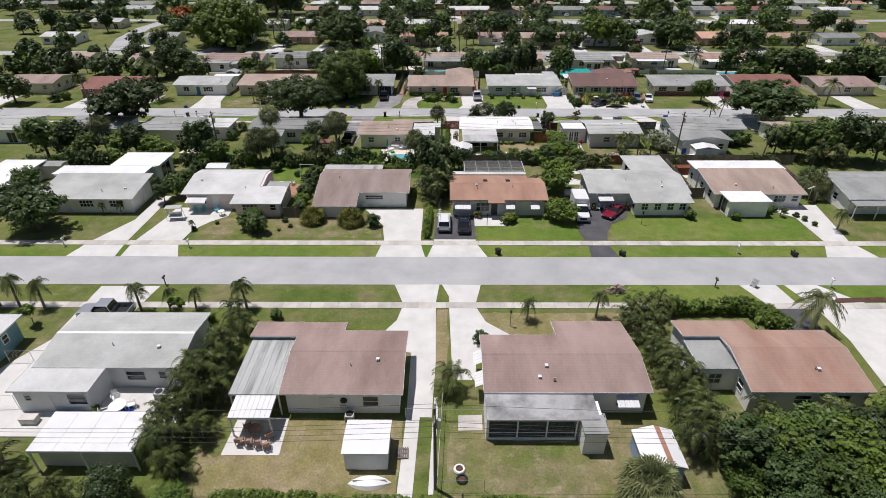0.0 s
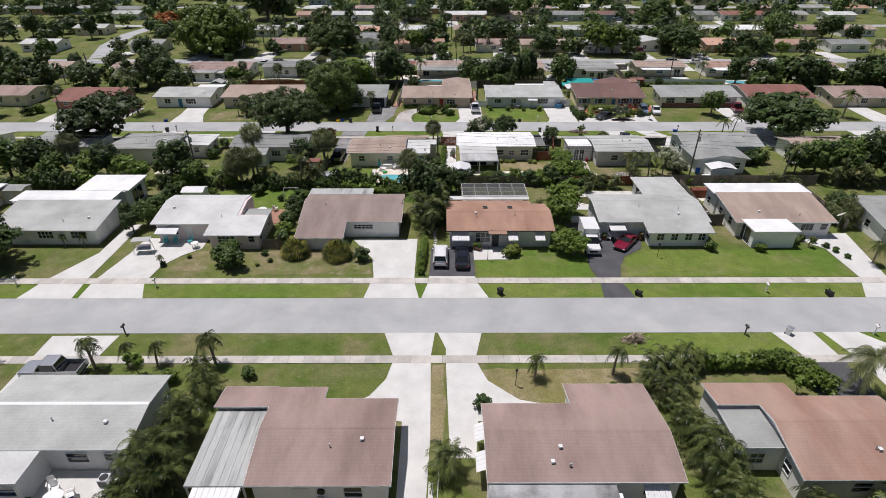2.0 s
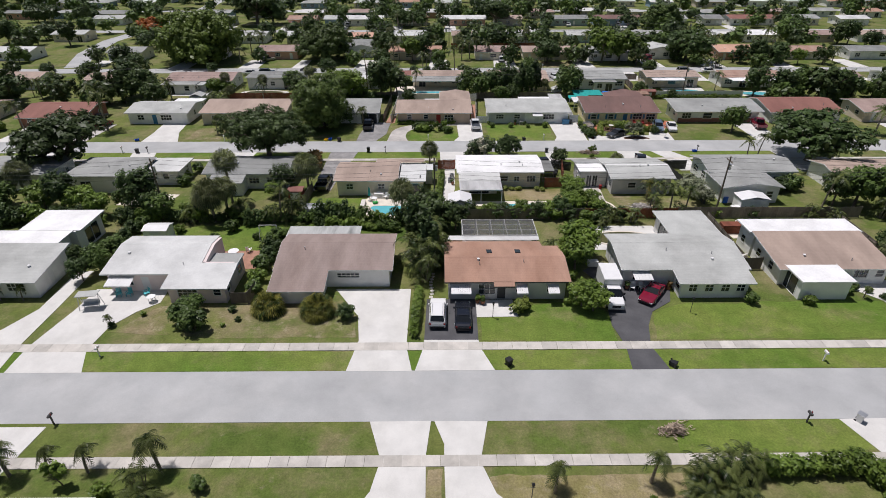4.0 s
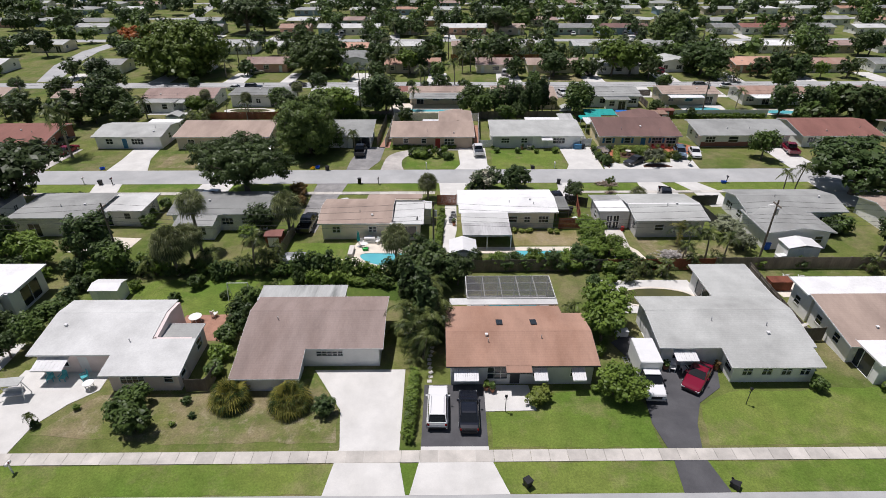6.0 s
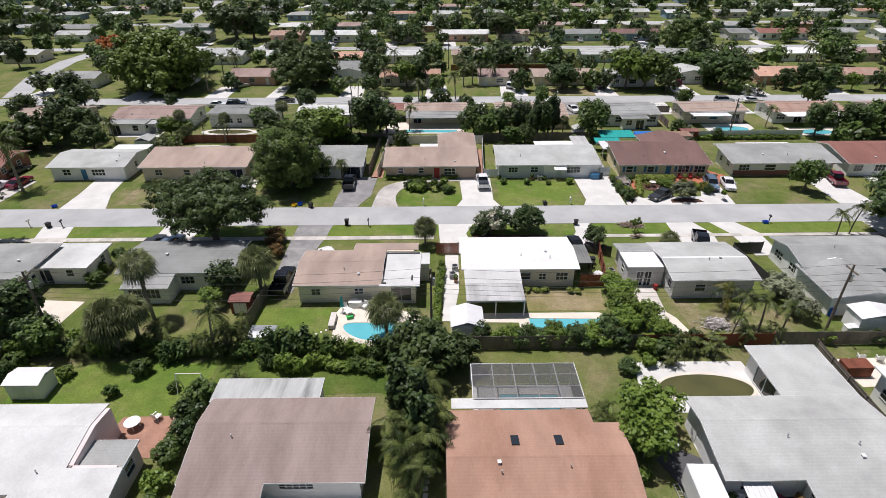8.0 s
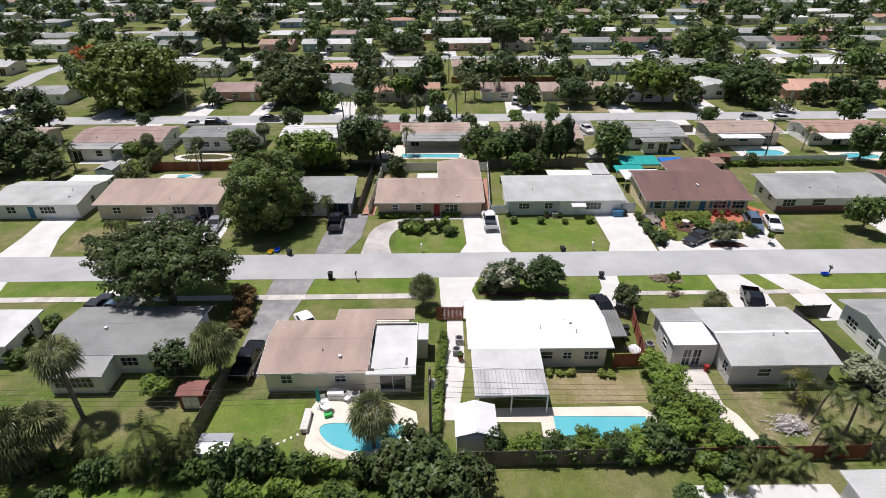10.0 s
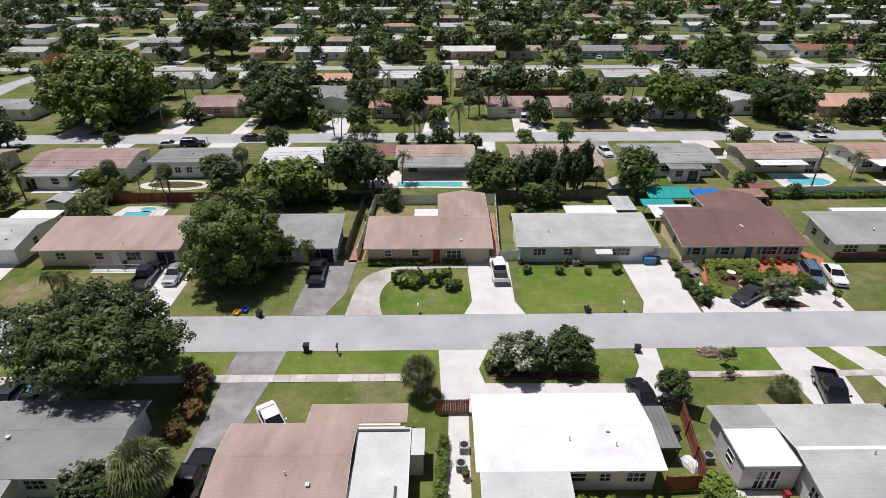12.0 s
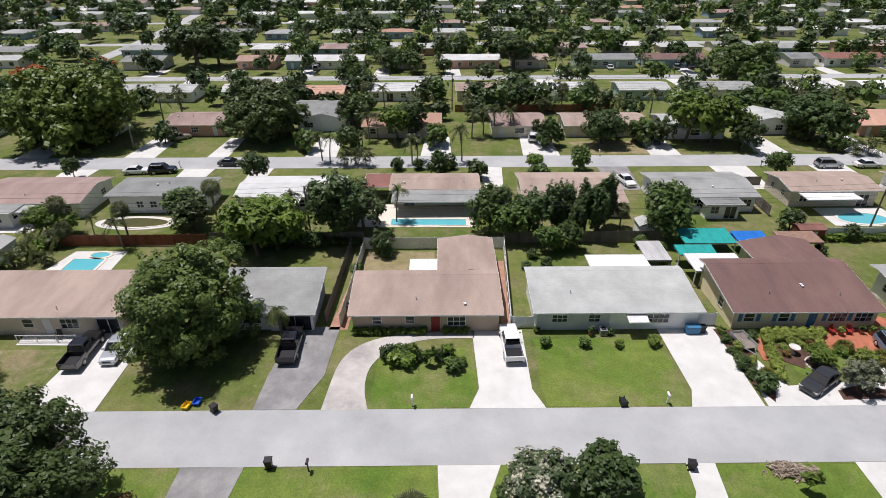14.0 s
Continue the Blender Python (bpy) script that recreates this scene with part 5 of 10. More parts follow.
# -- backs of the row before the third street --
house("beige house with a brown roof", "beige", "tan", [B(-98, 166.5, -83, 176.0, r=171.5)], False, 51)
house("white house with a brown cross-gable roof", "white", "brown", [B(-75.5, 166.0, -57.5, 176.5, r=171.5, zr=3.7), B(-75, 162.5, -66, 166.5, "flat", h=2.5, roof="grey", join="N")], False, 52)
house("white house with a grey hip roof", "white", "slate", [B(-54.6, 167.9, -38.8, 175.6, "hip", zr=4.0, p=0.22, op=[("S", -49.5, 1.0, 1.0, 2.0, "grid"), ("S", -47.4, 1.0, 1.0, 2.0, "grid"), ("S", -43.5, 1.9, 0.05, 2.1, "slider")])], False, 53)
house("pale house with a white roof", "white", "white", [B(-34.6, 168.4, -17.8, 177.4, r=172.5, zr=3.5, p=0.16), B(-28, 165.5, -24, 168.8, "flat", h=2.5, roof="bright", join="N")], False, 54)
house("cream house with a brown roof and covered patio", "cream", "tan", [
    B(-10.4, 171.0, 4.2, 178.0, r=174.5, zr=3.6, p=0.17),
    B(-9.8, 167.4, 3.8, 171.0, r=174.5, zr=3.5, p=0.14, wall=False, roof="grey"),
    B(-14.8, 172.4, -10.4, 178.2, "flat", h=2.8, roof="red", wall=False)], False, 55)
house("cream house with a tan gable roof", "cream", "tan", [B(10.5, 167.0, 26.6, 178.6, r=174.0, zr=3.8, p=0.17)], False, 56)
house("white house with a weathered grey roof and screened porch", "white", "grey", [B(32.0, 169.0, 47.6, 179.2, r=174.5, zr=3.7, p=0.17), B(38, 166.5, 44, 169.5, "flat", h=2.5, roof="slate", join="N")], False, 57)
house("beige house with a brown roof and white patio roof", "beige", "tan", [B(53.2, 171.2, 68.0, 179.6, r=175.5, zr=3.6, p=0.17), B(54.5, 168.6, 63, 171.4, "flat", h=2.5, roof="bright", wall=False)], False, 58)
house("pale house with red-brown roof and white patio", "white", "terracotta", [B(73.5, 171.5, 90.5, 180.5, r=176, zr=3.6), B(75, 168, 88, 171.7, "flat", h=2.6, roof="bright", wall=False)], False, 59)
house("cream house with a brown roof", "cream", "brown", [B(97, 172.0, 112, 181.0, r=176.5)], False, 60)
house("white house with a grey roof", "white", "grey", [B(119, 172.5, 134, 181.5, r=177.0)], False, 61)

# -- across the third street --
house("beige house with red-brown roof", "salmon", "brown", [B(-63.6, 206.4, -49.8, 216.0, r=212, zr=3.7)], True, 62)
house("white house half hidden by trees", "white", "grey", [B(-88.0, 205.5, -74, 214.5, r=210)], True, 63)
house("grey house with a grey cross-gable roof", "palegrey", "slate", [B(-35.5, 210.0, -23.8, 219.0, "gy", r=-29.5, zr=4.2, p=0.22), B(-37.5, 218.5, -22.5, 226, r=222, zr=3.9)], True, 64)
house("beige house with a brown roof", "beige", "rust", [B(-20.0, 205.6, -2.6, 215.5, r=211, zr=3.7)], True, 65)
house("cream house with a brown roof", "cream", "brown", [B(8.0, 206.0, 20.0, 215.5, r=211.5, zr=3.7)], True, 66)
house("cream house with a pale tan roof", "cream", "tan", [B(23.8, 206.6, 42.2, 216.4, r=212, zr=3.6)], True, 67)
house("white gabled house behind broad trees", "white", "light", [B(44.8, 205.0, 58.5, 215.0, r=210.5, zr=3.9, p=0.22)], True, 68)
house("white-gabled house with a pale roof", "white", "light", [B(65.0, 208.4, 77.4, 218.0, "gy", r=69.5, zr=4.0, p=0.2)], True, 69)
house("salmon house with a salmon-brown roof", "salmon", "salmon", [B(87.8, 207.4, 104.0, 219.0, r=214, zr=3.8)], True, 70)
house("cream house with terracotta roof", "cream", "terracotta", [B(110, 208.4, 125, 218.0, r=213.5)], True, 71)

for k, (x, y, w, wall, roof, fr) in enumerate(((-98, 106, 13, "white", "light", False), (-116, 142, 14, "cream", "brown", True), (-124, 171, 14, "white", "tan", False), (-112, 208, 12, "palegrey", "grey", True),
                                               (104, 108, 14, "white", "grey", False), (134, 146, 14, "cream", "tan", True), (140, 178, 14, "white", "light", False), (131, 213, 14, "white", "slate", True), (152, 214, 14, "beige", "terracotta", True),
                                               (-150, 208, 13, "white", "white", True), (-152, 242, 13, "cream", "light", False), (-160, 283, 14, "white", "light", True), (154, 245, 14, "white", "tan", False), (172, 286, 14, "white", "white", True))):
    house(f"{wall} house with a low {roof} roof", wall, roof, [B(x, y - 4.6, x + w, y + 4.8, r=y + 0.3, zr=3.7)], fr, 220 + k)

# -- backs before the fourth street --
for k, (x, w, wall, roof) in enumerate(((-90, 21, "white", "light"), (-41.2, 12.6, "salmon", "salmon"), (-23.2, 15.8, "white", "white"), (0.5, 14, "cream", "tan"),
                                        (22, 14, "white", "white"), (44, 14, "mint", "light"), (66, 15, "white", "grey"), (88, 14, "cream", "white"),
                                        (110, 14, "white", "bright"), (132, 14, "beige", "brown"), (-62, 13, "white", "white"), (-116, 14, "cream", "terracotta"))):
    y = street_y(241.5 if x != -41.2 else 238.5, x)
    house(f"{wall} stucco house with a faded {roof} roof".replace("white stucco", "white-painted stucco"), wall, roof, [B(x, y - 4.6, x + w, y + 5.4, r=y + 0.5, zr=3.7)], False, 80 + k)
# -- beyond the fourth street --
for k, (x, w, wall, roof) in enumerate(((-110, 14, "palegrey", "slate"), (-72, 13, "salmon", "terracotta"), (-56, 9, "blue", "light"), (-47.5, 18, "white", "white"), (-4.2, 20, "salmon", "white"),
                                        (19, 13, "beige", "tan"), (40.6, 20.5, "mint", "slate"), (63.5, 21, "blue", "maroon"), (90, 15, "white", "grey"),
                                        (112, 9, "grey", "slate"), (123.5, 21, "white", "red"), (150, 14, "cream", "grey"), (-24, 14, "beige", "rust"))):
    y = street_y(283.0, x)
    house(f"{wall} house with a {roof} roof", wall, roof, [B(x, y - 4.8, x + w, y + 5.2, r=y + 0.4, zr=3.9, p=0.2)], True, 100 + k)
# -- far rows: varied small houses along the remaining streets --
far = random.Random(5)
for base, front in ((307, False), (348, True), (374, False), (413, True), (440, False), (479, True), (506, False)):
    x = -0.80 * base + far.uniform(0, 12)
    while x < 0.80 * base:
        w = far.uniform(12.5, 17.5)
        y = street_y(base, x) + far.uniform(-3, 3)
        wall = far.choice(("white", "white", "cream", "palegrey", "beige", "mint", "blue", "salmon", "white"))
        roof = far.choice(("white", "light", "grey", "slate", "grey", "brown", "slate", "light", "rust"))
        if abs(x + w / 2 + 135) > 14 and far.random() < 0.92:
            d = far.uniform(8.5, 11)
            house(f"distant {wall} house with a low {roof} roof", wall, roof, [B(x, y - d / 2, x + w, y + d / 2, far.choice(("gx", "gx", "hip")), r=y, zr=3.7, op=None if base < 410 else [])], front, 300 + int(x * 7 + base), vents=0, sides=False)
        x += w + far.uniform(4.5, 13)


# ---- plants ----
def sheet_mesh(name, quads, mat, group=None):
    """A mesh of leaf quads from an array n x 4 x 3; quads of one group (a frond, a fan) grow together where they touch."""
    n = len(quads)
    me = bpy.data.meshes.new(name)
    pts, faces = quads.reshape(-1, 3), np.arange(n * 4)
    if group is not None:
        key = np.concatenate([np.repeat(group, 4)[:, None].astype(float), np.round(pts, 4)], axis=1)
        key, faces = np.unique(key, axis=0, return_inverse=True)
        pts, faces = key[:, 1:], faces.reshape(-1)
    me.from_pydata(pts.tolist(), [], faces.reshape(n, 4).tolist())
    me.materials.append(mat)
    return me


def tufts(name, fronds, mat):
    """Fronds or fans joined into one crown, each of its own tone."""
    return sheet_mesh(name, np.concatenate(fronds), mat, np.repeat(np.arange(len(fronds)), [len(f) for f in fronds]))


def leaf_cloud(rng, lobes, n, size, flat=0.45, core=0.12, puff=0.42):
    """Leaf sprays gathered into puffs at the branch ends, over a few rounded lobes (x, y, z, rx, ry, rz):
    lit tops, dim hollows between the puffs, a ragged outline, and a sparse dark inside."""
    lobes = np.array(lobes, dtype=float)
    area = lobes[:, 3] * lobes[:, 4] + lobes[:, 3] * lobes[:, 5]
    want = int(min(max(14, n // 20), 90 + n / 160))
    picked, turned = [], []
    while len(picked) < want:
        i = rng.choice(len(lobes), p=area / area.sum())
        d = rng.normal(size=3) + np.array([0, 0, 0.28])
        d /= np.linalg.norm(d)
        at = lobes[i, :3] + d * lobes[i, 3:6] * rng.uniform(0.74, 1.03)
        deep = np.linalg.norm((at - lobes[:, :3]) / lobes[:, 3:6], axis=1)
        if (np.delete(deep, i) < 0.74).any() and rng.uniform() < 0.9:
            continue
        picked.append((*at, *(lobes[i, 3:6] * puff * rng.uniform(0.55, 1.25))))
        turned.append(d)
    picked, turned = np.array(picked), np.array(turned)
    weight = picked[:, 3] * picked[:, 4]
    k = rng.choice(len(picked), n, p=weight / weight.sum())
    g = rng.normal(size=(n, 3)) + np.array([0, 0, 0.3])
    g /= np.linalg.norm(g, axis=1)[:, None]
    c = picked[k, :3] + g * picked[k, 3:6] * rng.uniform(0.45, 1.05, n)[:, None]
    inner = rng.uniform(0, 1, n) < core
    j = rng.choice(len(lobes), n, p=area / area.sum())
    c[inner] = (lobes[j, :3] + g * lobes[j, 3:6] * rng.uniform(0.35, 0.78, n)[:, None])[inner]
    normal = g * 0.85 + turned[k] * 0.35 + rng.normal(size=(n, 3)) * 0.27 + np.array([0, 0, flat])
    normal /= np.linalg.norm(normal, axis=1)[:, None] + 1e-9
    u = np.cross(normal, rng.normal(size=(n, 3)))
    u /= np.linalg.norm(u, axis=1)[:, None] + 1e-9
    v = np.cross(normal, u)
    s = size * rng.uniform(0.6, 1.25, n)[:, None] * np.where(inner, 2.1, 1.0)[:, None]
    out = np.zeros((n, 4, 3))
    out[:, 0], out[:, 1] = c - u * s, c + v * s * 0.62
    out[:, 2], out[:, 3] = c + u * s, c - v * s * 0.62
    return out[out[:, :, 2].min(axis=1) > 0.03]


def trunk_mesh(name, rng, h, r, spread, limbs, mat):
    """A tapered trunk with a leaning fork of limbs."""
    bm = bmesh.new()
    fork = Vector((rng.uniform(-0.2, 0.2), rng.uniform(-0.2, 0.2), h * 0.33))
    add_tube(bm, (0, 0, -0.1), (0, 0, 0.25), r * 1.5, r * 1.1, 8)
    add_tube(bm, (0, 0, 0.2), fork, r * 1.1, r * 0.85, 8)
    for i in range(limbs):
        a = math.tau * (i + rng.uniform(-0.2, 0.2)) / limbs
        mid = fork + Vector((math.cos(a) * spread * 0.4, math.sin(a) * spread * 0.4, h * 0.22))
        end = fork + Vector((math.cos(a) * spread * 0.8, math.sin(a) * spread * 0.8, h * 0.45))
        add_tube(bm, fork - Vector((0, 0, 0.1)), mid, r * 0.6, r * 0.42, 6)
        add_tube(bm, mid, end, r * 0.42, r * 0.14, 5)
        for q in (-0.6, 0.6):
            tip = mid + Vector((math.cos(a + q) * spread * 0.4, math.sin(a + q) * spread * 0.4, h * 0.2))
            add_tube(bm, mid, tip, r * 0.3, r * 0.08, 5)
    return mesh_of(name, bm, mat)


def make_tree(kind, leaf, seed, n, size=0.34, h=6.0, spread=3.0, lobes=9, limbs=5, low=0.34, r=0.2, label="", name="tree", core=0.12, puff=0.40):
    """A broad-leaved tree, built once at unit place; later copied."""
    rng = np.random.default_rng(seed)
    pr = random.Random(seed)
    root = thing(name, 0, 0, -50, 0, label, "tree" if name == "tree" else name)
    ls = []
    z_mid = h * (low + (1 - low) / 2)
    for i in range(lobes):
        a = math.tau * i / lobes + pr.uniform(-0.3, 0.3)
        q = pr.uniform(0.35, 0.68) * spread if i else 0
        s = spread * pr.uniform(0.42, 0.62)
        ls.append((math.cos(a) * q, math.sin(a) * q, z_mid + pr.uniform(-0.22, 0.26) * h * (1 - low), s, s, h * (1 - low) * pr.uniform(0.27, 0.42)))
    ls.append((0, 0, h * 0.82, spread * 0.5, spread * 0.5, h * 0.18))
    part("crown", sheet_mesh("crown", leaf_cloud(rng, ls, n, size, core=core, puff=puff), LEAF[leaf]), None, root)
    if r:
        part("trunk", trunk_mesh("trunk", pr, h, r, spread, limbs, M["bark"]), None, root)
    return root


def frond(rng, length, droop, width, pairs, lift):
    """A feather frond in the xz plane as an array of leaflet quads along its arching midrib."""
    out, pts = [], []
    for i in range(pairs + 1):
        t = i / pairs
        reach = length * (math.cos(lift) * t + 0.10 * t * t * math.sin(max(lift, 0)))
        pts.append(np.array([reach * (1 - 0.10 * t * droop), 0.0, length * (math.sin(lift) * t - droop * 0.62 * t ** 2.2)]))
    for i in range(pairs):
        a, b = pts[i], pts[i + 1]
        step = b - a
        out.append([a, b, b + [0, 0, 0.035], a + [0, 0, 0.035]])
        t = (i + 0.7) / pairs
        w = width * 1.15 * (math.sin(math.pi * min(1, 0.12 + t * 0.84)) ** 0.6)
        for s in (-1, 1):
            tip = a + step * rng.uniform(1.3, 2.2) + np.array([0, s * w * rng.uniform(0.8, 1.1), -w * rng.uniform(0.25, 0.85)])
            out.append([a, a + step * 0.78, tip + step * 0.16, tip])
    return np.array(out)


def spin(quads, az):
    c, s = math.cos(az), math.sin(az)
    return quads @ np.array([[c, s, 0], [-s, c, 0], [0, 0, 1]])


def make_palm(leaf, seed, h, fronds=16, length=2.4, width=0.42, label="", bend=0.25, r=0.13, pairs=12, name="palm_tree", flop=1.0):
    """A feather palm: ringed trunk, arching fronds."""
    rng = np.random.default_rng(seed)
    root = thing(name, 0, 0, -50, 0, label, "palm tree")
    qs = []
    top = np.array([bend, 0.0, h])
    for i in range(fronds):
        lift = [0.95, 0.55, 0.2, -0.15][i % 4] + rng.normal() * 0.1
        f = frond(rng, length * rng.uniform(0.85, 1.1), flop * rng.uniform(0.7, 1.2), width, pairs, lift)
        qs.append(spin(f, math.tau * i / fronds * 2.618 + rng.uniform(0, 0.5)) + top)
    part("crown", tufts("crown", qs, LEAF[leaf]), None, root)
    bm = bmesh.new()
    n = max(3, int(h / 0.45))
    for i in range(n):
        t0, t1 = i / n, (i + 1) / n
        add_tube(bm, (bend * t0 * t0, 0, h * t0 - (0.1 if i == 0 else 0)), (bend * t1 * t1, 0, h * t1), r * (1.25 - 0.4 * t0), r * (1.05 - 0.35 * t1), 7)
    part("trunk", mesh_of("trunk", bm, M["palm_bark"]), None, root)
    return root


def fan_leaf(rng, stalk, blade, segs, lift, roll):
    """A fan leaf: a stalk and a folded fan of narrow blades whose tips hang."""
    out = []
    d = np.array([math.cos(lift), 0, math.sin(lift)])
    hub = d * stalk
    out.append([np.zeros(3) + [0, 0.02, 0], hub, hub - [0, 0.015, 0], np.zeros(3) - [0, 0.02, 0]])
    up = np.array([-math.sin(lift), 0, math.cos(lift)])
    across = np.array([0, 1.0, 0]) * math.cos(roll) + up * math.sin(roll)
    for i in range(segs):
        a = math.radians(-115 + 230 * (i + 0.5) / segs)
        ray = d * math.cos(a) + across * math.sin(a) - up * (0.25 * abs(math.sin(a)))
        side = np.cross(up, ray)
        w = blade * 0.042
        mid = hub + ray * blade * rng.uniform(0.5, 0.62)
        tip = hub + ray * blade * rng.uniform(0.85, 1.05) - np.array([0, 0, blade * rng.uniform(0.25, 0.75)])
        out.append([hub, mid + side * w, tip, mid - side * w])
    return np.array(out)


def make_sabal(leaf, seed, h, leaves=96, stalk=0.95, blade=1.05, label="", r=0.17, name="palm_tree", low=-0.65):
    """A fan palm with a round head."""
    rng = np.random.default_rng(seed)
    root = thing(name, 0, 0, -50, 0, label, "palm tree")
    qs = []
    for i in range(leaves):
        lift = math.asin(np.clip(low + (0.98 - low) * (i + 0.5) / leaves, -1, 1)) + rng.normal() * 0.08
        f = fan_leaf(rng, stalk * rng.uniform(0.85, 1.1), blade * rng.uniform(0.8, 1.1), 13, lift, rng.normal() * 0.35)
        qs.append(spin(f, i * 2.39996 + rng.uniform(0, 0.3)) + np.array([0, 0, h]))
    part("crown", tufts("crown", qs, LEAF[leaf]), None, root)
    if h > 0.7:
        bm = bmesh.new()
        n = max(3, int(h / 0.5))
        for i in range(n):
            add_tube(bm, (0, 0, h * i / n - (0.1 if i == 0 else 0)), (0, 0, h * (i + 1) / n), r * (1.15 - 0.1 * (i % 2)), r * 0.95, 7)
        part("trunk", mesh_of("trunk", bm, M["palm_bark"]), None, root)
    return root


def make_clump(leaf, seed, h, stems=7, spread=0.9, label="", length=1.9, fronds=6):
    """A clump of slender feather palms that share one base."""
    rng = np.random.default_rng(seed)
    root = thing("palm_clump", 0, 0, -50, 0, label, "palm tree")
    qs, bm = [], bmesh.new()
    for k in range(stems):
        a = math.tau * k / stems + rng.uniform(-0.3, 0.3)
        hh = h * rng.uniform(0.18, 0.85)
        q = spread * rng.uniform(0.25, 1.0)
        top = np.array([math.cos(a) * q, math.sin(a) * q, hh])
        add_tube(bm, (math.cos(a) * 0.3, math.sin(a) * 0.3, -0.05), top.tolist(), 0.05, 0.035, 5)
        for i in range(fronds):
            lift = [1.15, 0.8, 0.45, 0.1][i % 4] + rng.normal() * 0.12
            f = frond(rng, length * rng.uniform(0.75, 1.15), rng.uniform(0.9, 1.6), 0.27, 10, lift)
            qs.append(spin(f, math.tau * i / fronds + rng.uniform(0, 1)) + top)
    part("crown", tufts("crown", qs, LEAF[leaf]), None, root)
    part("stem", mesh_of("stem", bm, M["palm_bark"]), None, root)
    return root


def make_shrub(leaf, seed, w, d, h, n, size=0.16, label="", name="shrub", boxy=False):
    """A shrub or a length of hedge without a visible trunk."""
    rng = np.random.default_rng(seed)
    pr = random.Random(seed)
    root = thing(name, 0, 0, -50, 0, label, name)
    k = max(1, round(w / max(d, 0.8) * 1.6)) if boxy else 5
    ls = []
    for i in range(k):
        if boxy:
            ls.append((-w / 2 + w * (i + 0.5) / k, pr.uniform(-0.08, 0.08) * d, h * 0.5, w / k * 0.75, d * 0.55, h * pr.uniform(0.46, 0.56)))
        else:
            a = math.tau * i / k
            ls.append((math.cos(a) * w * 0.2, math.sin(a) * d * 0.2, h * pr.uniform(0.42, 0.6), w * 0.33, d * 0.33, h * 0.42))
    if not boxy:
        ls.append((0, 0, h * 0.5, w * 0.36, d * 0.36, h * 0.5))
    part("foliage", sheet_mesh("foliage", leaf_cloud(rng, ls, n, size), LEAF[leaf]), None, root)
    bm = bmesh.new()
    for i in range(3):
        a = i * 2.1
        add_tube(bm, (math.cos(a) * 0.05, math.sin(a) * 0.05, -0.05), (math.cos(a) * w * 0.2, math.sin(a) * min(d, w) * 0.2, h * 0.5), 0.035, 0.015, 5)
    part("stem", mesh_of("stem", bm, M["bark"]), None, root)
    return root


STOCK = {}


def stock(kind, *makers):
    STOCK[kind] = list(makers)


stock("oak", make_tree("oak", "oak", 1, 6000, 0.29, 7.5, 5.3, puff=0.30, lobes=13, limbs=8, low=0.36, r=0.42, label="broad dark green shade tree with spreading limbs"),
      make_tree("oak", "dark", 2, 6000, 0.29, 7.8, 5.1, puff=0.30, lobes=12, limbs=7, low=0.26, r=0.4, label="large dense dark green shade tree"))
stock("streetoak", make_tree("oak", "oak", 19, 26000, 0.19, 9.2, 7.4, puff=0.23, lobes=20, limbs=10, low=0.34, r=0.5, core=0.25, label="broad flat-topped street tree with spreading bare limbs"))
stock("domed", make_tree("oak", "glossy", 26, 26000, 0.20, 10.0, 6.2, puff=0.24, lobes=22, limbs=7, low=0.12, r=0.45, core=0.3, label="large domed glossy-leaved tree shading a front lawn"))
stock("giant", make_tree("oak", "canopy", 17, 20000, 0.38, 12.0, 11.3, puff=0.24, lobes=20, limbs=9, low=0.06, r=0.7, core=0.3, label="huge spreading tree with a broad green dome"),
      make_tree("oak", "canopy_deep", 18, 15000, 0.32, 11.5, 8.4, puff=0.25, lobes=18, limbs=8, low=0.08, r=0.6, core=0.3, label="very large domed dark green tree"))
stock("tree", make_tree("tree", "mid", 3, 1900, 0.29, 6.2, 2.9, low=0.18, label="leafy green yard tree in a garden"),
      make_tree("tree", "dark", 4, 1900, 0.29, 6.6, 2.8, low=0.16, label="dense dark green yard tree"),
      make_tree("tree", "oak", 5, 1900, 0.29, 5.8, 3.1, low=0.2, label="rounded olive-green yard tree beside houses"))
stock("bright", make_tree("tree", "bright", 6, 1950, 0.29, 5.6, 3.0, low=0.2, label="bright green rounded yard tree"))
stock("column", make_tree("tree", "dark", 7, 3000, 0.29, 8.5, 1.9, lobes=7, low=0.08, r=0.18, label="tall dark columnar evergreen tree"))
stock("bloom", make_tree("tree", "bloom", 8, 3600, 0.20, 4.4, 2.3, low=0.12, r=0.13, label="rounded flowering tree with pale blossom"))
stock("magnolia", make_tree("tree", "dark", 81, 3200, 0.20, 4.5, 2.2, low=0.12, r=0.13, label="rounded dark glossy-leaved tree"))
stock("fartree", make_tree("tree", "dark", 9, 700, 0.5, 6.5, 3.4, low=0.12, label="dark green tree between distant houses"),
      make_tree("tree", "mid", 10, 700, 0.5, 6.0, 3.3, low=0.12, label="mid-green tree between distant houses"),
      make_tree("tree", "oak", 12, 700, 0.5, 7.5, 4.0, low=0.15, label="olive-green tree between distant houses"))
stock("flame", make_tree("tree", "flame", 13, 1600, 0.4, 5.5, 4.0, low=0.35, label="spreading tree in orange-red flower"))
stock("pine", make_tree("tree", "dark", 14, 3000, 0.24, 8.0, 1.7, lobes=8, low=0.05, r=0.16, label="dark feathery evergreen conifer tree"))
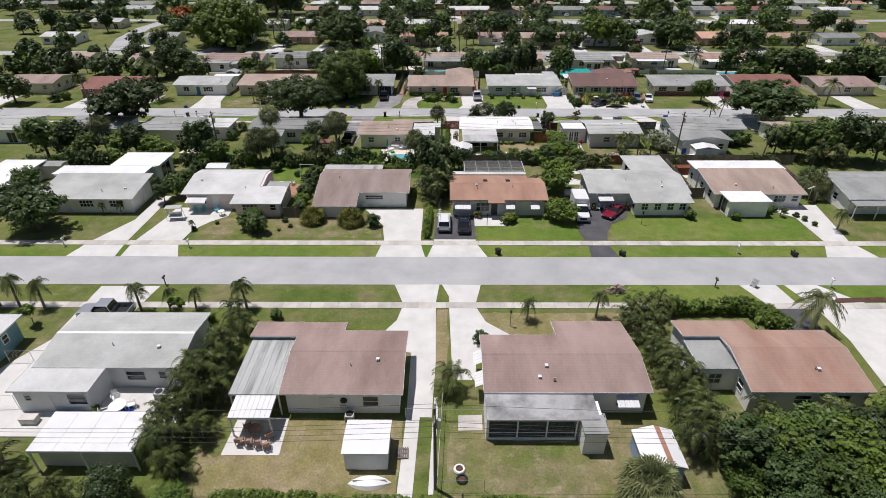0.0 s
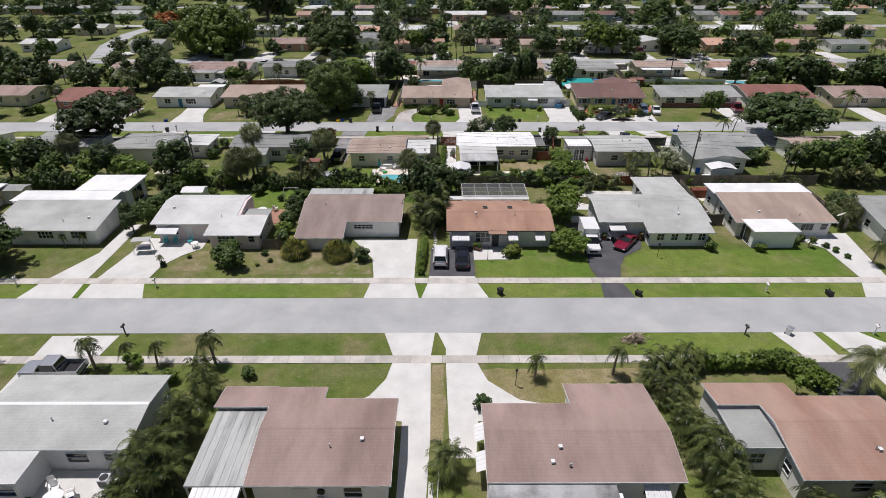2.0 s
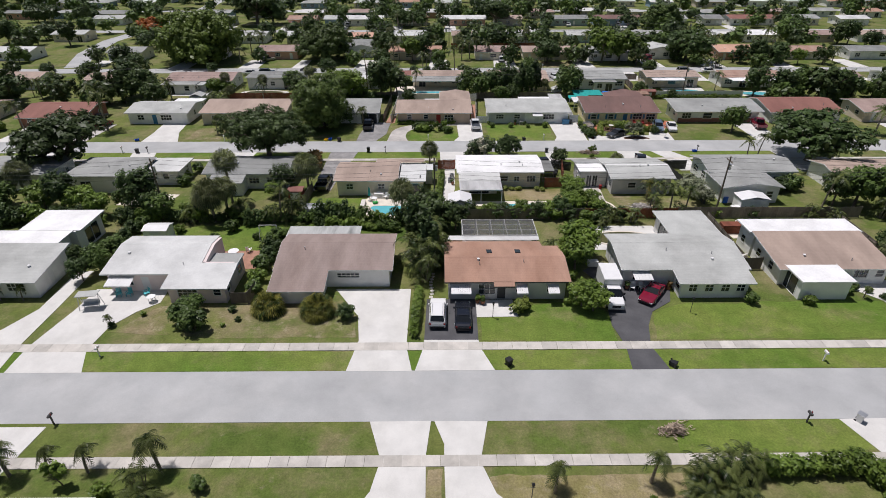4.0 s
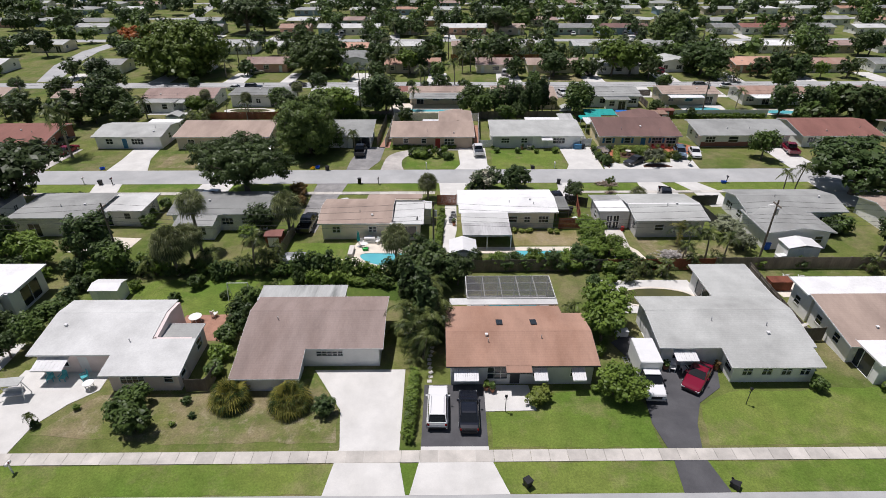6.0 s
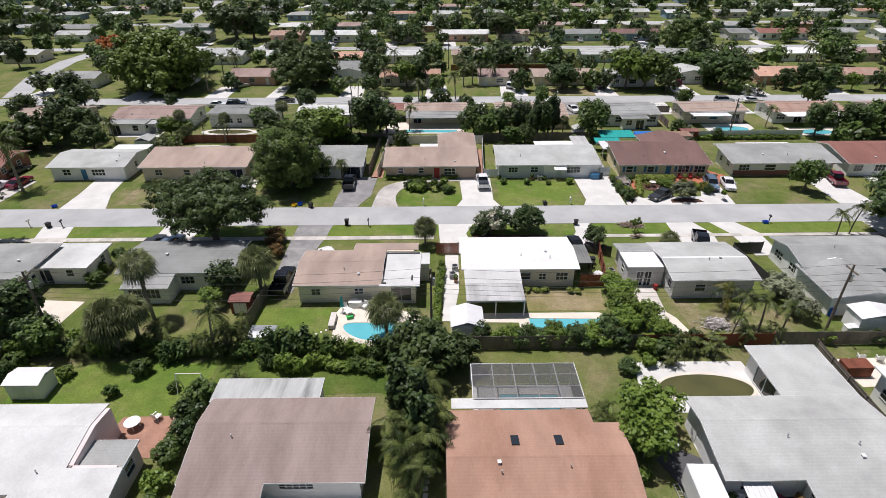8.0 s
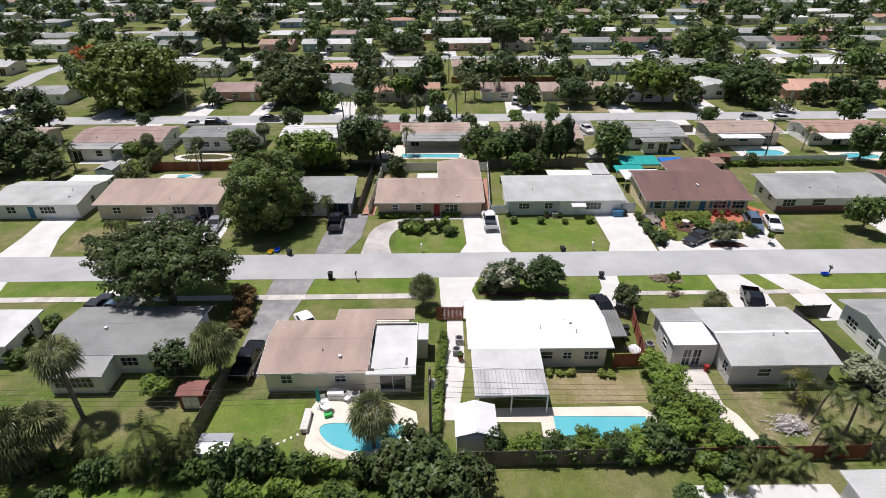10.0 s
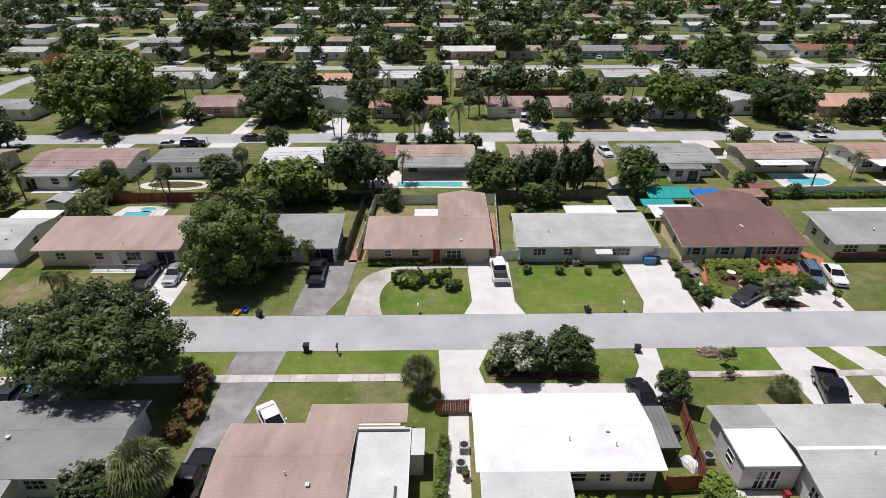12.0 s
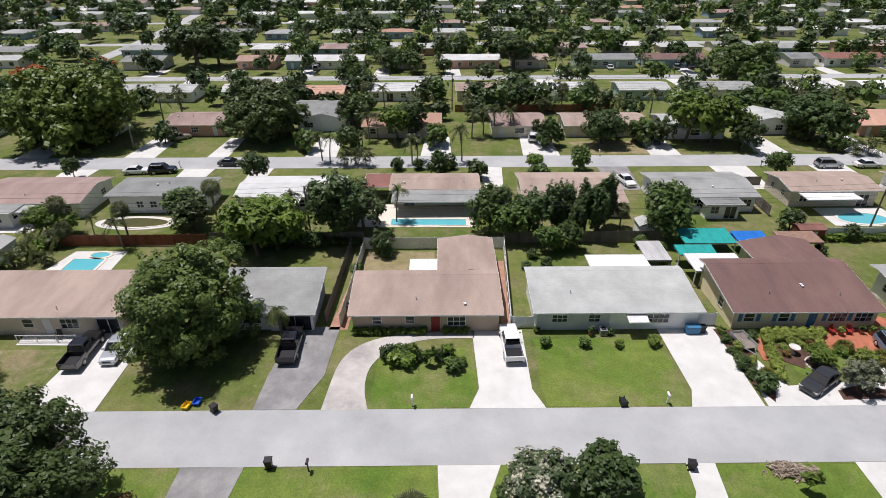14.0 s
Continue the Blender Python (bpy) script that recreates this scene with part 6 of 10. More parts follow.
stock("crape", make_tree("tree", "grey", 15, 1400, 0.15, 2.6, 1.7, low=0.35, r=0.06, label="small airy grey-green tree over mulch"))
stock("sapling", make_tree("tree", "bright", 16, 420, 0.16, 2.4, 0.8, lobes=4, limbs=3, low=0.3, r=0.04, label="thin young tree with sparse leaves"))
stock("palm", make_palm("palm", 20, 3.5, 18, 1.45, 0.4, label="slender feather palm with a pale trunk", bend=0.15, flop=1.5),
      make_palm("palm", 21, 3.2, 17, 1.4, 0.4, label="slender feather palm with a leaning trunk", bend=0.45, flop=1.5))
stock("queen", make_palm("palm", 22, 6.0, 20, 2.7, 0.5, label="tall feather palm with drooping fronds", bend=0.3, r=0.16, pairs=14),
      make_palm("palm", 23, 6.8, 18, 2.6, 0.5, label="tall feather palm with a leaning trunk", bend=0.7, r=0.15, pairs=14))
stock("date", make_palm("sabal", 24, 4.2, 30, 2.7, 0.36, flop=1.25, label="pale arching date palm with a short thick trunk", bend=0.1, r=0.2, pairs=14))
stock("coconut", make_palm("sago", 25, 3.2, 15, 2.5, 0.55, label="yellowing coconut palm with long fronds", bend=0.3, r=0.15, pairs=14))
stock("sabal", make_sabal("sabal", 30, 4.6, label="grey-green fan palm with a round head"), make_sabal("sabal", 31, 3.6, 104, 1.05, 1.1, label="grey-green fan palm with a full round head"),
      make_sabal("sabal", 32, 6.0, 78, label="tall fan palm with a bare trunk"))
stock("palmetto", make_sabal("sabal", 33, 1.6, 84, 1.15, 1.05, label="low spreading grey-green fan palm"))
stock("areca", make_clump("palm", 40, 5.2, 12, 1.35, label="tall clump of feather palms", length=1.75, fronds=7), make_clump("palm", 41, 4.6, 12, 1.3, label="dense clump of feather palms", length=1.65, fronds=7))
stock("clump", make_clump("palm", 42, 2.8, 8, 1.0, label="low clump of feather palms", length=1.6))
stock("sago", make_sabal("sago", 43, 0.6, 84, 0.95, 0.95, label="yellow-green fan palm clump on dry grass", name="palm_clump", low=-0.25))
stock("bush", make_shrub("mid", 50, 2.2, 2.2, 1.9, 900, 0.17, label="leafy green garden shrub"), make_shrub("dark", 51, 2.2, 2.2, 1.8, 900, 0.16, label="rounded dark green shrub"),
      make_shrub("bright", 52, 2.0, 2.0, 1.5, 850, 0.15, label="bright green garden shrub"))
stock("ball", make_shrub("dark", 53, 1.8, 1.8, 1.6, 1500, 0.11, label="clipped round dark green shrub"))
stock("lime", make_shrub("lime", 54, 2.2, 1.6, 1.3, 1100, 0.15, label="yellow-green variegated shrub in a bed"))
stock("copper", make_shrub("copper", 55, 2.8, 2.8, 2.2, 1500, 0.17, label="copper-leaved shrub beside a drive"))
stock("hedge", make_shrub("mid", 56, 4.0, 1.5, 1.7, 1250, 0.17, label="loose green leafy hedge", name="hedge", boxy=True), make_shrub("dark", 57, 4.0, 2.0, 2.3, 1350, 0.2, label="overgrown dark green hedge", name="hedge", boxy=True),
      make_shrub("bright", 58, 4.0, 1.6, 1.8, 1250, 0.17, label="bright green overgrown hedge", name="hedge", boxy=True))
stock("lowhedge", make_shrub("bright", 59, 3.0, 0.9, 0.8, 1500, 0.11, label="low clipped green hedge along a wall", name="hedge", boxy=True))
stock("limehedge", make_shrub("lime", 60, 3.0, 1.1, 0.9, 1600, 0.11, label="low clipped yellow-green garden hedge", name="hedge", boxy=True))
stock("vine", make_shrub("vine", 61, 5.0, 4.0, 3.4, 5600, 0.135, label="dense thicket of bright vines and leaves", name="thicket"),
      make_shrub("mid", 62, 5.0, 4.0, 3.8, 5600, 0.135, label="dense green thicket of vines", name="thicket"),
      make_shrub("dark", 63, 4.4, 4.2, 4.4, 5200, 0.135, label="tall dark green thicket of creepers", name="thicket"))
PLANT = random.Random(77)
FAR_WOOD = []


def plant(kind, x, y, s=1.0, which=None, turn=None, sz=None):
    if kind in ("tree", "bright"):          # grown trees of the older back lots
        s *= 1.3 if y > 150 else 1.22 if y > 86 else 1.0
    elif kind == "fartree":
        s *= 1.2 if y < 280 else 1.0
    opts = STOCK[kind]
    ob = opts[PLANT.randrange(len(opts)) if which is None else which]
    a = PLANT.uniform(0, 360) if turn is None else turn
    if y > 217 and kind == "fartree":
        FAR_WOOD.append((kind, x, y, s))
        return None
    c = copy_thing(ob, pose(x, y, 0, 0, 0, a))
    c.scale = (s, s, sz or s * PLANT.uniform(0.93, 1.07))
    return c


def row(kind, *spots):
    for x, y, *s in spots:
        plant(kind, x, y, s[0] if s else PLANT.uniform(0.9, 1.1))


def hedge(kind, x0, y0, x1, y1, which=None, step=3.2, s=1.0):
    n = max(1, round(math.hypot(x1 - x0, y1 - y0) / step / s))
    for i in range(n):
        t = (i + 0.5) / n
        if kind == "hedge" and y0 > 86 and abs(y1 - y0) < 3:
            wide = PLANT.uniform(0.75, 1.25)
            plant(kind, x0 + (x1 - x0) * t, y0 + (y1 - y0) * t + PLANT.uniform(-0.5, 0.5), s * wide, PLANT.choice((0, 1, 2, which)), PLANT.uniform(-25, 25), s * wide * PLANT.uniform(0.7, 1.35))
            continue
        plant(kind, x0 + (x1 - x0) * t, y0 + (y1 - y0) * t, s * PLANT.uniform(0.92, 1.1), which, math.degrees(math.atan2(y1 - y0, x1 - x0)) + PLANT.choice((0, 180)))


# -- around the nearest row --
row("palm", (-45.3, 48.2, 1.1), (-48.3, 48.4), (-50.8, 48.6), (-34.3, 48.2, 1.05), (-31.1, 48.4, 0.75), (-28.2, 48.6, 0.8), (-22.6, 49.0, 1.05), (8.9, 47.3, 0.85), (16.6, 48.3, 0.9))
row("sapling", (-44.8, 45.5), (-29.5, 47.4), (33.0, 46.0))
row("areca", (-22.2, 29.0, 0.9), (-22.4, 31.2, 0.95), (-21.6, 33.4, 1.0), (-21.9, 35.6, 1.1), (-22.0, 37.6, 0.85), (-21.6, 39.6, 0.95), (-22.2, 41.6, 0.8), (-20.8, 27.2, 0.8), (-20.2, 31.0, 0.75), (-20.0, 35.0, 0.8), (-23.0, 33.2, 0.7),
    (20.8, 42.0, 0.85), (21.0, 39.6, 1.0), (21.3, 37.4, 1.0), (21.7, 35.0, 0.9), (21.2, 32.6, 1.0), (20.8, 30.4, 0.9), (22.8, 33.4, 0.8), (20.2, 44.4, 0.75), (22.9, 36.6, 0.75))
row("clump", (20.2, 48.3), (21.6, 48.6, 1.1), (23.4, 48.9, 1.1), (24.9, 49.2), (19.2, 46.2, 0.9), (22.2, 46.2), (0.7, 36.7, 1.15), (-21.5, 44.6, 1.1), (-22.8, 46.6), (-34.8, 27.0, 1.2))
hedge("hedge", 25.6, 49.4, 33.6, 49.6, 2, s=0.85, step=2.6)
hedge("hedge", 33.6, 49.6, 35.6, 46.6, 2, s=0.95, step=2.2)
row("bright", (33.4, 50.0, 0.3), (35.0, 48.6, 0.32))
row("bush", (-18.7, 47.3, 0.6), (16.3, 46.6, 0.4), (-26.0, 46.5, 0.8), (-24.8, 34.2, 0.6))
plant("date", 38.9, 46.2, 1.1)
plant("ball", 3.75, 43.8, 0.85)
row("areca", (-33.5, 24.6, 0.7), (-30.6, 24.2, 0.75), (-28.0, 24.0, 0.7), (24.2, 39.0, 0.55))
row("vine", (-24.5, 24.6, 0.8), (-19.6, 24.2, 0.6), (24.5, 30.5, 0.75), (28.0, 31.5, 0.7), (32.5, 31.8, 0.75), (36.5, 32.4, 0.7), (41.0, 32.8, 0.7), (23.5, 27.0, 0.75), (27.5, 27.5, 0.8), (31.5, 27.8, 0.75), (36.0, 28.4, 0.8), (40.5, 28.6, 0.8),
    (44.5, 29.6, 0.8), (25.5, 24.4, 0.85), (30.0, 24.2, 0.85), (34.5, 24.4, 0.85), (39.5, 24.8, 0.85))
for kind, x, y, size, which in (("tree", 23.6, 29.2, 0.72, 1), ("bright", 26.6, 29.8, 0.66, 0), ("tree", 29.4, 30.6, 0.7, 0), ("bright", 32.0, 29.4, 0.74, 0), ("tree", 34.6, 31.0, 0.66, 2), ("bright", 37.4, 31.2, 0.72, 0),
                                ("tree", 40.2, 31.6, 0.76, 1), ("bright", 43.4, 31.8, 0.7, 0), ("tree", 25.2, 26.2, 0.6, 1), ("tree", 28.8, 26.6, 0.62, 0), ("bright", 33.4, 26.6, 0.6, 0), ("tree", 38.4, 27.0, 0.66, 1),
                                ("clump", 27.6, 33.2, 1.2, 0), ("clump", 33.2, 33.6, 1.1, 0), ("clump", 38.6, 33.8, 1.2, 0)):
    plant(kind, x, y, size, which)
hedge("hedge", -17.0, 25.0, -9.5, 25.0, 2, s=0.62)
hedge("hedge", -8.8, 24.6, -1.2, 24.8, 2, s=0.7)
hedge("hedge", 3.0, 25.2, 8.0, 25.2, 2, s=0.5)
plant("palmetto", 15.6, 25.9, 1.3)

# -- around the second row --
plant("oak", -58.4, 66.8, 0.78, 1)
for x, y, s in ((-28.8, 67.9, 1.2), (-27.0, 66.6, 1.35), (-28.4, 69.4, 1.15)):
    plant("bush", x, y, s, 0)
plant("lime", 8.7, 70.6, 1.15)
row("bush", (-24.0, 69.9, 0.4), (-24.2, 67.2, 0.3), (-22.8, 68.2, 0.3), (-33.8, 69.0, 0.35), (14.2, 71.9, 0.5), (35.6, 72.4, 0.7), (-36.3, 67.0, 0.35))
row("sago", (-19.9, 70.0, 1.2), (-14.2, 69.6, 1.25))
row("ball", (-10.9, 68.9, 1.1))
row("palm", (-36.4, 67.2, 0.45), (-51.9, 71.6, 0.5), (-49.2, 71.6, 0.55), (49.4, 73.6, 0.5))
hedge("hedge", -3.1, 65.8, -3.0, 73.8, 2, s=0.62, step=2.6)
row("column", (-3.4, 81.4, 0.95), (-2.2, 79.6, 0.8))
row("areca", (-2.6, 78.2, 1.25), (-1.7, 80.6, 1.3), (-2.4, 76.4, 1.05), (-2.8, 83.4, 1.25), (-3.4, 79.8, 1.3), (-1.8, 82.2, 1.15))
row("bright", (16.6, 79.4, 0.72), (17.4, 81.8, 0.8), (15.9, 71.6, 0.55), (17.0, 70.6, 0.5))
row("clump", (25.2, 92.4, 0.8), (27.6, 92.2, 0.9), (22.8, 90.6, 0.7))
row("clump", (14.2, 83.2, 0.8), (13.6, 81.8, 0.7))
row("bush", (17.8, 84.0, 0.9), (15.8, 77.0, 0.7), (-22.6, 73.6, 0.9), (-22.9, 76.0, 1.1), (-23.2, 78.6, 1.1), (-22.9, 80.8, 1.0), (-23.4, 83.0, 1.2), (-22.8, 85.2, 1.2))
row("tree", (-43.6, 78.0, 0.55), (-42.8, 80.4, 0.6), (-44.6, 75.8, 0.45), (-47.8, 80.0, 0.4))
row("bush", (42.2, 72.2, 0.7), (48.2, 74.6, 0.5), (50.6, 74.6, 0.45), (51.6, 73.4, 0.4), (52.2, 72.2, 0.4), (52.8, 70.6, 0.35), (49.2, 75.2, 0.45))
row("palm", (55.4, 69.5, 0.95))
row("palmetto", (58.0, 80.5, 1.3))
row("tree", (58.4, 82.6, 0.7), (-66.0, 76.5, 0.8), (-64.5, 72.0, 0.7))

# -- the planted strip behind the second row --
hedge("hedge", -48.0, 91.5, -23.0, 91.8, 1, s=1.0)
hedge("hedge", -22.0, 91.4, -8.0, 91.6, 2, s=1.0)
hedge("hedge", -19.0, 89.4, -7.0, 89.8, 2, s=0.7)
hedge("hedge", -8.0, 91.6, 0.0, 92.0, 1, s=1.1)
hedge("hedge", -76.0, 90.0, -50.0, 91.0, 1, s=1.15)
row("bright", (6.6, 93.9, 0.30), (11.4, 94.0, 0.32), (15.2, 94.0, 0.34))
row("tree", (3.6, 94.0, 0.28), (9.0, 94.1, 0.29), (13.6, 93.8, 0.3), (17.0, 94.4, 0.36))
row("bush", (4.8, 93.7, 0.9), (7.8, 93.6, 1.0), (10.2, 93.7, 1.0), (12.6, 93.6, 0.9), (14.6, 93.4, 1.0), (16.2, 93.2, 1.1), (18.2, 93.6, 1.2), (20.6, 92.8, 1.1), (22.4, 92.0, 1.0))
row("bright", (19.4, 95.6, 0.42), (19.8, 98.4, 0.45), (20.4, 101.0, 0.42), (22.0, 97.4, 0.42), (19.8, 103.6, 0.36), (22.8, 94.6, 0.36))
row("bright", (-62.0, 95.4, 0.62), (-55.4, 94.6, 0.6), (-52.0, 93.2, 0.5), (-27.6, 100.2, 0.36))
row("tree", (-58.6, 95.0, 0.66), (-66.6, 93.6, 0.62), (-70.4, 95.6, 0.85), (-75.0, 94.0, 0.95), (-45.9, 94.6, 0.8), (-41.7, 91.6, 0.55), (-43.4, 92.6, 0.5), (-49.7, 95.6, 0.4), (-26.4, 102.0, 0.55), (-47.0, 97.4, 0.45),
    (-1.6, 88.6, 0.75), (-3.4, 90.8, 0.7), (1.4, 89.8, 0.5))
plant("sabal", -33.7, 97.8, 1.2, 2)
plant("sabal", -34.2, 91.6, 1.3, 1)
plant("sabal", -32.4, 92.6, 1.15, 0)
plant("sabal", -35.8, 92.8, 1.0, 1)
plant("sabal", -65.6, 97.0, 1.2, 0)
plant("sabal", -22.9, 103.2, 1.2, 1)
plant("sabal", -6.6, 94.6, 1.1, 1)
row("areca", (-23.4, 92.6, 0.9), (-21.8, 93.0, 0.85), (-25.4, 91.8, 0.7))
row("clump", (-37.4, 91.4, 1.1), (-30.2, 93.0, 1.1))
row("bush", (-44.2, 83.4, 0.9), (-44.4, 85.6, 1.0), (-44.6, 88.0, 1.0), (-43.8, 89.6, 0.9))
plant("oak", -67.4, 110.8, 1.35, 0, sz=1.25)
row("queen", (-24.3, 91.8, 0.8), (32.4, 97.6, 0.62), (34.4, 96.2, 0.7), (36.4, 95.4, 0.62), (30.6, 94.6, 0.5), (57.2, 96.0, 0.85))
row("crape", (39.6, 102.0, 1.25), (40.2, 98.6, 1.0))
row("areca", (31.6, 93.8, 0.6), (35.2, 94.4, 0.6), (67.0, 94.6, 1.05), (69.2, 94.0, 1.1), (65.2, 94.2, 0.9))
row("tree", (63.4, 97.8, 0.85), (60.6, 98.6, 0.6), (68.0, 97.4, 0.9), (72.4, 96.2, 1.0), (77.0, 95.0, 0.9))
row("bush", (55.0, 103.6, 1.3), (57.0, 104.2, 1.4), (53.6, 104.0, 1.0))
row("bush", (24.0, 94.2), (26.2, 94.0), (22.0, 93.8), (40.5, 94.4), (46.0, 94.5, 0.8), (20.4, 90.6, 0.8), (18.2, 89.6, 0.9), (-38.0, 88.4, 0.8), (-32.0, 85.8, 0.6), (-30.6, 88.8, 0.9), (-26.4, 86.6, 0.5))
plant("coconut", 32.2, 100.4, 0.95)
row("clump", (54.4, 93.6), (57.0, 92.0), (24.2, 92.6, 0.8), (-20.4, 87.6, 0.7))
hedge("hedge", -1.4, 96.0, -0.8, 109.0, 2, s=0.6, step=2.8)
row("lime", (9.7, 103.6, 0.5), (10.8, 103.6, 0.45), (11.9, 103.6, 0.5), (15.0, 103.5, 0.5), (15.9, 103.4, 0.5))

# -- along the second street --
plant("streetoak", -32.7, 114.8, 1.0, 0, 0, 1.0).scale.y = 0.85
row("copper", (-24.2, 114.2, 0.9), (-23.6, 112.0, 0.8), (-24.6, 116.0, 1.0), (-24.0, 109.6, 0.7))
plant("sabal", -3.2, 114.8, 0.92, 1)
plant("bloom", 6.2, 118.6, 1.15, sz=0.86)
plant("magnolia", 11.7, 118.8, 1.15, sz=0.88)
row("bush", (3.9, 118.4, 0.7))
row("tree", (20.4, 114.6, 0.42))
plant("palmetto", 31.0, 115.0, 0.75)
row("sapling", (27.4, 119.2, 0.9), (27.0, 117.4, 0.5))
row("bush", (-44.2, 110.6, 0.9), (-45.0, 107.6, 1.0), (-44.4, 104.8, 0.9))
row("queen", (56.0, 117.8, 0.62), (58.4, 118.6, 0.68))
plant("oak", 67.4, 117.6, 1.4, 1, sz=1.12)
plant("domed", -27.6, 136.0, 1.0, 0, 20, 1.0)
plant("palm", -18.6, 137.2, 1.15, 0)
plant("queen", -73.0, 133.0, 1.4, 0)
row("queen", (-90.0, 131.6, 0.95), (-70.4, 158.0, 0.8))
row("bush", (-96.4, 133.0, 1.3), (-97.6, 131.0, 1.2))
row("clump", (-46.4, 131.0, 1.1))
row("palm", (-46.8, 131.4, 0.95), (-48.6, 131.2, 0.8))
row("bush", (-6.7, 134.4, 0.9), (-5.8, 133.5, 1.1), (-4.7, 133.3, 1.0), (-5.4, 134.3, 0.9), (-3.6, 134.3, 0.6), (-1.4, 134.2, 0.7), (-0.2, 132.7, 0.8), (0.5, 133.4, 0.6), (-0.7, 134.9, 0.6))
row("sapling", (-2.6, 133.4, 0.9), (-0.8, 134.0, 0.9), (-4.4, 134.0, 0.8))
hedge("lowhedge", -11.0, 138.4, -3.2, 138.5, s=0.95)
hedge("lowhedge", -1.4, 138.6, 1.6, 138.6, s=0.9)
row("bush", (9.6, 136.6, 0.55), (13.7, 136.5, 0.55), (17.4, 136.5, 0.55), (21.2, 136.7, 0.75), (9.0, 138.9, 0.4), (17.0, 138.6, 0.4))
row("bush", (29.2, 139.0, 0.55), (29.0, 137.4, 0.5), (28.8, 135.6, 0.45), (28.9, 133.4, 0.7), (29.3, 132.0, 0.6), (29.0, 134.4, 0.5))
plant("ball", 29.6, 130.4, 1.15)
hedge("limehedge", 33.8, 138.5, 39.6, 138.6, s=1.0, step=2.2)
hedge("limehedge", 34.2, 137.8, 39.2, 137.9, s=0.9, step=2.2)
hedge("limehedge", 33.4, 137.4, 31.9, 131.6, s=0.95, step=2.2)
row("lime", (41.7, 134.8, 0.9), (42.6, 134.6, 0.7), (38.8, 137.0, 0.5), (36.6, 136.6, 0.5), (35.8, 137.0, 0.45), (34.6, 136.4, 0.4), (30.2, 134.0, 0.6), (29.9, 136.4, 0.6))
row("copper", (37.6, 136.9, 0.3), (34.3, 135.2, 0.3), (45.6, 139.2, 0.35))
row("sago", (40.9, 136.3, 0.6), (30.6, 131.8, 0.6), (43.6, 134.4, 0.7))
plant("bright", 36.9, 133.9, 0.38, sz=0.34)
plant("crape", 38.6, 130.6, 1.1)
row("bush", (40.8, 132.4, 0.75), (43.6, 132.8, 0.8), (40.2, 135.4, 0.6), (34.6, 135.8, 0.4), (31.8, 137.6, 0.6))
row("tree", (60.2, 133.6, 0.68))
row("sapling", (45.0, 130.2, 0.8))

# -- behind the fourth row --
row("bush", (-10.4, 156.0, 0.9), (-9.0, 155.0, 0.8), (-12.6, 150.6, 0.8), (-4.0, 158.2, 0.7))
row("tree", (-9.8, 155.8, 0.42))
hedge("hedge", -34.0, 157.4, -13.0, 158.6, 1, s=0.9)
row("bright", (-27.0, 155.4, 1.05), (-24.6, 157.6, 0.95))
row("tree", (-17.2, 159.6, 1.0), (-13.4, 162.8, 0.85), (-15.2, 165.0, 0.8), (5.4, 163.0, 0.8), (8.4, 159.4, 0.7), (10.8, 161.0, 0.75), (13.0, 156.4, 0.5), (15.8, 157.4, 0.5), (30.2, 161.6, 0.95), (32.0, 164.2, 0.75), (49.4, 163.0, 0.42), (56.8, 160.6, 0.3), (-40.8, 164.8, 0.7), (-38.6, 162.4, 0.7))
row("pine", (14.6, 162.2, 0.95), (16.6, 164.4, 0.85))
row("column", (19.0, 161.8, 0.9), (21.2, 162.6, 0.95), (20.2, 160.4, 0.8), (22.6, 164.4, 0.8), (17.6, 160.2, 0.7))
row("sabal", (-36.6, 166.0, 0.9), (-47.0, 159.6, 0.8), (-57.0, 161.0, 0.8), (-55.0, 158.0, 0.7), (24.8, 164.0, 0.7))
row("queen", (-24.4, 165.4, 0.7), (-8.8, 165.6, 0.75), (-21.0, 168.0, 0.6), (71.0, 168.5, 0.7), (8.0, 168.0, 0.65))
row("bright", (-56.4, 160.4, 0.5), (-59.4, 160.8, 0.62))
row("clump", (-58.4, 151.6, 1.0), (-57.2, 153.6, 1.1), (-60.0, 158.0, 1.0), (-56.0, 157.4, 1.1), (-54.6, 152.6, 0.8))
row("queen", (-46.6, 157.2, 0.7), (-52.6, 160.6, 0.45))
row("bush", (-58.0, 157.0, 1.0), (-57.4, 155.2, 1.0), (-59.8, 151.0, 0.9), (9.4, 152.2, 0.6), (10.6, 155.0, 0.7), (12.2, 152.8, 0.7), (27.8, 153.4, 0.7), (28.2, 156.4, 0.8), (26.0, 158.0, 0.9), (47.4, 157.4, 0.8), (50.0, 156.6, 0.8))
hedge("lowhedge", 52.0, 160.2, 74.0, 160.8, s=1.25, step=2.4)
row("tree", (-77.0, 158.0, 0.9), (-82.0, 161.0, 0.9), (-72.0, 153.0, 0.7), (78.0, 162.0, 0.8), (84.0, 160.0, 0.8), (90.0, 162.0, 0.9), (96.0, 158.0, 0.9))

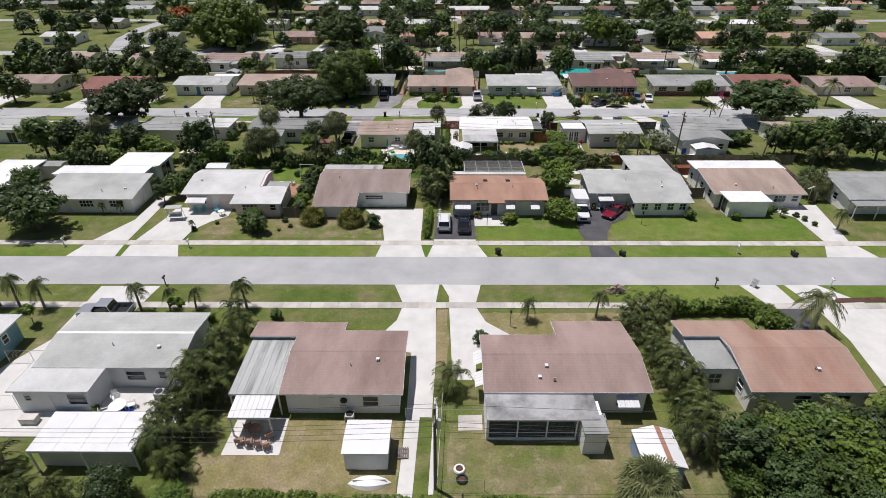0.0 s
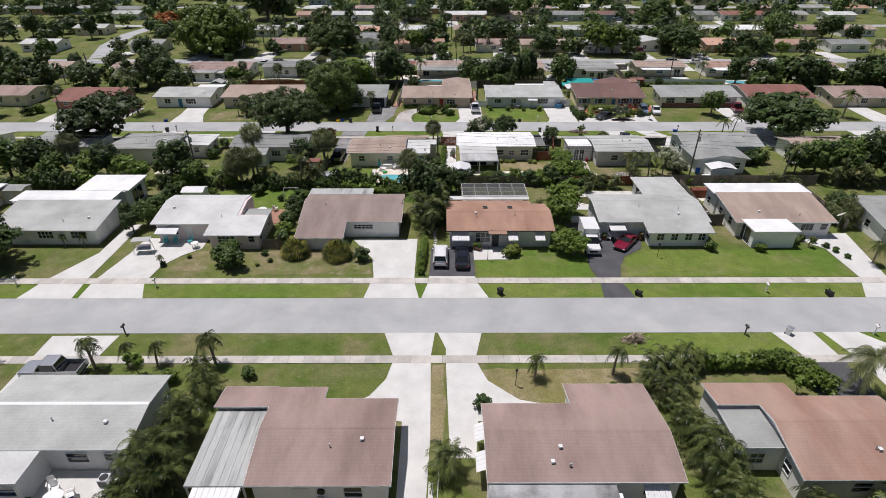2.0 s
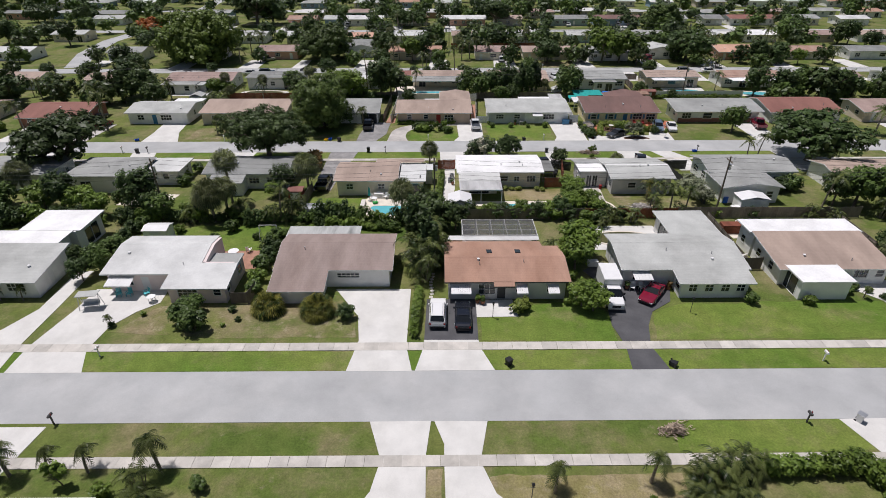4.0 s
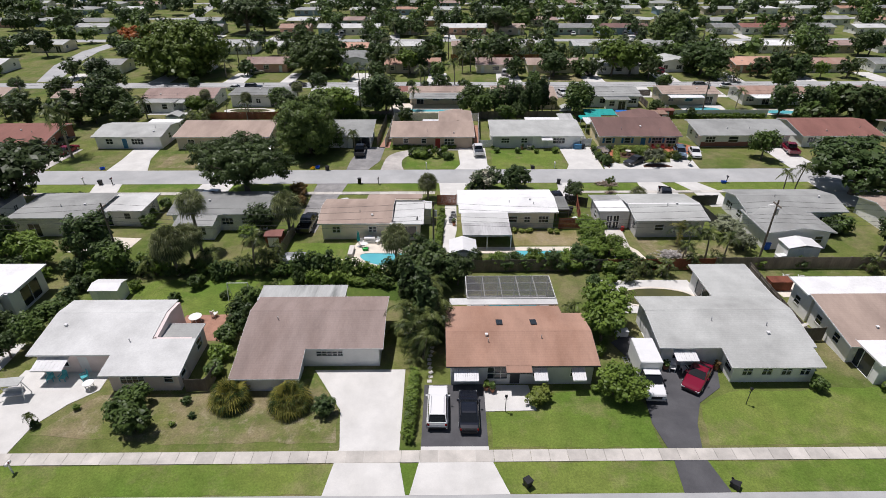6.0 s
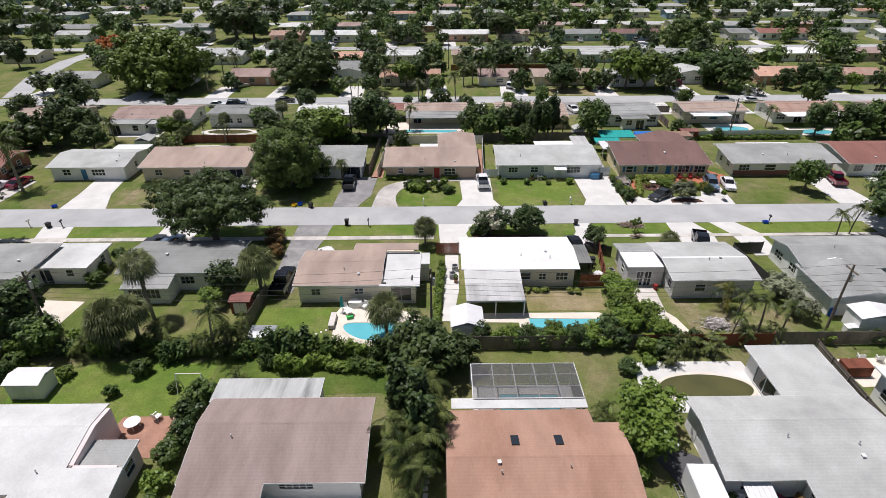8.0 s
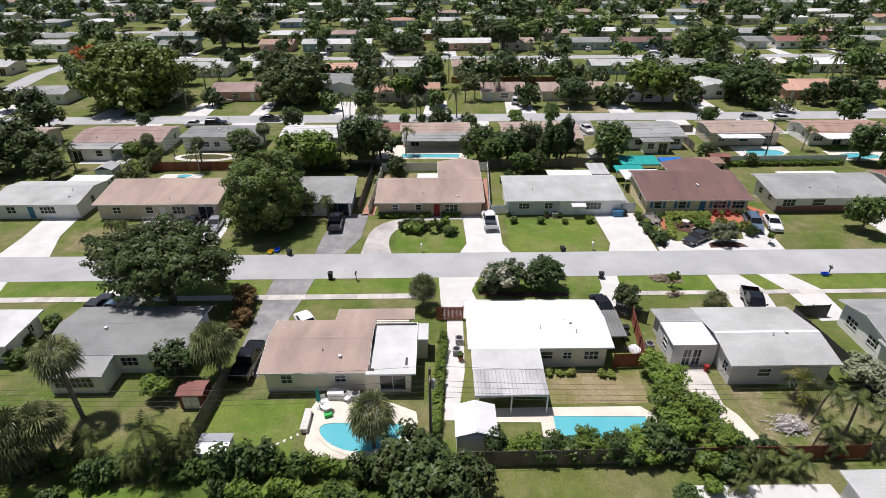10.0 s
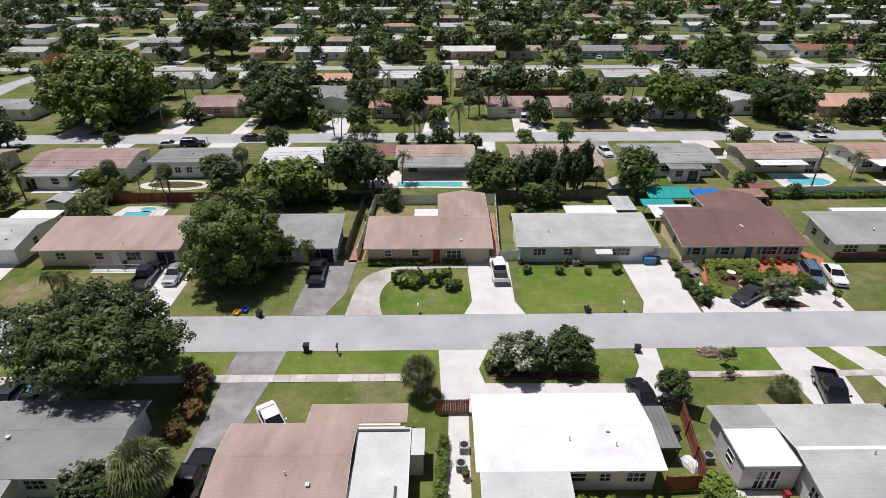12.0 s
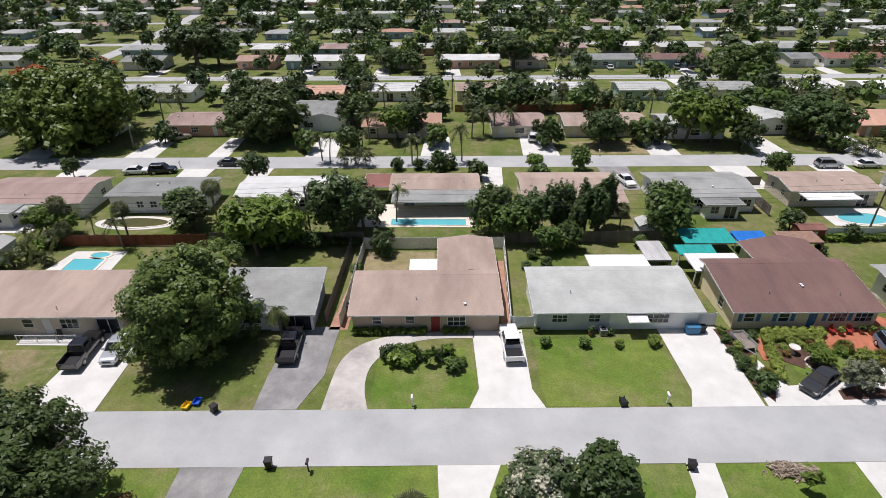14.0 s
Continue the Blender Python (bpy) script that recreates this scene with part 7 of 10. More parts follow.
# -- along the third street --
plant("giant", -80.5, 204.0, 1.12, 0, 30)
plant("giant", -40.8, 206.0, 1.02, 1, 70)
row("queen", (-25.6, 191.6, 0.85), (-23.8, 190.4, 0.8), (1.6, 191.8, 0.9), (-8.0, 190.8, 0.85), (-7.0, 192.0, 0.7), (6.6, 208.0, 1.0), (9.0, 207.0, 1.0), (4.0, 206.0, 0.9), (12.4, 207.4, 0.9), (-66.5, 199.0, 0.9), (-18.0, 204.0, 0.8), (-16.4, 206.0, 0.75))
row("areca", (-18.6, 189.6, 0.8), (-20.6, 189.0, 0.75), (-16.4, 189.0, 0.7), (80.0, 195.8, 0.9), (83.0, 196.0, 0.95))
row("bright", (15.2, 187.2, 0.4), (-12.0, 204.6, 0.95), (49.0, 203.0, 1.25), (54.6, 203.4, 1.15))
row("tree", (23.4, 187.0, 0.55), (-9.4, 206.0, 0.9), (-22.6, 212.0, 0.9), (-21.4, 216.6, 0.9))
plant("oak", 31.4, 202.6, 0.9, 1)
plant("oak", 76.6, 205.2, 1.25, 1)
row("ball", (-10.6, 187.2, 1.4), (-6.6, 187.4, 1.2), (-2.0, 187.6, 1.2), (-0.2, 187.4, 1.0))
row("tree", (-92.0, 184.0, 0.8), (-99.0, 190.0, 0.8), (-69.0, 182.6, 0.4), (90.0, 186.0, 0.7), (98.0, 203.0, 0.8), (106.0, 204.0, 0.8))
plant("flame", -112.0, 240.0, 1.4)
plant("flame", -108.0, 262.0, 1.1)
plant("oak", -86.0, 280.0, 1.7, 0)
plant("oak", -80.0, 283.0, 1.15, 1)
plant("oak", 20.0, 278.0, 1.35, 0)
plant("giant", 86.0, 257.0, 0.95, 1)
plant("oak", -20.6, 277.5, 0.95, 1)
# -- thick planting along the back lots and far streets --
wild = random.Random(9)
BUILT = [(o.location.x - 8.5, o.location.y - 6, o.location.x + 8.5, o.location.y + 6) for o in scene.objects if o.name.startswith("house") and not o.parent]


def clear_of_paths(x, y):
    for c in (57.4, 124.4, 191.5, 265.0, 329.0, 395.0, 461.0):
        if abs(y - street_y(c, x)) < 5.5:
            return False
    for a, b in zip(spine, spine[1:]):
        if a[1] <= y <= b[1] and abs(x - a[0] - (b[0] - a[0]) * (y - a[1]) / (b[1] - a[1])) < 6:
            return False
    return True


def scatter(kinds, n, y0, y1, x0, x1, s0, s1):
    for _ in range(n):
        x, y = wild.uniform(x0, x1), wild.uniform(y0, y1)
        y += SLOPE * x
        if clear_of_paths(x, y) and not any(a < x < b and c < y < d for a, c, b, d in BUILT):
            plant(wild.choice(kinds), x, y, wild.uniform(s0, s1))


scatter(("fartree", "fartree", "queen", "fartree"), 70, 218, 234, -95, 130, 0.6, 1.05)
scatter(("areca", "queen", "sabal"), 14, 219, 232, -80, 100, 0.8, 1.1)
scatter(("fartree", "areca", "fartree"), 22, 250, 258, -120, 150, 0.6, 1.0)
scatter(("fartree",), 60, 236, 246, -95, 150, 0.6, 1.05)
scatter(("fartree", "fartree", "queen"), 26, 271, 276, -125, 150, 0.6, 1.0)
for y0, y1, n in ((292, 302, 80), (313, 322, 34), (336, 342, 30), (356, 368, 100), (380, 389, 46), (402, 408, 46), (422, 434, 125), (446, 455, 62), (468, 475, 58), (488, 501, 140), (514, 540, 210), (550, 570, 240)):
    # extra dark crowns on this side stand in for a cloud's shadow
    scatter(("fartree",), round(n * 0.9), y0 - 3, y1 + 3, -0.3 * y0, 0.82 * y0, 0.7, 1.6)
    scatter(("fartree",), round(n * 0.5), y0 - 3, y1 + 3, -0.84 * y0, -0.3 * y0, 0.7, 1.5)
scatter(("fartree", "queen", "fartree", "bright"), 30, 197, 204, -140, 150, 0.5, 0.8)
scatter(("fartree", "fartree", "tree"), 10, 180, 186, -140, 150, 0.4, 0.6)
scatter(("fartree", "fartree", "queen"), 34, 152, 164, 80, 150, 0.6, 0.95)
scatter(("fartree", "fartree", "queen"), 34, 152, 164, -150, -80, 0.6, 0.95)
scatter(("tree", "queen", "fartree"), 46, 96, 240, 88, 170, 0.6, 1.0)
scatter(("fartree", "fartree", "sabal", "tree"), 80, 92, 290, -175, -90, 0.6, 1.0)
scatter(("fartree",), 40, 218, 290, -170, -95, 0.7, 1.1)
scatter(("fartree",), 60, 225, 420, -300, -150, 0.8, 1.3)


def far_woods():
    """The woods of the far streets, joined: coarse leaf sprays over rounded crowns."""
    rng = np.random.default_rng(4)
    for shade, leaf in enumerate(("dark", "far", "mid")):
        out = []
        for kind, x, y, s in FAR_WOOD:
            if int(x * 7.3 + y) % 3 != shade:
                continue
            h, r = 6.2 * s * rng.uniform(0.85, 1.25), 3.3 * s
            lobes = [(x + rng.uniform(-0.5, 0.5) * r, y + rng.uniform(-0.5, 0.5) * r, h * rng.uniform(0.4, 0.7), r * 0.65, r * 0.65, h * 0.33) for _ in range(4)]
            out.append(leaf_cloud(rng, lobes, 240 if y < 300 else 120 if y < 420 else 60, 0.55 if y < 300 else 0.8 if y < 420 else 1.2, core=0.3, puff=0.62))
        tagged(new("far_woods", sheet_mesh("far_woods", np.concatenate(out), LEAF[leaf])), "dark green trees between distant houses", "trees", kind="stuff")


far_woods()


def clear_stock():
    for opts in STOCK.values():
        for ob in opts:
            for o in (*ob.children_recursive, ob):
                bpy.data.objects.remove(o)
    STOCK.clear()


# ---- vehicles ----
def loft(bm, secs):
    """Skins a row of closed sections of equal length."""
    rings = [[bm.verts.new(c) for c in s] for s in secs]
    k = len(rings[0])
    for a, b in zip(rings, rings[1:]):
        for i in range(k):
            bm.faces.new((a[i], a[(i + 1) % k], b[(i + 1) % k], b[i]))
    bm.faces.new(rings[0])
    bm.faces.new(rings[-1][::-1])


def body_section(x, w, z0, z1):
    """A car body's cross section: flanks leaning in at the sill and at the shoulder."""
    return [(x, -w * 0.90, z0), (x, w * 0.90, z0), (x, w, z0 + (z1 - z0) * 0.30), (x, w, z0 + (z1 - z0) * 0.70), (x, w * 0.93, z1 - 0.03), (x, w * 0.84, z1),
            (x, -w * 0.84, z1), (x, -w * 0.93, z1 - 0.03), (x, -w, z0 + (z1 - z0) * 0.70), (x, -w, z0 + (z1 - z0) * 0.30)]


WHEELS = {}


def wheel_meshes(r):
    if r not in WHEELS:
        bm = bmesh.new()
        for a, b, ra, rb in ((-0.11, -0.08, r * 0.93, r), (-0.08, 0.08, r, r), (0.08, 0.11, r, r * 0.93)):
            add_tube(bm, (0, a, 0), (0, b, 0), ra, rb, 18)
        rim = bmesh.new()
        add_tube(rim, (0, -0.118, 0), (0, 0.118, 0), r * 0.62, r * 0.62, 14)
        for i in range(5):
            a = math.tau * i / 5
            add_tube(rim, (0, 0.122, 0), (math.cos(a) * r * 0.58, 0.122, math.sin(a) * r * 0.58), 0.03, 0.025, 5)
            add_tube(rim, (0, -0.122, 0), (math.cos(a) * r * 0.58, -0.122, math.sin(a) * r * 0.58), 0.03, 0.025, 5)
        WHEELS[r] = (mesh_of("tyre", bm, M["rubber"]), mesh_of("rim", rim, M["metal"]))
    return WHEELS[r]


SHAPES = {
    #           length half-w  ground belt  hood  roof   cabin: windscreen foot, roof front, roof back, rear foot   wheel  tail deck
    "suv": dict(L=4.75, w=0.95, z0=0.28, belt=1.06, hood=1.02, roof=1.74, cab=(0.95, 0.35, -1.95, -2.28), r=0.37, deck=1.06),
    "sedan": dict(L=4.75, w=0.91, z0=0.22, belt=0.93, hood=0.88, roof=1.44, cab=(0.95, 0.15, -1.05, -1.75), r=0.33, deck=0.95),
    "coupe": dict(L=4.5, w=0.92, z0=0.18, belt=0.80, hood=0.72, roof=1.18, cab=(0.55, -0.25, -0.95, -1.75), r=0.32, deck=0.86),
    "pickup": dict(L=5.75, w=0.98, z0=0.38, belt=1.16, hood=1.14, roof=1.86, cab=(1.15, 0.6, -0.75, -1.0), r=0.40, deck=1.16),
}


def vehicle(kind, color, x, y, heading, label, name="car"):
    """A parked car: body, glasshouse, roof, pillars, wheels, lamps, mirrors; a pickup has an open bed."""
    q = SHAPES[kind]
    L, w, z0 = q["L"], q["w"], q["z0"]
    root = thing(name, x, y, 0.045, heading, label, "truck" if kind == "pickup" else "car")
    p = PAINT[color]
    bm = bmesh.new()
    a, b, c, d = q["cab"]
    f, r = L / 2, -L / 2
    prof = [(f, 0.72, z0 + 0.18, q["hood"] - 0.24), (f - 0.10, 0.90, z0 + 0.05, q["hood"] - 0.12), (f - 0.45, 0.97, z0, q["hood"] - 0.04), (a, 1.0, z0, q["belt"] - 0.02), (0.0, 1.0, z0, q["belt"]),
            (d, 1.0, z0, q["belt"]), (d - 0.05, 1.0, z0, q["deck"]), (r + 0.35, 0.97, z0 + 0.04, q["deck"] - 0.01), (r + 0.05, 0.92, z0 + 0.1, q["deck"] - 0.08), (r, 0.82, z0 + 0.18, q["deck"] - 0.2)]
    if kind == "pickup":
        prof = prof[:6]
        prof[-1] = (d, 1.0, z0, q["belt"])
    loft(bm, [body_section(px, w * s, lo, hi) for px, s, lo, hi in prof])
    if kind == "pickup":
        add_box(bm, r, -w, z0 + 0.12, d + 0.02, -w + 0.1, 1.18)
        add_box(bm, r, w - 0.1, z0 + 0.12, d + 0.02, w, 1.18)
        add_box(bm, r, -w + 0.1, z0 + 0.12, d + 0.02, w - 0.1, 0.62)
        add_box(bm, r - 0.02, -w + 0.1, 0.62, r + 0.08, w - 0.1, 1.17)
    body = part("body", bm, p, root)
    if kind == "pickup":
        part("bed_liner", boxes((r + 0.09, -w + 0.11, 0.622, d, w - 0.11, 0.66)), M["black"], body)
    zt, zb = q["roof"], q["belt"] - 0.01
    wt = w * 0.74
    gl = bmesh.new()
    loft(gl, [[(a, -w * 0.86, zb), (a, w * 0.86, zb), (a - 0.02, w * 0.84, zb + 0.02), (a - 0.02, -w * 0.84, zb + 0.02)],
              [(b, -w * 0.9, zb), (b, w * 0.9, zb), (b, wt, zt - 0.05), (b, -wt, zt - 0.05)],
              [(c, -w * 0.9, zb), (c, w * 0.9, zb), (c, wt, zt - 0.05), (c, -wt, zt - 0.05)],
              [(d, -w * 0.84, zb), (d, w * 0.84, zb), (d + 0.02, w * 0.82, zb + 0.02), (d + 0.02, -w * 0.82, zb + 0.02)]])
    cabin = part("cabin_glass", gl, M["car_glass"], root, "dark tinted car windows")
    rf = bmesh.new()
    loft(rf, [[(b + 0.04, -wt * 0.96, zt - 0.06), (b + 0.04, wt * 0.96, zt - 0.06), (b + 0.04, wt * 0.9, zt - 0.035), (b + 0.04, -wt * 0.9, zt - 0.035)],
              [(b - 0.18, -wt * 1.03, zt - 0.06), (b - 0.18, wt * 1.03, zt - 0.06), (b - 0.18, wt * 0.88, zt), (b - 0.18, -wt * 0.88, zt)],
              [(c + 0.15, -wt * 1.03, zt - 0.06), (c + 0.15, wt * 1.03, zt - 0.06), (c + 0.15, wt * 0.88, zt), (c + 0.15, -wt * 0.88, zt)],
              [(c - 0.05, -wt * 0.97, zt - 0.06), (c - 0.05, wt * 0.97, zt - 0.06), (c - 0.05, wt * 0.9, zt - 0.03), (c - 0.05, -wt * 0.9, zt - 0.03)]])
    part("roof", rf, p, root)
    for s in (-1, 1):
        path = ((a, w * 0.87, zb), (b, wt, zt - 0.05), (c, wt, zt - 0.05), (d, w * 0.85, zb))
        pl = bmesh.new()
        loft(pl, [[(px - 0.04, s * (py - 0.035), pz - 0.035), (px + 0.04, s * (py - 0.035), pz - 0.03), (px + 0.04, s * (py + 0.035), pz + 0.03), (px - 0.04, s * (py + 0.035), pz + 0.035)] for px, py, pz in path])
        part("pillar", pl, p, root)
    if kind == "suv":
        for s in (-0.81, 0.81):
            part("roof_rail", boxes((c + 0.1, wt * s - 0.025, zt, b - 0.25, wt * s + 0.025, zt + 0.05)), M["metal"] if color == "white" else M["black"], root)
    tyre, rim = wheel_meshes(q["r"])
    for wx in (f - 0.92, r + (1.2 if kind == "pickup" else 0.95)):
        for s in (-1, 1):
            wo = part("wheel", tyre, None, root, m=pose(wx, s * (w - 0.10), q["r"]))
            part("rim", rim, None, wo)
    for s in (-1, 1):
        part("headlight", boxes((f - 0.16, s * w * 0.72 - 0.17, q["hood"] - 0.33, f - 0.005, s * w * 0.72 + 0.17, q["hood"] - 0.19)), M["headlight"], root)
        part("taillight", boxes((r - 0.012, s * w * 0.80 - 0.09, q["deck"] - 0.36, r + 0.1, s * w * 0.80 + 0.09, q["deck"] - 0.14)), M["taillight"], root)
        part("mirror", boxes((a - 0.28, s * (w + 0.08) - 0.09, zb + 0.02, a - 0.14, s * (w + 0.08) + 0.09, zb + 0.18)), p, root)
    for q0, q1, lift in ((f - 0.1, f + 0.03, 0.05), (r - 0.03, r + 0.12, 0.07)):
        part("bumper", boxes((q0, -w * 0.8, z0 + lift, q1, w * 0.8, z0 + lift + 0.17)), M["black"] if kind != "sedan" else p, root)
    part("grille", boxes((f - 0.02, -0.42, z0 + 0.28, f + 0.012, 0.42, q["hood"] - 0.22)), M["black"], root)
    return root


def box_truck(x, y, heading):
    """A small white van truck with a tall cargo box."""
    root = thing("box_truck", x, y, 0.045, heading, "white box truck parked on a dark driveway", "truck")
    p = PAINT["white"]
    bm = bmesh.new()
    loft(bm, [body_section(px, s, lo, hi) for px, s, lo, hi in ((3.0, 0.78, 0.55, 0.95), (2.9, 0.92, 0.45, 1.1), (2.4, 0.98, 0.4, 1.18), (1.6, 1.0, 0.4, 1.22), (0.4, 1.0, 0.4, 1.22))])
    part("body", bm, p, root)
    gl = bmesh.new()
    loft(gl, [[(1.75, -0.86, 1.2), (1.75, 0.86, 1.2), (1.73, 0.84, 1.22), (1.73, -0.84, 1.22)], [(1.1, -0.9, 1.2), (1.1, 0.9, 1.2), (1.1, 0.78, 1.85), (1.1, -0.78, 1.85)],
              [(0.42, -0.9, 1.2), (0.42, 0.9, 1.2), (0.42, 0.78, 1.9), (0.42, -0.78, 1.9)]])
    part("cabin_glass", gl, M["car_glass"], root, "dark tinted windscreen")
    part("roof", boxes((0.42, -0.76, 1.88, 1.15, 0.76, 1.95)), p, root)
    bx = boxes((-3.2, -1.05, 0.75, 0.4, 1.05, 2.75))
    bmesh.ops.bevel(bx, geom=bx.edges[:], offset=0.05, segments=2, affect="EDGES")
    box = part("cargo_box", bx, M["white_metal"], root, "tall plain white cargo box")
    for y in (-1.06, 1.0):
        part("trim_rail", boxes((-3.21, y, 0.70, 0.41, y + 0.06, 0.80)), M["metal"], box)
    tyre, rim = wheel_meshes(0.40)
    for wx in (2.15, -2.1):
        for s in (-1, 1):
            wo = part("wheel", tyre, None, root, m=pose(wx, s * 0.88, 0.40))
            part("rim", rim, None, wo)
    for s in (-1, 1):
        part("headlight", boxes((2.88, s * 0.7 - 0.17, 0.82, 3.0, s * 0.7 + 0.17, 0.98)), M["headlight"], root)
        part("mirror", boxes((1.3, s * 1.15 - 0.1, 1.3, 1.42, s * 1.15 + 0.1, 1.55)), M["black"], root)
    part("bumper", boxes((2.92, -0.9, 0.42, 3.06, 0.9, 0.6)), M["metal"], root)
    part("grille", boxes((2.96, -0.5, 0.62, 3.012, 0.5, 0.92)), M["black"], root)


vehicle("suv", "white", -0.65, 69.2, 90, "white SUV parked on a dark asphalt driveway")
vehicle("sedan", "navy", 2.15, 68.8, 90, "very dark blue car parked on an asphalt driveway")
box_truck(19.55, 73.3, -91)
vehicle("coupe", "red", 24.5, 73.5, -128, "dark red sports coupe parked askew")
vehicle("pickup", "silver", -37.6, 47.2, 182, "silver pickup with a dark bed", "pickup_truck")
vehicle("sedan", "white", -15.9, 110.8, -56, "white sedan parked beside a worn driveway")
vehicle("pickup", "black", -20.6, 104.8, 88, "black pickup beside the house wall", "pickup_truck")
vehicle("sedan", "black", 17.7, 114.1, -80, "black sedan in front of a white house")
vehicle("pickup", "black", 35.4, 114.9, -104, "black pickup on a concrete driveway", "pickup_truck")
vehicle("sedan", "charcoal", -41.4, 114.2, 88, "dark sedan under a spreading tree")
vehicle("sedan", "bluegrey", -39.0, 114.4, 80, "blue-grey sedan under a spreading tree")
vehicle("pickup", "black", -38.7, 134.6, 93, "black pickup on a white driveway", "pickup_truck")
vehicle("suv", "white", -78.0, 133.4, 80, "white SUV in front of a brick-red house")
vehicle("sedan", "red", -75.2, 135.6, 85, "dark red sedan beside a brick-red house")
vehicle("sedan", "silver", -35.4, 135.1, -86, "silver sedan on a white driveway")
vehicle("pickup", "black", -17.3, 135.8, 93, "black pickup in the shade of a tree", "pickup_truck")
vehicle("pickup", "white", 5.9, 136.2, 93, "white pickup with a dark bed", "pickup_truck")
vehicle("sedan", "charcoal", 35.2, 131.0, 214, "dark sedan on a white driveway")
vehicle("suv", "bluegrey", 45.2, 135.3, -100, "blue-grey SUV on orange pavers")
vehicle("sedan", "white", 48.2, 135.6, -100, "white sedan beside orange pavers")
vehicle("suv", "bluegrey", -83.0, 139.6, 80, "blue-grey SUV beside a brick house")
vehicle("sedan", "charcoal", -79.4, 141.0, 78, "dark sedan beside a brick house")
vehicle("pickup", "red", 67.8, 137.8, 80, "dark red pickup in a driveway", "pickup_truck")
vehicle("sedan", "charcoal", -42.6, 189.2, 1, "dark sedan parked at the roadside")
vehicle("suv", "navy", -54.0, 185.4, 10, "dark blue car parked on a verge")
vehicle("sedan", "white", -58.6, 185.0, 6, "white car parked on a verge")
vehicle("sedan", "tan", -59.4, 204.6, 40, "tan sedan in a curved driveway")
vehicle("sedan", "white", -3.8, 204.0, 84, "white car in a driveway")
vehicle("suv", "white", 17.0, 204.6, 84, "white SUV in a driveway")
vehicle("suv", "charcoal", 20.0, 205.0, 84, "dark SUV in a driveway")
vehicle("pickup", "black", 42.4, 205.0, 100, "black pickup in a driveway", "pickup_truck")
vehicle("suv", "red", 64.6, 207.6, 100, "red SUV in a driveway")
vehicle("sedan", "white", 30.4, 181.0, -78, "white sedan on an asphalt driveway")
vehicle("suv", "silver", 70.6, 189.0, 2, "silver SUV at the roadside")
vehicle("sedan", "white", 78.0, 189.2, 2, "white sedan at the roadside")
vehicle("suv", "silver", -45.0, 276.6, 90, "silver SUV in a far driveway")
vehicle("suv", "black", -29.0, 270.6, 90, "black car on a far verge")
vehicle("sedan", "white", -70.0, 280.0, 70, "white car in a far driveway")
vehicle("sedan", "white", 52.0, 278.4, 90, "white car in a far driveway")
vehicle("suv", "silver", 74.0, 278.8, 80, "silver car in a far driveway")
vehicle("sedan", "charcoal", 79.0, 279.4, 80, "dark car in a far driveway")


# ---- pools ----
def ellipse(cx, cy, rx, ry, n=36, bend=0.0):
    return [(cx + rx * math.cos(math.tau * i / n), cy + ry * math.sin(math.tau * i / n) + bend * math.cos(math.tau * i / n) ** 2) for i in range(n)]


def grow(pts, d):
    cx, cy = sum(p[0] for p in pts) / len(pts), sum(p[1] for p in pts) / len(pts)
    out = []
    for x, y in pts:
        v = Vector((x - cx, y - cy))
        v = v * (1 + d / max(v.length, 0.1))
        out.append((cx + v.x, cy + v.y))
    return out


def pool(label, water, deck=None, mat="pool", deck_mat="deck"):
    """A pool with its raised coping; the deck is a slab under it."""
    cx, cy = water[0]
    root = thing("swimming_pool", cx, cy, 0, 0, label, "pool")
    sh = lambda pts: [(x - cx, y - cy) for x, y in pts]
    if deck:
        bm = bmesh.new()
        add_prism(bm, sh(deck), -0.05, 0.055)
        part("deck", bm, M[deck_mat], root)
    outer = grow(water, 0.4)
    bm = bmesh.new()
    k = len(water)
    w, o = sh(water), sh(outer)
    rings = [[bm.verts.new((x, y, z)) for x, y in pts] for pts, z in ((w, 0.0), (w, 0.12), (o, 0.12), (o, 0.0))]
    for a, b in zip(rings, rings[1:]):
        for i in range(k):
            bm.faces.new((a[i], a[(i + 1) % k], b[(i + 1) % k], b[i]))
    part("coping", bm, M["deck"], root)
    bm = bmesh.new()
    add_prism(bm, w, 0.0, 0.075)
    part("water", bm, M[mat], root)
    return root


def rect(x0, y0, x1, y1):
    out = []
    for (ax, ay), (bx, by) in zip(((x0, y0), (x1, y0), (x1, y1), (x0, y1)), ((x1, y0), (x1, y1), (x0, y1), (x0, y0))):
        out += [(ax + (bx - ax) * i / 4, ay + (by - ay) * i / 4) for i in range(4)]
    return out


pool("kidney-shaped blue swimming pool with a pale deck", ellipse(-7.9, 95.6, 3.8, 1.55, bend=0.9), [(-12.7, 94.8), (-12.1, 94.0), (-10.6, 93.3), (-7.1, 93.3), (-6.2, 94.0), (-3.4, 95.4), (-3.0, 97.4), (-3.2, 98.6), (-5.4, 99.6), (-8.0, 100.3), (-12.6, 100.2), (-13.2, 98.2), (-12.8, 97.2)])
pool("rectangular turquoise swimming pool with a white deck", rect(9.3, 94.9, 17.7, 98.1), [(8.1, 94.2), (18.4, 94.4), (18.6, 98.4), (17.6, 99.4), (8.4, 99.2), (1.4, 99.0), (1.4, 97.4), (8.1, 97.4)])
pool("oval pool of dark green stagnant water", ellipse(25.1, 87.3, 4.5, 1.85), [(19.4, 84.2), (29.5, 84.2), (30.6, 88.0), (30.2, 91.2), (19.2, 91.0), (18.6, 87.0)], "green_pool", "concrete")
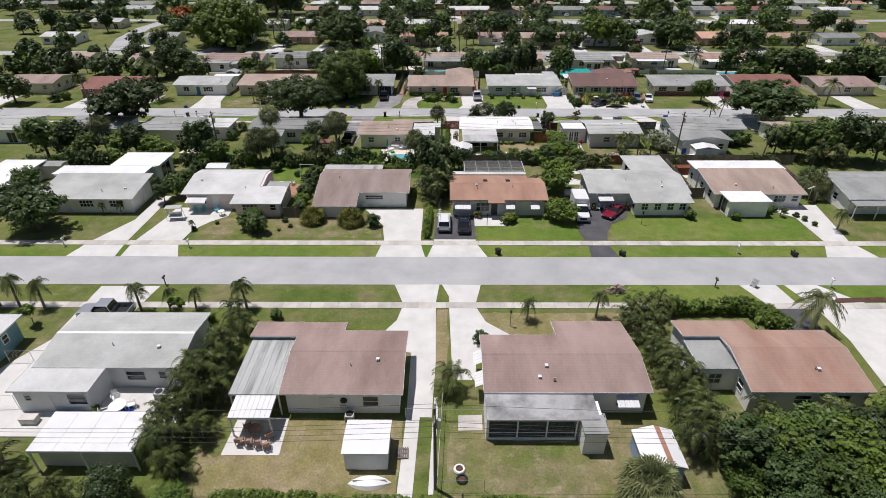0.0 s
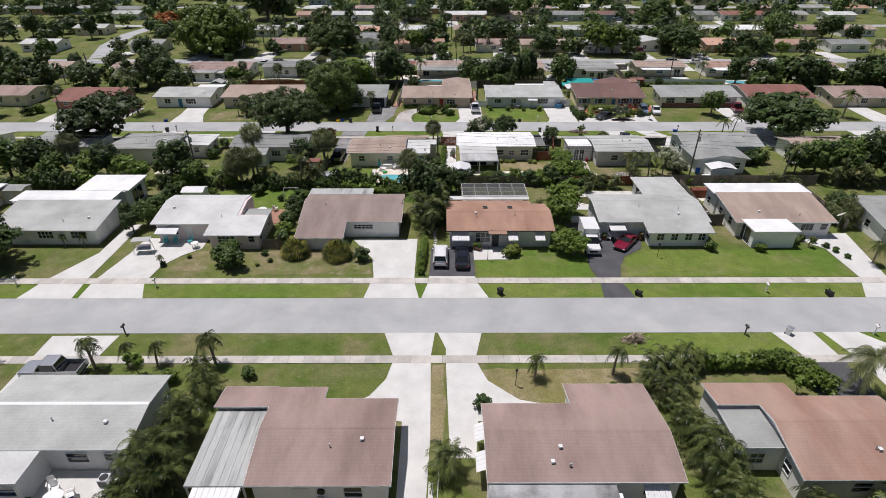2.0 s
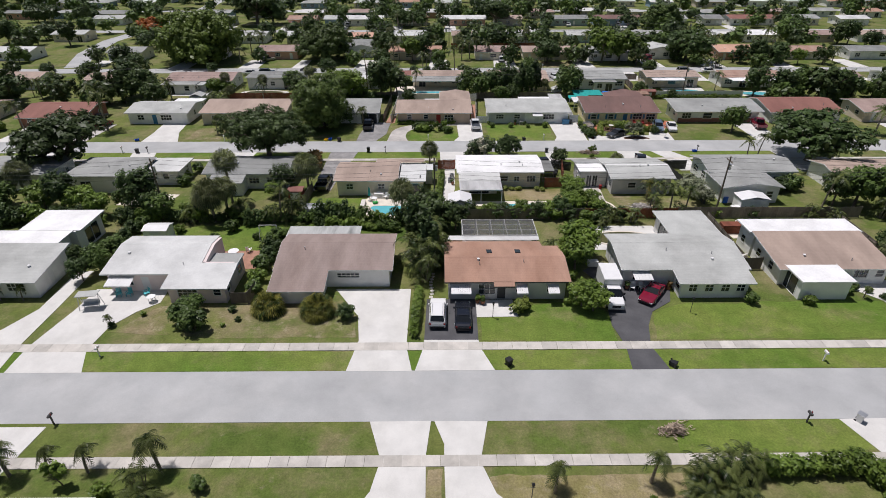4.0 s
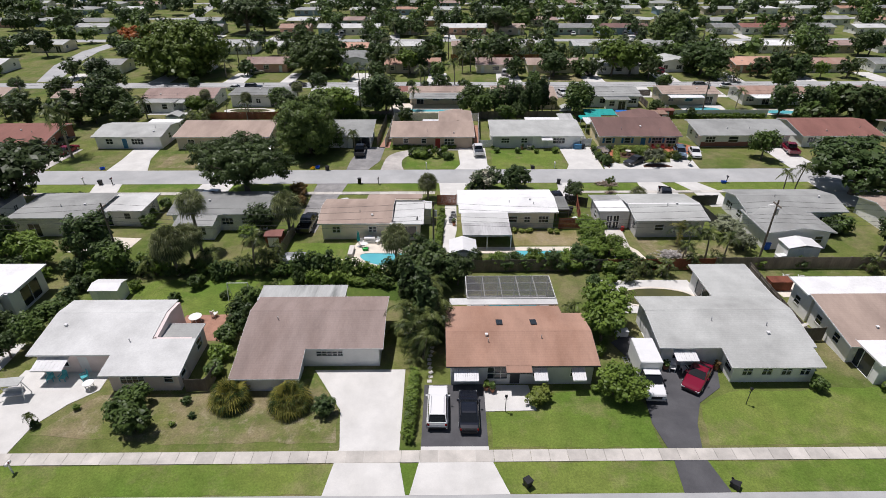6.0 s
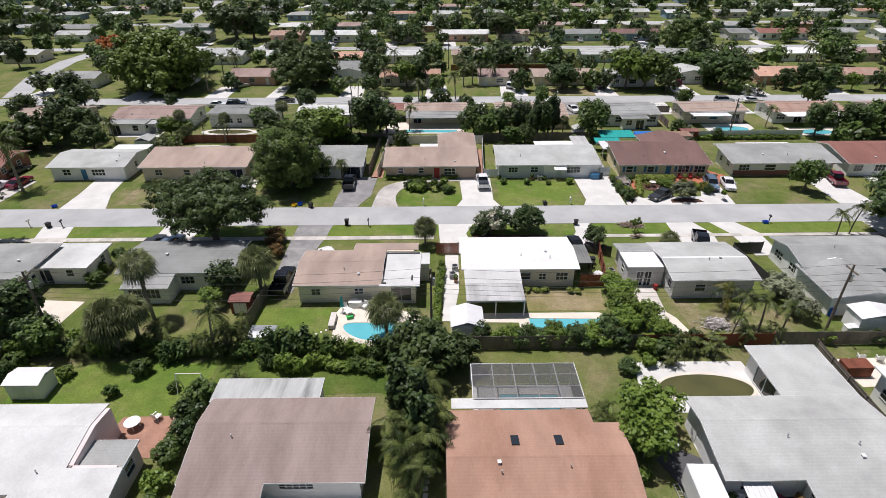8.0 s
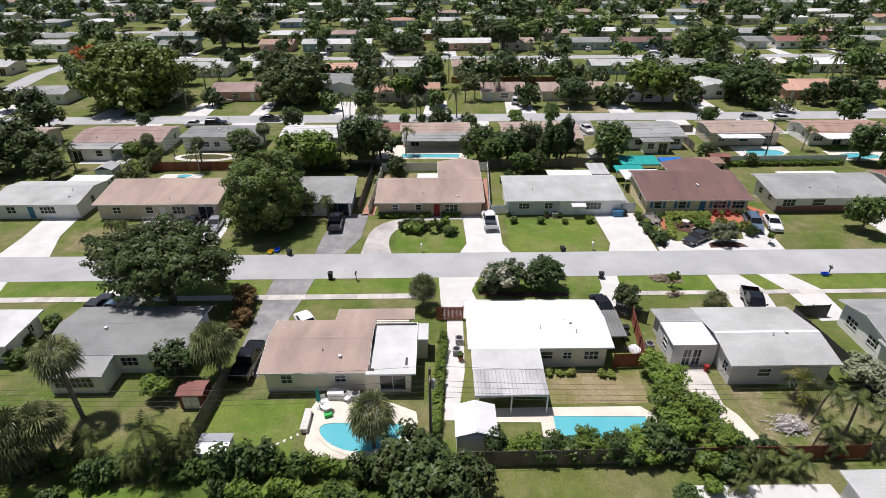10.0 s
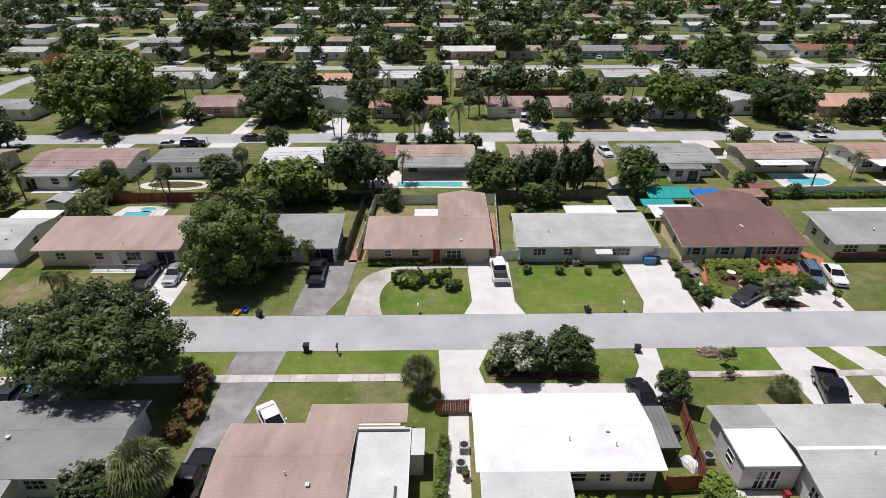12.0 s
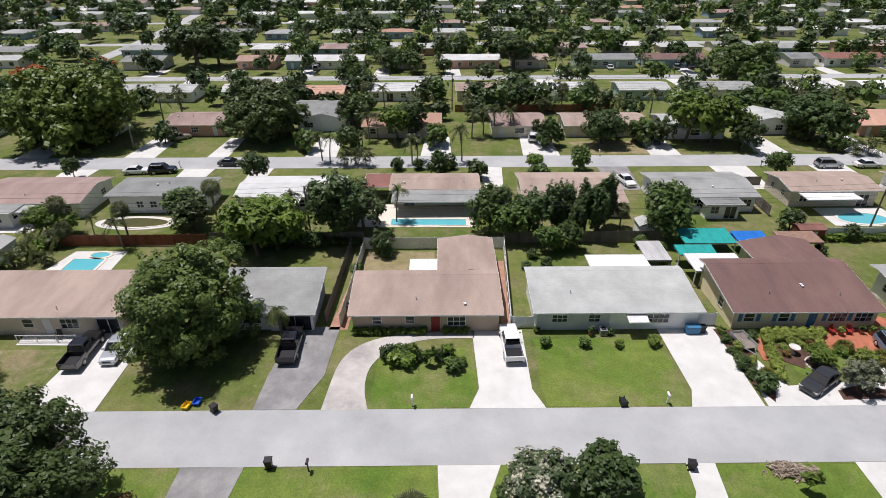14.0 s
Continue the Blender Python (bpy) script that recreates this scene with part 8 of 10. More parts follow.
pool("blue swimming pool inside a screen enclosure", rect(5.0, 83.9, 10.6, 86.3), [(2.5, 82.6), (12.0, 82.8), (12.0, 87.6), (2.4, 87.4)], deck_mat="concrete")
pool("blue swimming pool with a white deck and spa", rect(-51.6, 150.6, -47.4, 153.9), [(-54.0, 149.8), (-45.0, 149.8), (-45.4, 156.2), (-52.6, 156.0)], deck_mat="concrete")
pool("small round spa beside a swimming pool", ellipse(-48.6, 155.0, 1.3, 0.7))
pool("long turquoise pool beside a covered patio", rect(-9.6, 164.4, 1.8, 166.3), [(-14.6, 163.8), (3.2, 163.8), (3.2, 171.0), (-14.4, 172.0)])
pool("oval green pool with a white rim", ellipse(-48.6, 164.8, 4.9, 1.5), ellipse(-48.6, 164.8, 6.3, 2.3), "green_pool", "concrete")
pool("pale blue swimming pool on a white terrace", ellipse(63.0, 167.2, 3.7, 1.9), [(57.4, 164.8), (64.2, 164.6), (68.2, 167.6), (68.4, 171.2), (57.4, 171.0)], deck_mat="concrete")
pool("pale blue swimming pool behind a house", ellipse(80.5, 165.2, 3.8, 1.6), [(75.0, 162.8), (86.0, 163.0), (87.0, 168.4), (75.0, 168.2)])


# ---- screen enclosure over the pool ----
def enclosure(x0, y0, x1, y1, h):
    cx, cy = (x0 + x1) / 2, (y0 + y1) / 2
    root = thing("screen_enclosure", cx, cy, 0, TURN, "aluminium-framed insect-screen enclosure over a pool", "pool enclosure")
    nx, ny = 5, 3
    for i in range(nx + 1):
        x = x0 - cx + (x1 - x0) * i / nx
        part("roof_beam", boxes((x - 0.05, y0 - cy, h - 0.1, x + 0.05, y1 - cy, h)), M["trim"], root)
        for y in (y0 - cy, y1 - cy):
            part("post", boxes((x - 0.05, y - 0.05, 0, x + 0.05, y + 0.05, h - 0.1)), M["trim"], root)
    for j in range(ny + 1):
        y = y0 - cy + (y1 - y0) * j / ny
        part("purlin", boxes((x0 - cx, y - 0.04, h - 0.08, x1 - cx, y + 0.04, h - 0.012)), M["trim"], root)
    m = bpy.data.materials.new("insect_screen")
    m.use_nodes = True
    n, l = m.node_tree.nodes, m.node_tree.links
    tr, mx = n.new("ShaderNodeBsdfTransparent"), n.new("ShaderNodeMixShader")
    n["Principled BSDF"].inputs["Base Color"].default_value = (0.12, 0.12, 0.12, 1)
    n["Principled BSDF"].inputs["Roughness"].default_value = 0.7
    mx.inputs[0].default_value = 0.34
    l.new(tr.outputs[0], mx.inputs[1])
    l.new(n["Principled BSDF"].outputs[0], mx.inputs[2])
    l.new(mx.outputs[0], n["Material Output"].inputs["Surface"])
    M["screen"] = m
    part("screen", boxes((x0 - cx, y0 - cy, h + 0.004, x1 - cx, y1 - cy, h + 0.010)), m, root, "dark see-through roof screen")
    part("screen", boxes((x0 - cx, y1 - cy + 0.055, 0.1, x1 - cx, y1 - cy + 0.06, h - 0.1)), m, root)
    part("screen", boxes((x1 - cx + 0.055, y0 - cy, 0.1, x1 - cx + 0.06, y1 - cy, h - 0.1)), m, root)


enclosure(2.3, 83.3, 12.1, 87.7, 2.75)
bm = boxes((0, 0, 2.5, 11.9, 1.2, 2.58))
tagged(new("porch_roof", mesh_of("porch_roof", bm, M["roof_white"])), "white flat strip roof beside the screen enclosure", "porch roof").matrix_basis = pose(0.4, 82.1, 0, 0, 0, TURN)


# ---- screened porch of the near house ----
def screened_porch():
    x0, y0, x1, y1, h = 3.7, 31.3, 13.0, 34.7, 2.5
    cx, cy = (x0 + x1) / 2, (y0 + y1) / 2
    root = thing("screened_porch", cx, cy, 0, TURN, "dark screened porch with a stained grey flat roof", "porch")
    m = material("stained_porch_roof", (0.40, 0.40, 0.395), 0.85, 0.12, 0.5, 6, 0.2, stain=(0.07, 0.065, 0.065), stain_amount=0.95)
    rf = boxes((x0 - cx, y0 - cy, h, x1 - cx, y1 - cy, h + 0.12))
    bmesh.ops.subdivide_edges(rf, edges=rf.edges[:], cuts=3, use_grid_fill=True)
    part("roof", rf, m, root)
    part("fascia", boxes((x0 - cx, y0 - cy - 0.03, h - 0.06, x1 - cx - 1.6, y0 - cy, h + 0.1)), M["trim"], root)
    for i in range(4):
        x = x0 - cx + 0.15 + 2.45 * i
        part("post", boxes((x - 0.06, y0 - cy + 0.1, 0.05, x + 0.06, y0 - cy + 0.22, h)), M["trim"], root)
    part("sill_wall", boxes((x0 - cx + 0.1, y0 - cy + 0.1, 0, x0 - cx + 7.6, y0 - cy + 0.22, 0.28)), M["wall_white"], root)
    part("rail", boxes((x0 - cx + 0.1, y0 - cy + 0.14, 0.85, x0 - cx + 7.6, y0 - cy + 0.18, 0.90)), M["trim"], root)
    part("screen", boxes((x0 - cx + 0.1, y0 - cy + 0.19, 0.28, x0 - cx + 7.6, y0 - cy + 0.2, h)), M["screen"], root)
    part("side_wall", boxes((x0 - cx, y0 - cy + 0.1, 0, x0 - cx + 0.1, y1 - cy, h)), M["wall_white"], root)
    part("floor", boxes((x0 - cx, y0 - cy + 0.1, 0, x1 - cx, y1 - cy, 0.04)), M["worn_asphalt"], root)
    s = part("utility_room", boxes((11.5 - cx, 30.0 - cy, 0, 13.3 - cx, 33.5 - cy, h - 0.05)), M["wall_palegrey"], root, "pale grey boarded utility room")
    part("roof", boxes((11.4 - cx, 29.9 - cy, h - 0.05, 13.4 - cx, 31.9 - cy, h + 0.05)), M["roof_grey"], s)


screened_porch()

# ---- sheds, covers and outbuildings ----
flat_cover("carport", "freestanding white sheet-metal carport with grey sides", -32.2, 27.4, -23.9, 31.3, 2.5, "white_metal", category="carport", ribs=1.9)
tagged(new("carport_wall", mesh_of("carport_wall", boxes((-31.9, 27.9, 0, -24.4, 28.05, 2.25)), M["wall_grey"])), "grey sheet wall under the carport roof", "wall")
shed("white-roofed pale grey garden shed on a lawn", -5.95, 29.7, 3.4, 3.1, 2.05, rise=0.12)
shed("white shed with a rust stripe on its roof", 17.2, 29.2, 3.0, 3.4, 1.95, "wall_blue", rise=0.5, ridge_x=False, stripe=True)
shed("white garden shed with dark-framed doors", -39.9, 86.4, 3.2, 2.2, 1.9, "wall_white", rise=0.3)
shed("pale shed with a grey roof", -68.4, 85.6, 4.4, 2.2, 2.3, "wall_cream", "roof_grey", rise=0.2)
shed("white shed with a gable roof behind a fence", 46.8, 96.9, 4.2, 2.4, 2.2, "wall_white", rise=0.4, ridge_x=False)
shed("small dark red shed with sloping roof", -24.0, 99.8, 2.2, 1.8, 1.7, "redwood", "roof_red", rise=0.2)
shed("grey shed with a flat pale roof", -19.6, 93.4, 2.4, 1.8, 1.8, "wall_grey", "metal", rise=0.08)
shed("white shed with a grey roof beside a fence", -62.0, 154.6, 3.0, 3.0, 2.0, "wall_palegrey", "roof_light", rise=0.6, ridge_x=False)
shed("white shed with a steep roof among trees", 58.5, 232.0, 4.0, 4.0, 2.6, "wall_white", "roof_light", rise=1.4, ridge_x=False)
shed("red-roofed shed behind a house", 50.6, 160.8, 3.6, 2.0, 1.9, "redwood", "roof_red", rise=0.3)
shed("small white shed behind a house", 27.6, 161.8, 2.2, 2.4, 2.0, "wall_white", "roof_light", rise=0.5, ridge_x=False)
shed("white gabled garden shed beside a paved strip", 2.1, 95.7, 3.3, 3.3, 2.1, "wall_white", rise=0.55, ridge_x=False)
flat_cover("patio_cover", "white flat patio roof behind a brown-roofed house", -5.6, 146.7, -2.1, 150.4, 2.4, ribs=0.9)
flat_cover("carport", "white panel carport roof beside a brown-roofed house", 29.4, 148.0, 36.0, 152.0, 2.5, category="carport", ribs=0.45)
flat_cover("pergola", "brown lattice pergola behind the house", 44.0, 155.4, 49.5, 158.4, 2.4, "chair_wood", beam="chair_wood", ribs=0.3, category="pergola")
flat_cover("patio_cover", "grey flat patio cover behind a brown-roofed house", -71.0, 163.4, -64.0, 166.6, 2.4, "roof_light", ribs=1.4)
flat_cover("pergola", "grey timber pergola behind the house", 24.4, 150.8, 27.6, 155.6, 2.3, "old_white", beam="fence", ribs=0.3, category="pergola")
flat_cover("shade_sail", "teal tarpaulin shade over a yard", 31.0, 155.6, 38.0, 159.4, 2.3, "teal_tarp", ribs=1.2, category="tarpaulin", fall=0.3)
flat_cover("shade_sail", "teal tarpaulin shade beside a carport", 29.2, 152.6, 34.2, 154.8, 2.2, "teal_tarp", ribs=1.2, category="tarpaulin", fall=0.25)
flat_cover("shade_sail", "bright blue tarpaulin shade over a yard", 38.4, 155.0, 42.8, 158.8, 2.2, "blue_tarp", ribs=1.2, category="tarpaulin", fall=0.3)
flat_cover("entry_canopy", "grey entry canopy with posts", 59.2, 72.6, 66.0, 74.6, 2.4, "roof_grey" if "roof_grey" in M else "metal", ribs=2.0, category="porch")


# ---- fences ----
FENCE_CACHE = {}


def fence(x0, y0, x1, y1, h=1.8, mat="fence", label="weathered grey board fence between yards", step=2.4, pickets=0.15, name="fence"):
    """Posts and boarded panels along a line."""
    length = math.hypot(x1 - x0, y1 - y0)
    root = thing(name, x0, y0, 0, math.degrees(math.atan2(y1 - y0, x1 - x0)), label, "fence")
    n = max(1, round(length / step))
    w = length / n
    key = (round(w, 2), h, mat)
    if key not in FENCE_CACHE:
        bm = bmesh.new()
        k = max(2, int(w / pickets))
        rr = random.Random(k)
        for i in range(k):
            a = w * i / k
            add_box(bm, a + 0.006, -0.012, 0.04, a + w / k - 0.006, 0.012, h + rr.uniform(-0.02, 0.03))
        add_box(bm, 0, 0.013, 0.3, w, 0.05, 0.4)
        add_box(bm, 0, 0.013, h - 0.4, w, 0.05, h - 0.3)
        FENCE_CACHE[key] = (mesh_of("panel", bm, M[mat]), mesh_of("post", boxes((-0.05, 0.0, 0, 0.05, 0.1, h + 0.06)), M[mat]))
    pm, po = FENCE_CACHE[key]
    for i in range(n + 1):
        if i < n:
            part("panel", pm, None, root, m=pose(w * i, 0, 0))["kind"] = "stuff"
        part("post", po, None, root, m=pose(w * i, 0.02, 0))
    return root


def chain_link(x0, y0, x1, y1, h=1.3):
    length = math.hypot(x1 - x0, y1 - y0)
    root = thing("chain_link_fence", x0, y0, 0, math.degrees(math.atan2(y1 - y0, x1 - x0)), "thin galvanised chain-link fence", "fence")
    n = max(1, round(length / 2.5))
    for i in range(n + 1):
        bm = bmesh.new()
        add_tube(bm, (0, 0, 0), (0, 0, h), 0.03, sides=6)
        part("post", bm, M["metal"], root, m=pose(length * i / n, 0, 0))
    bm = bmesh.new()
    add_tube(bm, (0, 0, h - 0.02), (length, 0, h - 0.02), 0.022, sides=5)
    part("top_rail", bm, M["metal"], root)
    bm = bmesh.new()
    k = int(length / 0.35)
    for i in range(k):
        for s in (0, 1):
            a, b = (i + s) * length / k, (i + 1 - s) * length / k
            add_tube(bm, (a, 0, 0.05), (b, 0, h - 0.03), 0.004, sides=3)
    part("mesh", bm, M["metal"], root)


fence(1.0, 92.7, 20.5, 93.2)
fence(20.6, 93.3, 34.5, 93.7, 1.7, "redwood", "reddish-brown board fence along the alley")
fence(34.6, 93.8, 62.0, 94.3)
fence(38.2, 79.5, 38.4, 92.5)
fence(37.0, 79.4, 40.2, 79.6)
fence(57.0, 78.0, 57.3, 93.0)
fence(-24.6, 71.3, -22.6, 71.4, 1.6, label="pale grey board fence panel beside a house")
fence(-22.6, 71.4, -22.4, 73.6, 1.6, label="pale grey board fence panel beside a house")
fence(-22.3, 94.6, -22.0, 102.6, 1.8, label="dark board fence between back yards")
fence(-1.6, 112.4, 1.4, 112.5, 1.8, "redwood", "reddish-brown fence beside a white-roofed house")
fence(16.4, 104.6, 19.6, 104.8, 1.8, "redwood", "reddish-brown fence of a side yard")
fence(19.6, 104.8, 20.6, 113.0, 1.8, "redwood", "reddish-brown fence of a side yard")
fence(18.8, 113.2, 22.0, 111.8, 1.7, "dark_trim", "black board fence beside a drive")
fence(38.6, 112.6, 40.6, 98.6, 1.7, "dark_trim", "black board fence between two yards")
fence(39.0, 113.0, 43.0, 113.2, 1.7, "dark_trim", "black board gate across a drive")
fence(-12.7, 139.6, -12.4, 157.0, 1.8, "trim", "white vinyl privacy fence around a yard")
fence(-12.4, 157.1, 6.9, 157.5, 1.8, "trim", "white vinyl privacy fence around a yard")
fence(6.2, 139.4, 6.9, 157.4, 1.8, "trim", "white vinyl privacy fence around a yard")
fence(6.4, 139.6, 8.8, 139.7, 1.5, "trim", "white gate panel beside a house")
fence(27.0, 140.2, 29.0, 140.3, 1.7, "trim", "white gate panel beside a house")
fence(27.9, 140.4, 28.3, 151.0, 1.7, "trim", "white vinyl fence between two houses")
fence(-34.6, 158.4, -12.9, 158.9, 1.8, label="dark weathered board fence behind a lawn")
fence(-56.0, 157.4, -35.0, 158.0, 1.8, "redwood", "reddish-brown board fence behind a pool")
fence(-14.4, 139.8, -14.2, 157.0, 1.8, "dark_trim", "dark narrow fence beside a house")
fence(7.0, 159.0, 30.0, 159.6, 1.8)
fence(52.0, 160.6, 75.0, 161.2, 1.8, "trim", "white panel fence behind houses")
fence(49.0, 168.0, 49.4, 180.0, 1.7, label="weathered board fence with a hedge")
fence(49.4, 180.2, 53.6, 180.4, 1.6, label="dark board fence beside a house")
fence(0.5, 226.4, 40.0, 227.2, 1.8, "redwood", "reddish-brown fence behind houses")
fence(-36.0, 233.0, -30.0, 233.2, 1.8, label="weathered board fence behind a house")
chain_link(-0.2, 26.0, 0.0, 36.6)
chain_link(-3.2, 33.4, -0.2, 33.5)
chain_link(0.1, 26.4, 3.4, 26.5)
chain_link(0.1, 33.4, 3.6, 33.5)
chain_link(-43.4, 33.6, -38.2, 33.8, 1.6)
chain_link(-43.2, 39.6, -38.4, 39.8, 1.5)


# ---- poles and cables ----
def utility_pole(x, y, h, arms=True):
    root = thing("utility_pole", x, y, 0, TURN, "weathered wooden utility pole with a crossarm", "utility pole")
    bm = bmesh.new()
    add_tube(bm, (0, 0, -0.2), (0, 0, h), 0.15, 0.10, 9)
    part("pole", bm, M["pole_wood"], root)
    if arms:
        part("crossarm", boxes((-0.06, -0.9, h - 0.7, 0.06, 0.9, h - 0.58)), M["pole_wood"], root)
        for s in (-0.8, 0.8):
            bm = bmesh.new()
            add_tube(bm, (0, s, h - 0.58), (0, s, h - 0.42), 0.045, 0.03, 7)
            part("insulator", bm, M["bench"], root)
        bm = bmesh.new()
        add_tube(bm, (0.28, 0, h - 2.0), (0.28, 0, h - 1.2), 0.18, sides=10)
        part("transformer", bm, M["metal"], root)


def cable(a, b, sag, r=0.016):
    bm = bmesh.new()
    n = 14
    pts = [Vector(a).lerp(Vector(b), i / n) - Vector((0, 0, sag * 4 * (i / n) * (1 - i / n))) for i in range(n + 1)]
    loft(bm, [[p + Vector((0, r * c, r * s)) for c, s in ((1, 0), (0, 1), (-1, 0), (0, -1))] for p in pts])
    tagged(new("overhead_cable", mesh_of("overhead_cable", bm, M["dark_trim"])), "thin dark overhead cable between poles", "cable", "overhead cables")


for base, xs, h in ((26.6, (-52.0, -0.35, 50.0), 8.8), (94.4, (-90.0, -42.4, -1.7, 41.0, 92.0), 9.2), (160.2, (-98.0, -20.6, 59.8, 120.0), 8.4), (228.0, (-95.0, -0.3, 86.0), 9.0)):
    for x in xs:
        utility_pole(x, street_y(base, x), h if x > -80 else h + 0.3)
    for a, b in zip(xs, xs[1:]):
        for dy, z, sag in ((-0.8, h - 0.45, 0.8), (0.8, h - 0.45, 0.85), (0.05, h - 1.9, 0.7), (0.1, h - 2.5, 0.75), (0.1, h - 3.1, 0.7)):
            cable((a, street_y(base, a) + dy, z), (b, street_y(base, b) + dy, z), sag)


# ---- mailboxes, bins and yard furniture ----
def mailbox(x, y, color="dark_trim", turn=0):
    root = thing("mailbox", x, y, 0, TURN + turn, f"{'white' if color == 'trim' else 'black'} mailbox on a post at the kerb", "mailbox", "roadside mailboxes")
    part("post", boxes((-0.05, -0.05, 0, 0.05, 0.05, 1.05)), M[color], root)
    bm = bmesh.new()
    secs = []
    for yy in (-0.26, 0.26):
        secs.append([(-0.1, yy, 1.05), (0.1, yy, 1.05), (0.1, yy, 1.2), (0.07, yy, 1.26), (0, yy, 1.285), (-0.07, yy, 1.26), (-0.1, yy, 1.2)])
    loft(bm, secs)
    part("box", bm, M[color], root)
    part("flag", boxes((0.1, -0.05, 1.15, 0.115, 0.05, 1.38)), M["shingle_door"], root)


for x, y, c in ((-52.0, 62.2, "trim"), (-34.9, 62.2, "trim"), (-34.0, 53.4, "dark_trim"), (32.2, 54.6, "dark_trim"), (38.3, 62.6, "trim"), (46.0, 54.9, "trim"), (-12.0, 120.6, "dark_trim"), (-4.0, 127.8, "trim"), (19.7, 128.4, "trim"),
                (-45.6, 126.9, "trim"), (-63.0, 120.0, "trim"), (48.6, 122.2, "dark_trim"), (-52.0, 188.0, "trim"), (29.0, 195.2, "trim"), (58.0, 189.0, "dark_trim"), (-58.0, 119.9, "dark_trim")):
    mailbox(x, y, c)


def wheelie_bin(x, y, color="black", fallen=False, turn=0, h=1.0):
    root = thing("wheeled_bin", x, y, 0.25 if fallen else 0, turn, f"{'dark' if color == 'black' else color.split('_')[0]} wheeled rubbish bin {'lying on the grass' if fallen else 'at the roadside'}", "bin", "rubbish bins")
    bm = bmesh.new()
    loft(bm, [[(-w, -w, z), (w, -w, z), (w, w, z), (-w, w, z)] for w, z in ((0.22, 0.06), (0.29, h - 0.1))])
    b = part("body", bm, M[color], root)
    lid = boxes((-0.32, -0.34, h - 0.1, 0.32, 0.32, h - 0.03))
    bmesh.ops.bevel(lid, geom=lid.edges[:], offset=0.02, segments=1, affect="EDGES")
    part("lid", lid, M[color], root)
    for s in (-1, 1):
        bm = bmesh.new()
        add_tube(bm, (s * 0.2, 0.26, 0.1), (s * 0.26, 0.26, 0.1), 0.1, sides=10)
        part("wheel", bm, M["rubber"], root)
    if fallen:
        root.matrix_basis = pose(x, y, 0.32, 90, 0, turn)


for x, y, c, f, h in ((6.6, 61.5, "black", False, 0.9), (-22.1, 126.9, "black", False, 0.9), (-15.3, 120.9, "black", False, 1.05), (15.5, 128.7, "black", True, 0.9), (19.2, 121.2, "black", False, 0.9),
                      (36.9, 54.8, "metal", False, 0.95), (22.6, 61.9, "black", True, 0.8), (45.4, 62.6, "black", True, 0.9), (-60.0, 119.8, "black", False, 0.9), (-26.8, 137.0, "black", False, 1.0)):
    wheelie_bin(x, y, c, f, 20 * (x % 5), h)


def tub(x, y, color, w=0.5, d=0.35, h=0.35, label="plastic recycling tub on the grass"):
    root = thing("recycling_tub", x, y, 0, 15 * (x % 6), label, "tub")
    bm = bmesh.new()
    loft(bm, [[(-w * s, -d * s, z), (w * s, -d * s, z), (w * s, d * s, z), (-w * s, d * s, z)] for s, z in ((0.42, 0.0), (0.5, h), (0.54, h), (0.54, h + 0.03), (0.46, h + 0.03), (0.4, 0.06))])
    part("body", bm, M[color], root)


tub(-24.9, 127.4, "yellow_plastic", 0.8, 0.6, label="bright yellow recycling tub on the grass")
tub(-24.1, 127.9, "blue_plastic", 0.8, 0.6, label="bright blue recycling tub on the grass")
tub(48.0, 122.0, "blue_plastic", 0.8, 0.55, label="bright blue recycling tub at the roadside")
tub(-63.6, 126.8, "blue_plastic", 0.8, 0.55, label="bright blue recycling tub at the roadside")
tub(7.4, 140.6, "blue_plastic", 0.7, 0.5, 0.5, label="bright blue tub beside a white gate")


def chair(name, x, y, turn, mat, label, lounge=False):
    root = thing(name, x, y, 0.0 if name == "sun_chair" else 0.045, turn, label, "chair", "patio chairs")
    part("seat", boxes((-0.27, -0.27, 0.38, 0.27, 0.27, 0.43)), M[mat], root)
    bk = bmesh.new()
    for i in range(5):
        add_box(bk, -0.26 + i * 0.108, 0.24, 0.42, -0.26 + i * 0.108 + 0.085, 0.28, 1.0, pose(0, 0, 0, -8))
    part("backrest", bk, M[mat], root)
    for sx in (-1, 1):
        for sy in (-1, 1):
            part("leg", boxes((sx * 0.25 - 0.03, sy * 0.25 - 0.03, 0, sx * 0.25 + 0.03, sy * 0.25 + 0.03, 0.38)), M[mat], root)
        part("armrest", boxes((sx * 0.29 - 0.04, -0.27, 0.60, sx * 0.29 + 0.04, 0.27, 0.64)), M[mat], root)


def table(x, y, r, mat, label):
    root = thing("patio_table", x, y, 0.05, 0, label, "table")
    bm = bmesh.new()
    add_tube(bm, (0, 0, 0.70), (0, 0, 0.74), r, sides=20)
    part("tabletop", bm, M[mat], root)
    for i in range(4):
        a = math.tau * i / 4 + 0.4
        part("leg", boxes((math.cos(a) * r * 0.7 - 0.03, math.sin(a) * r * 0.7 - 0.03, 0, math.cos(a) * r * 0.7 + 0.03, math.sin(a) * r * 0.7 + 0.03, 0.70)), M[mat], root)


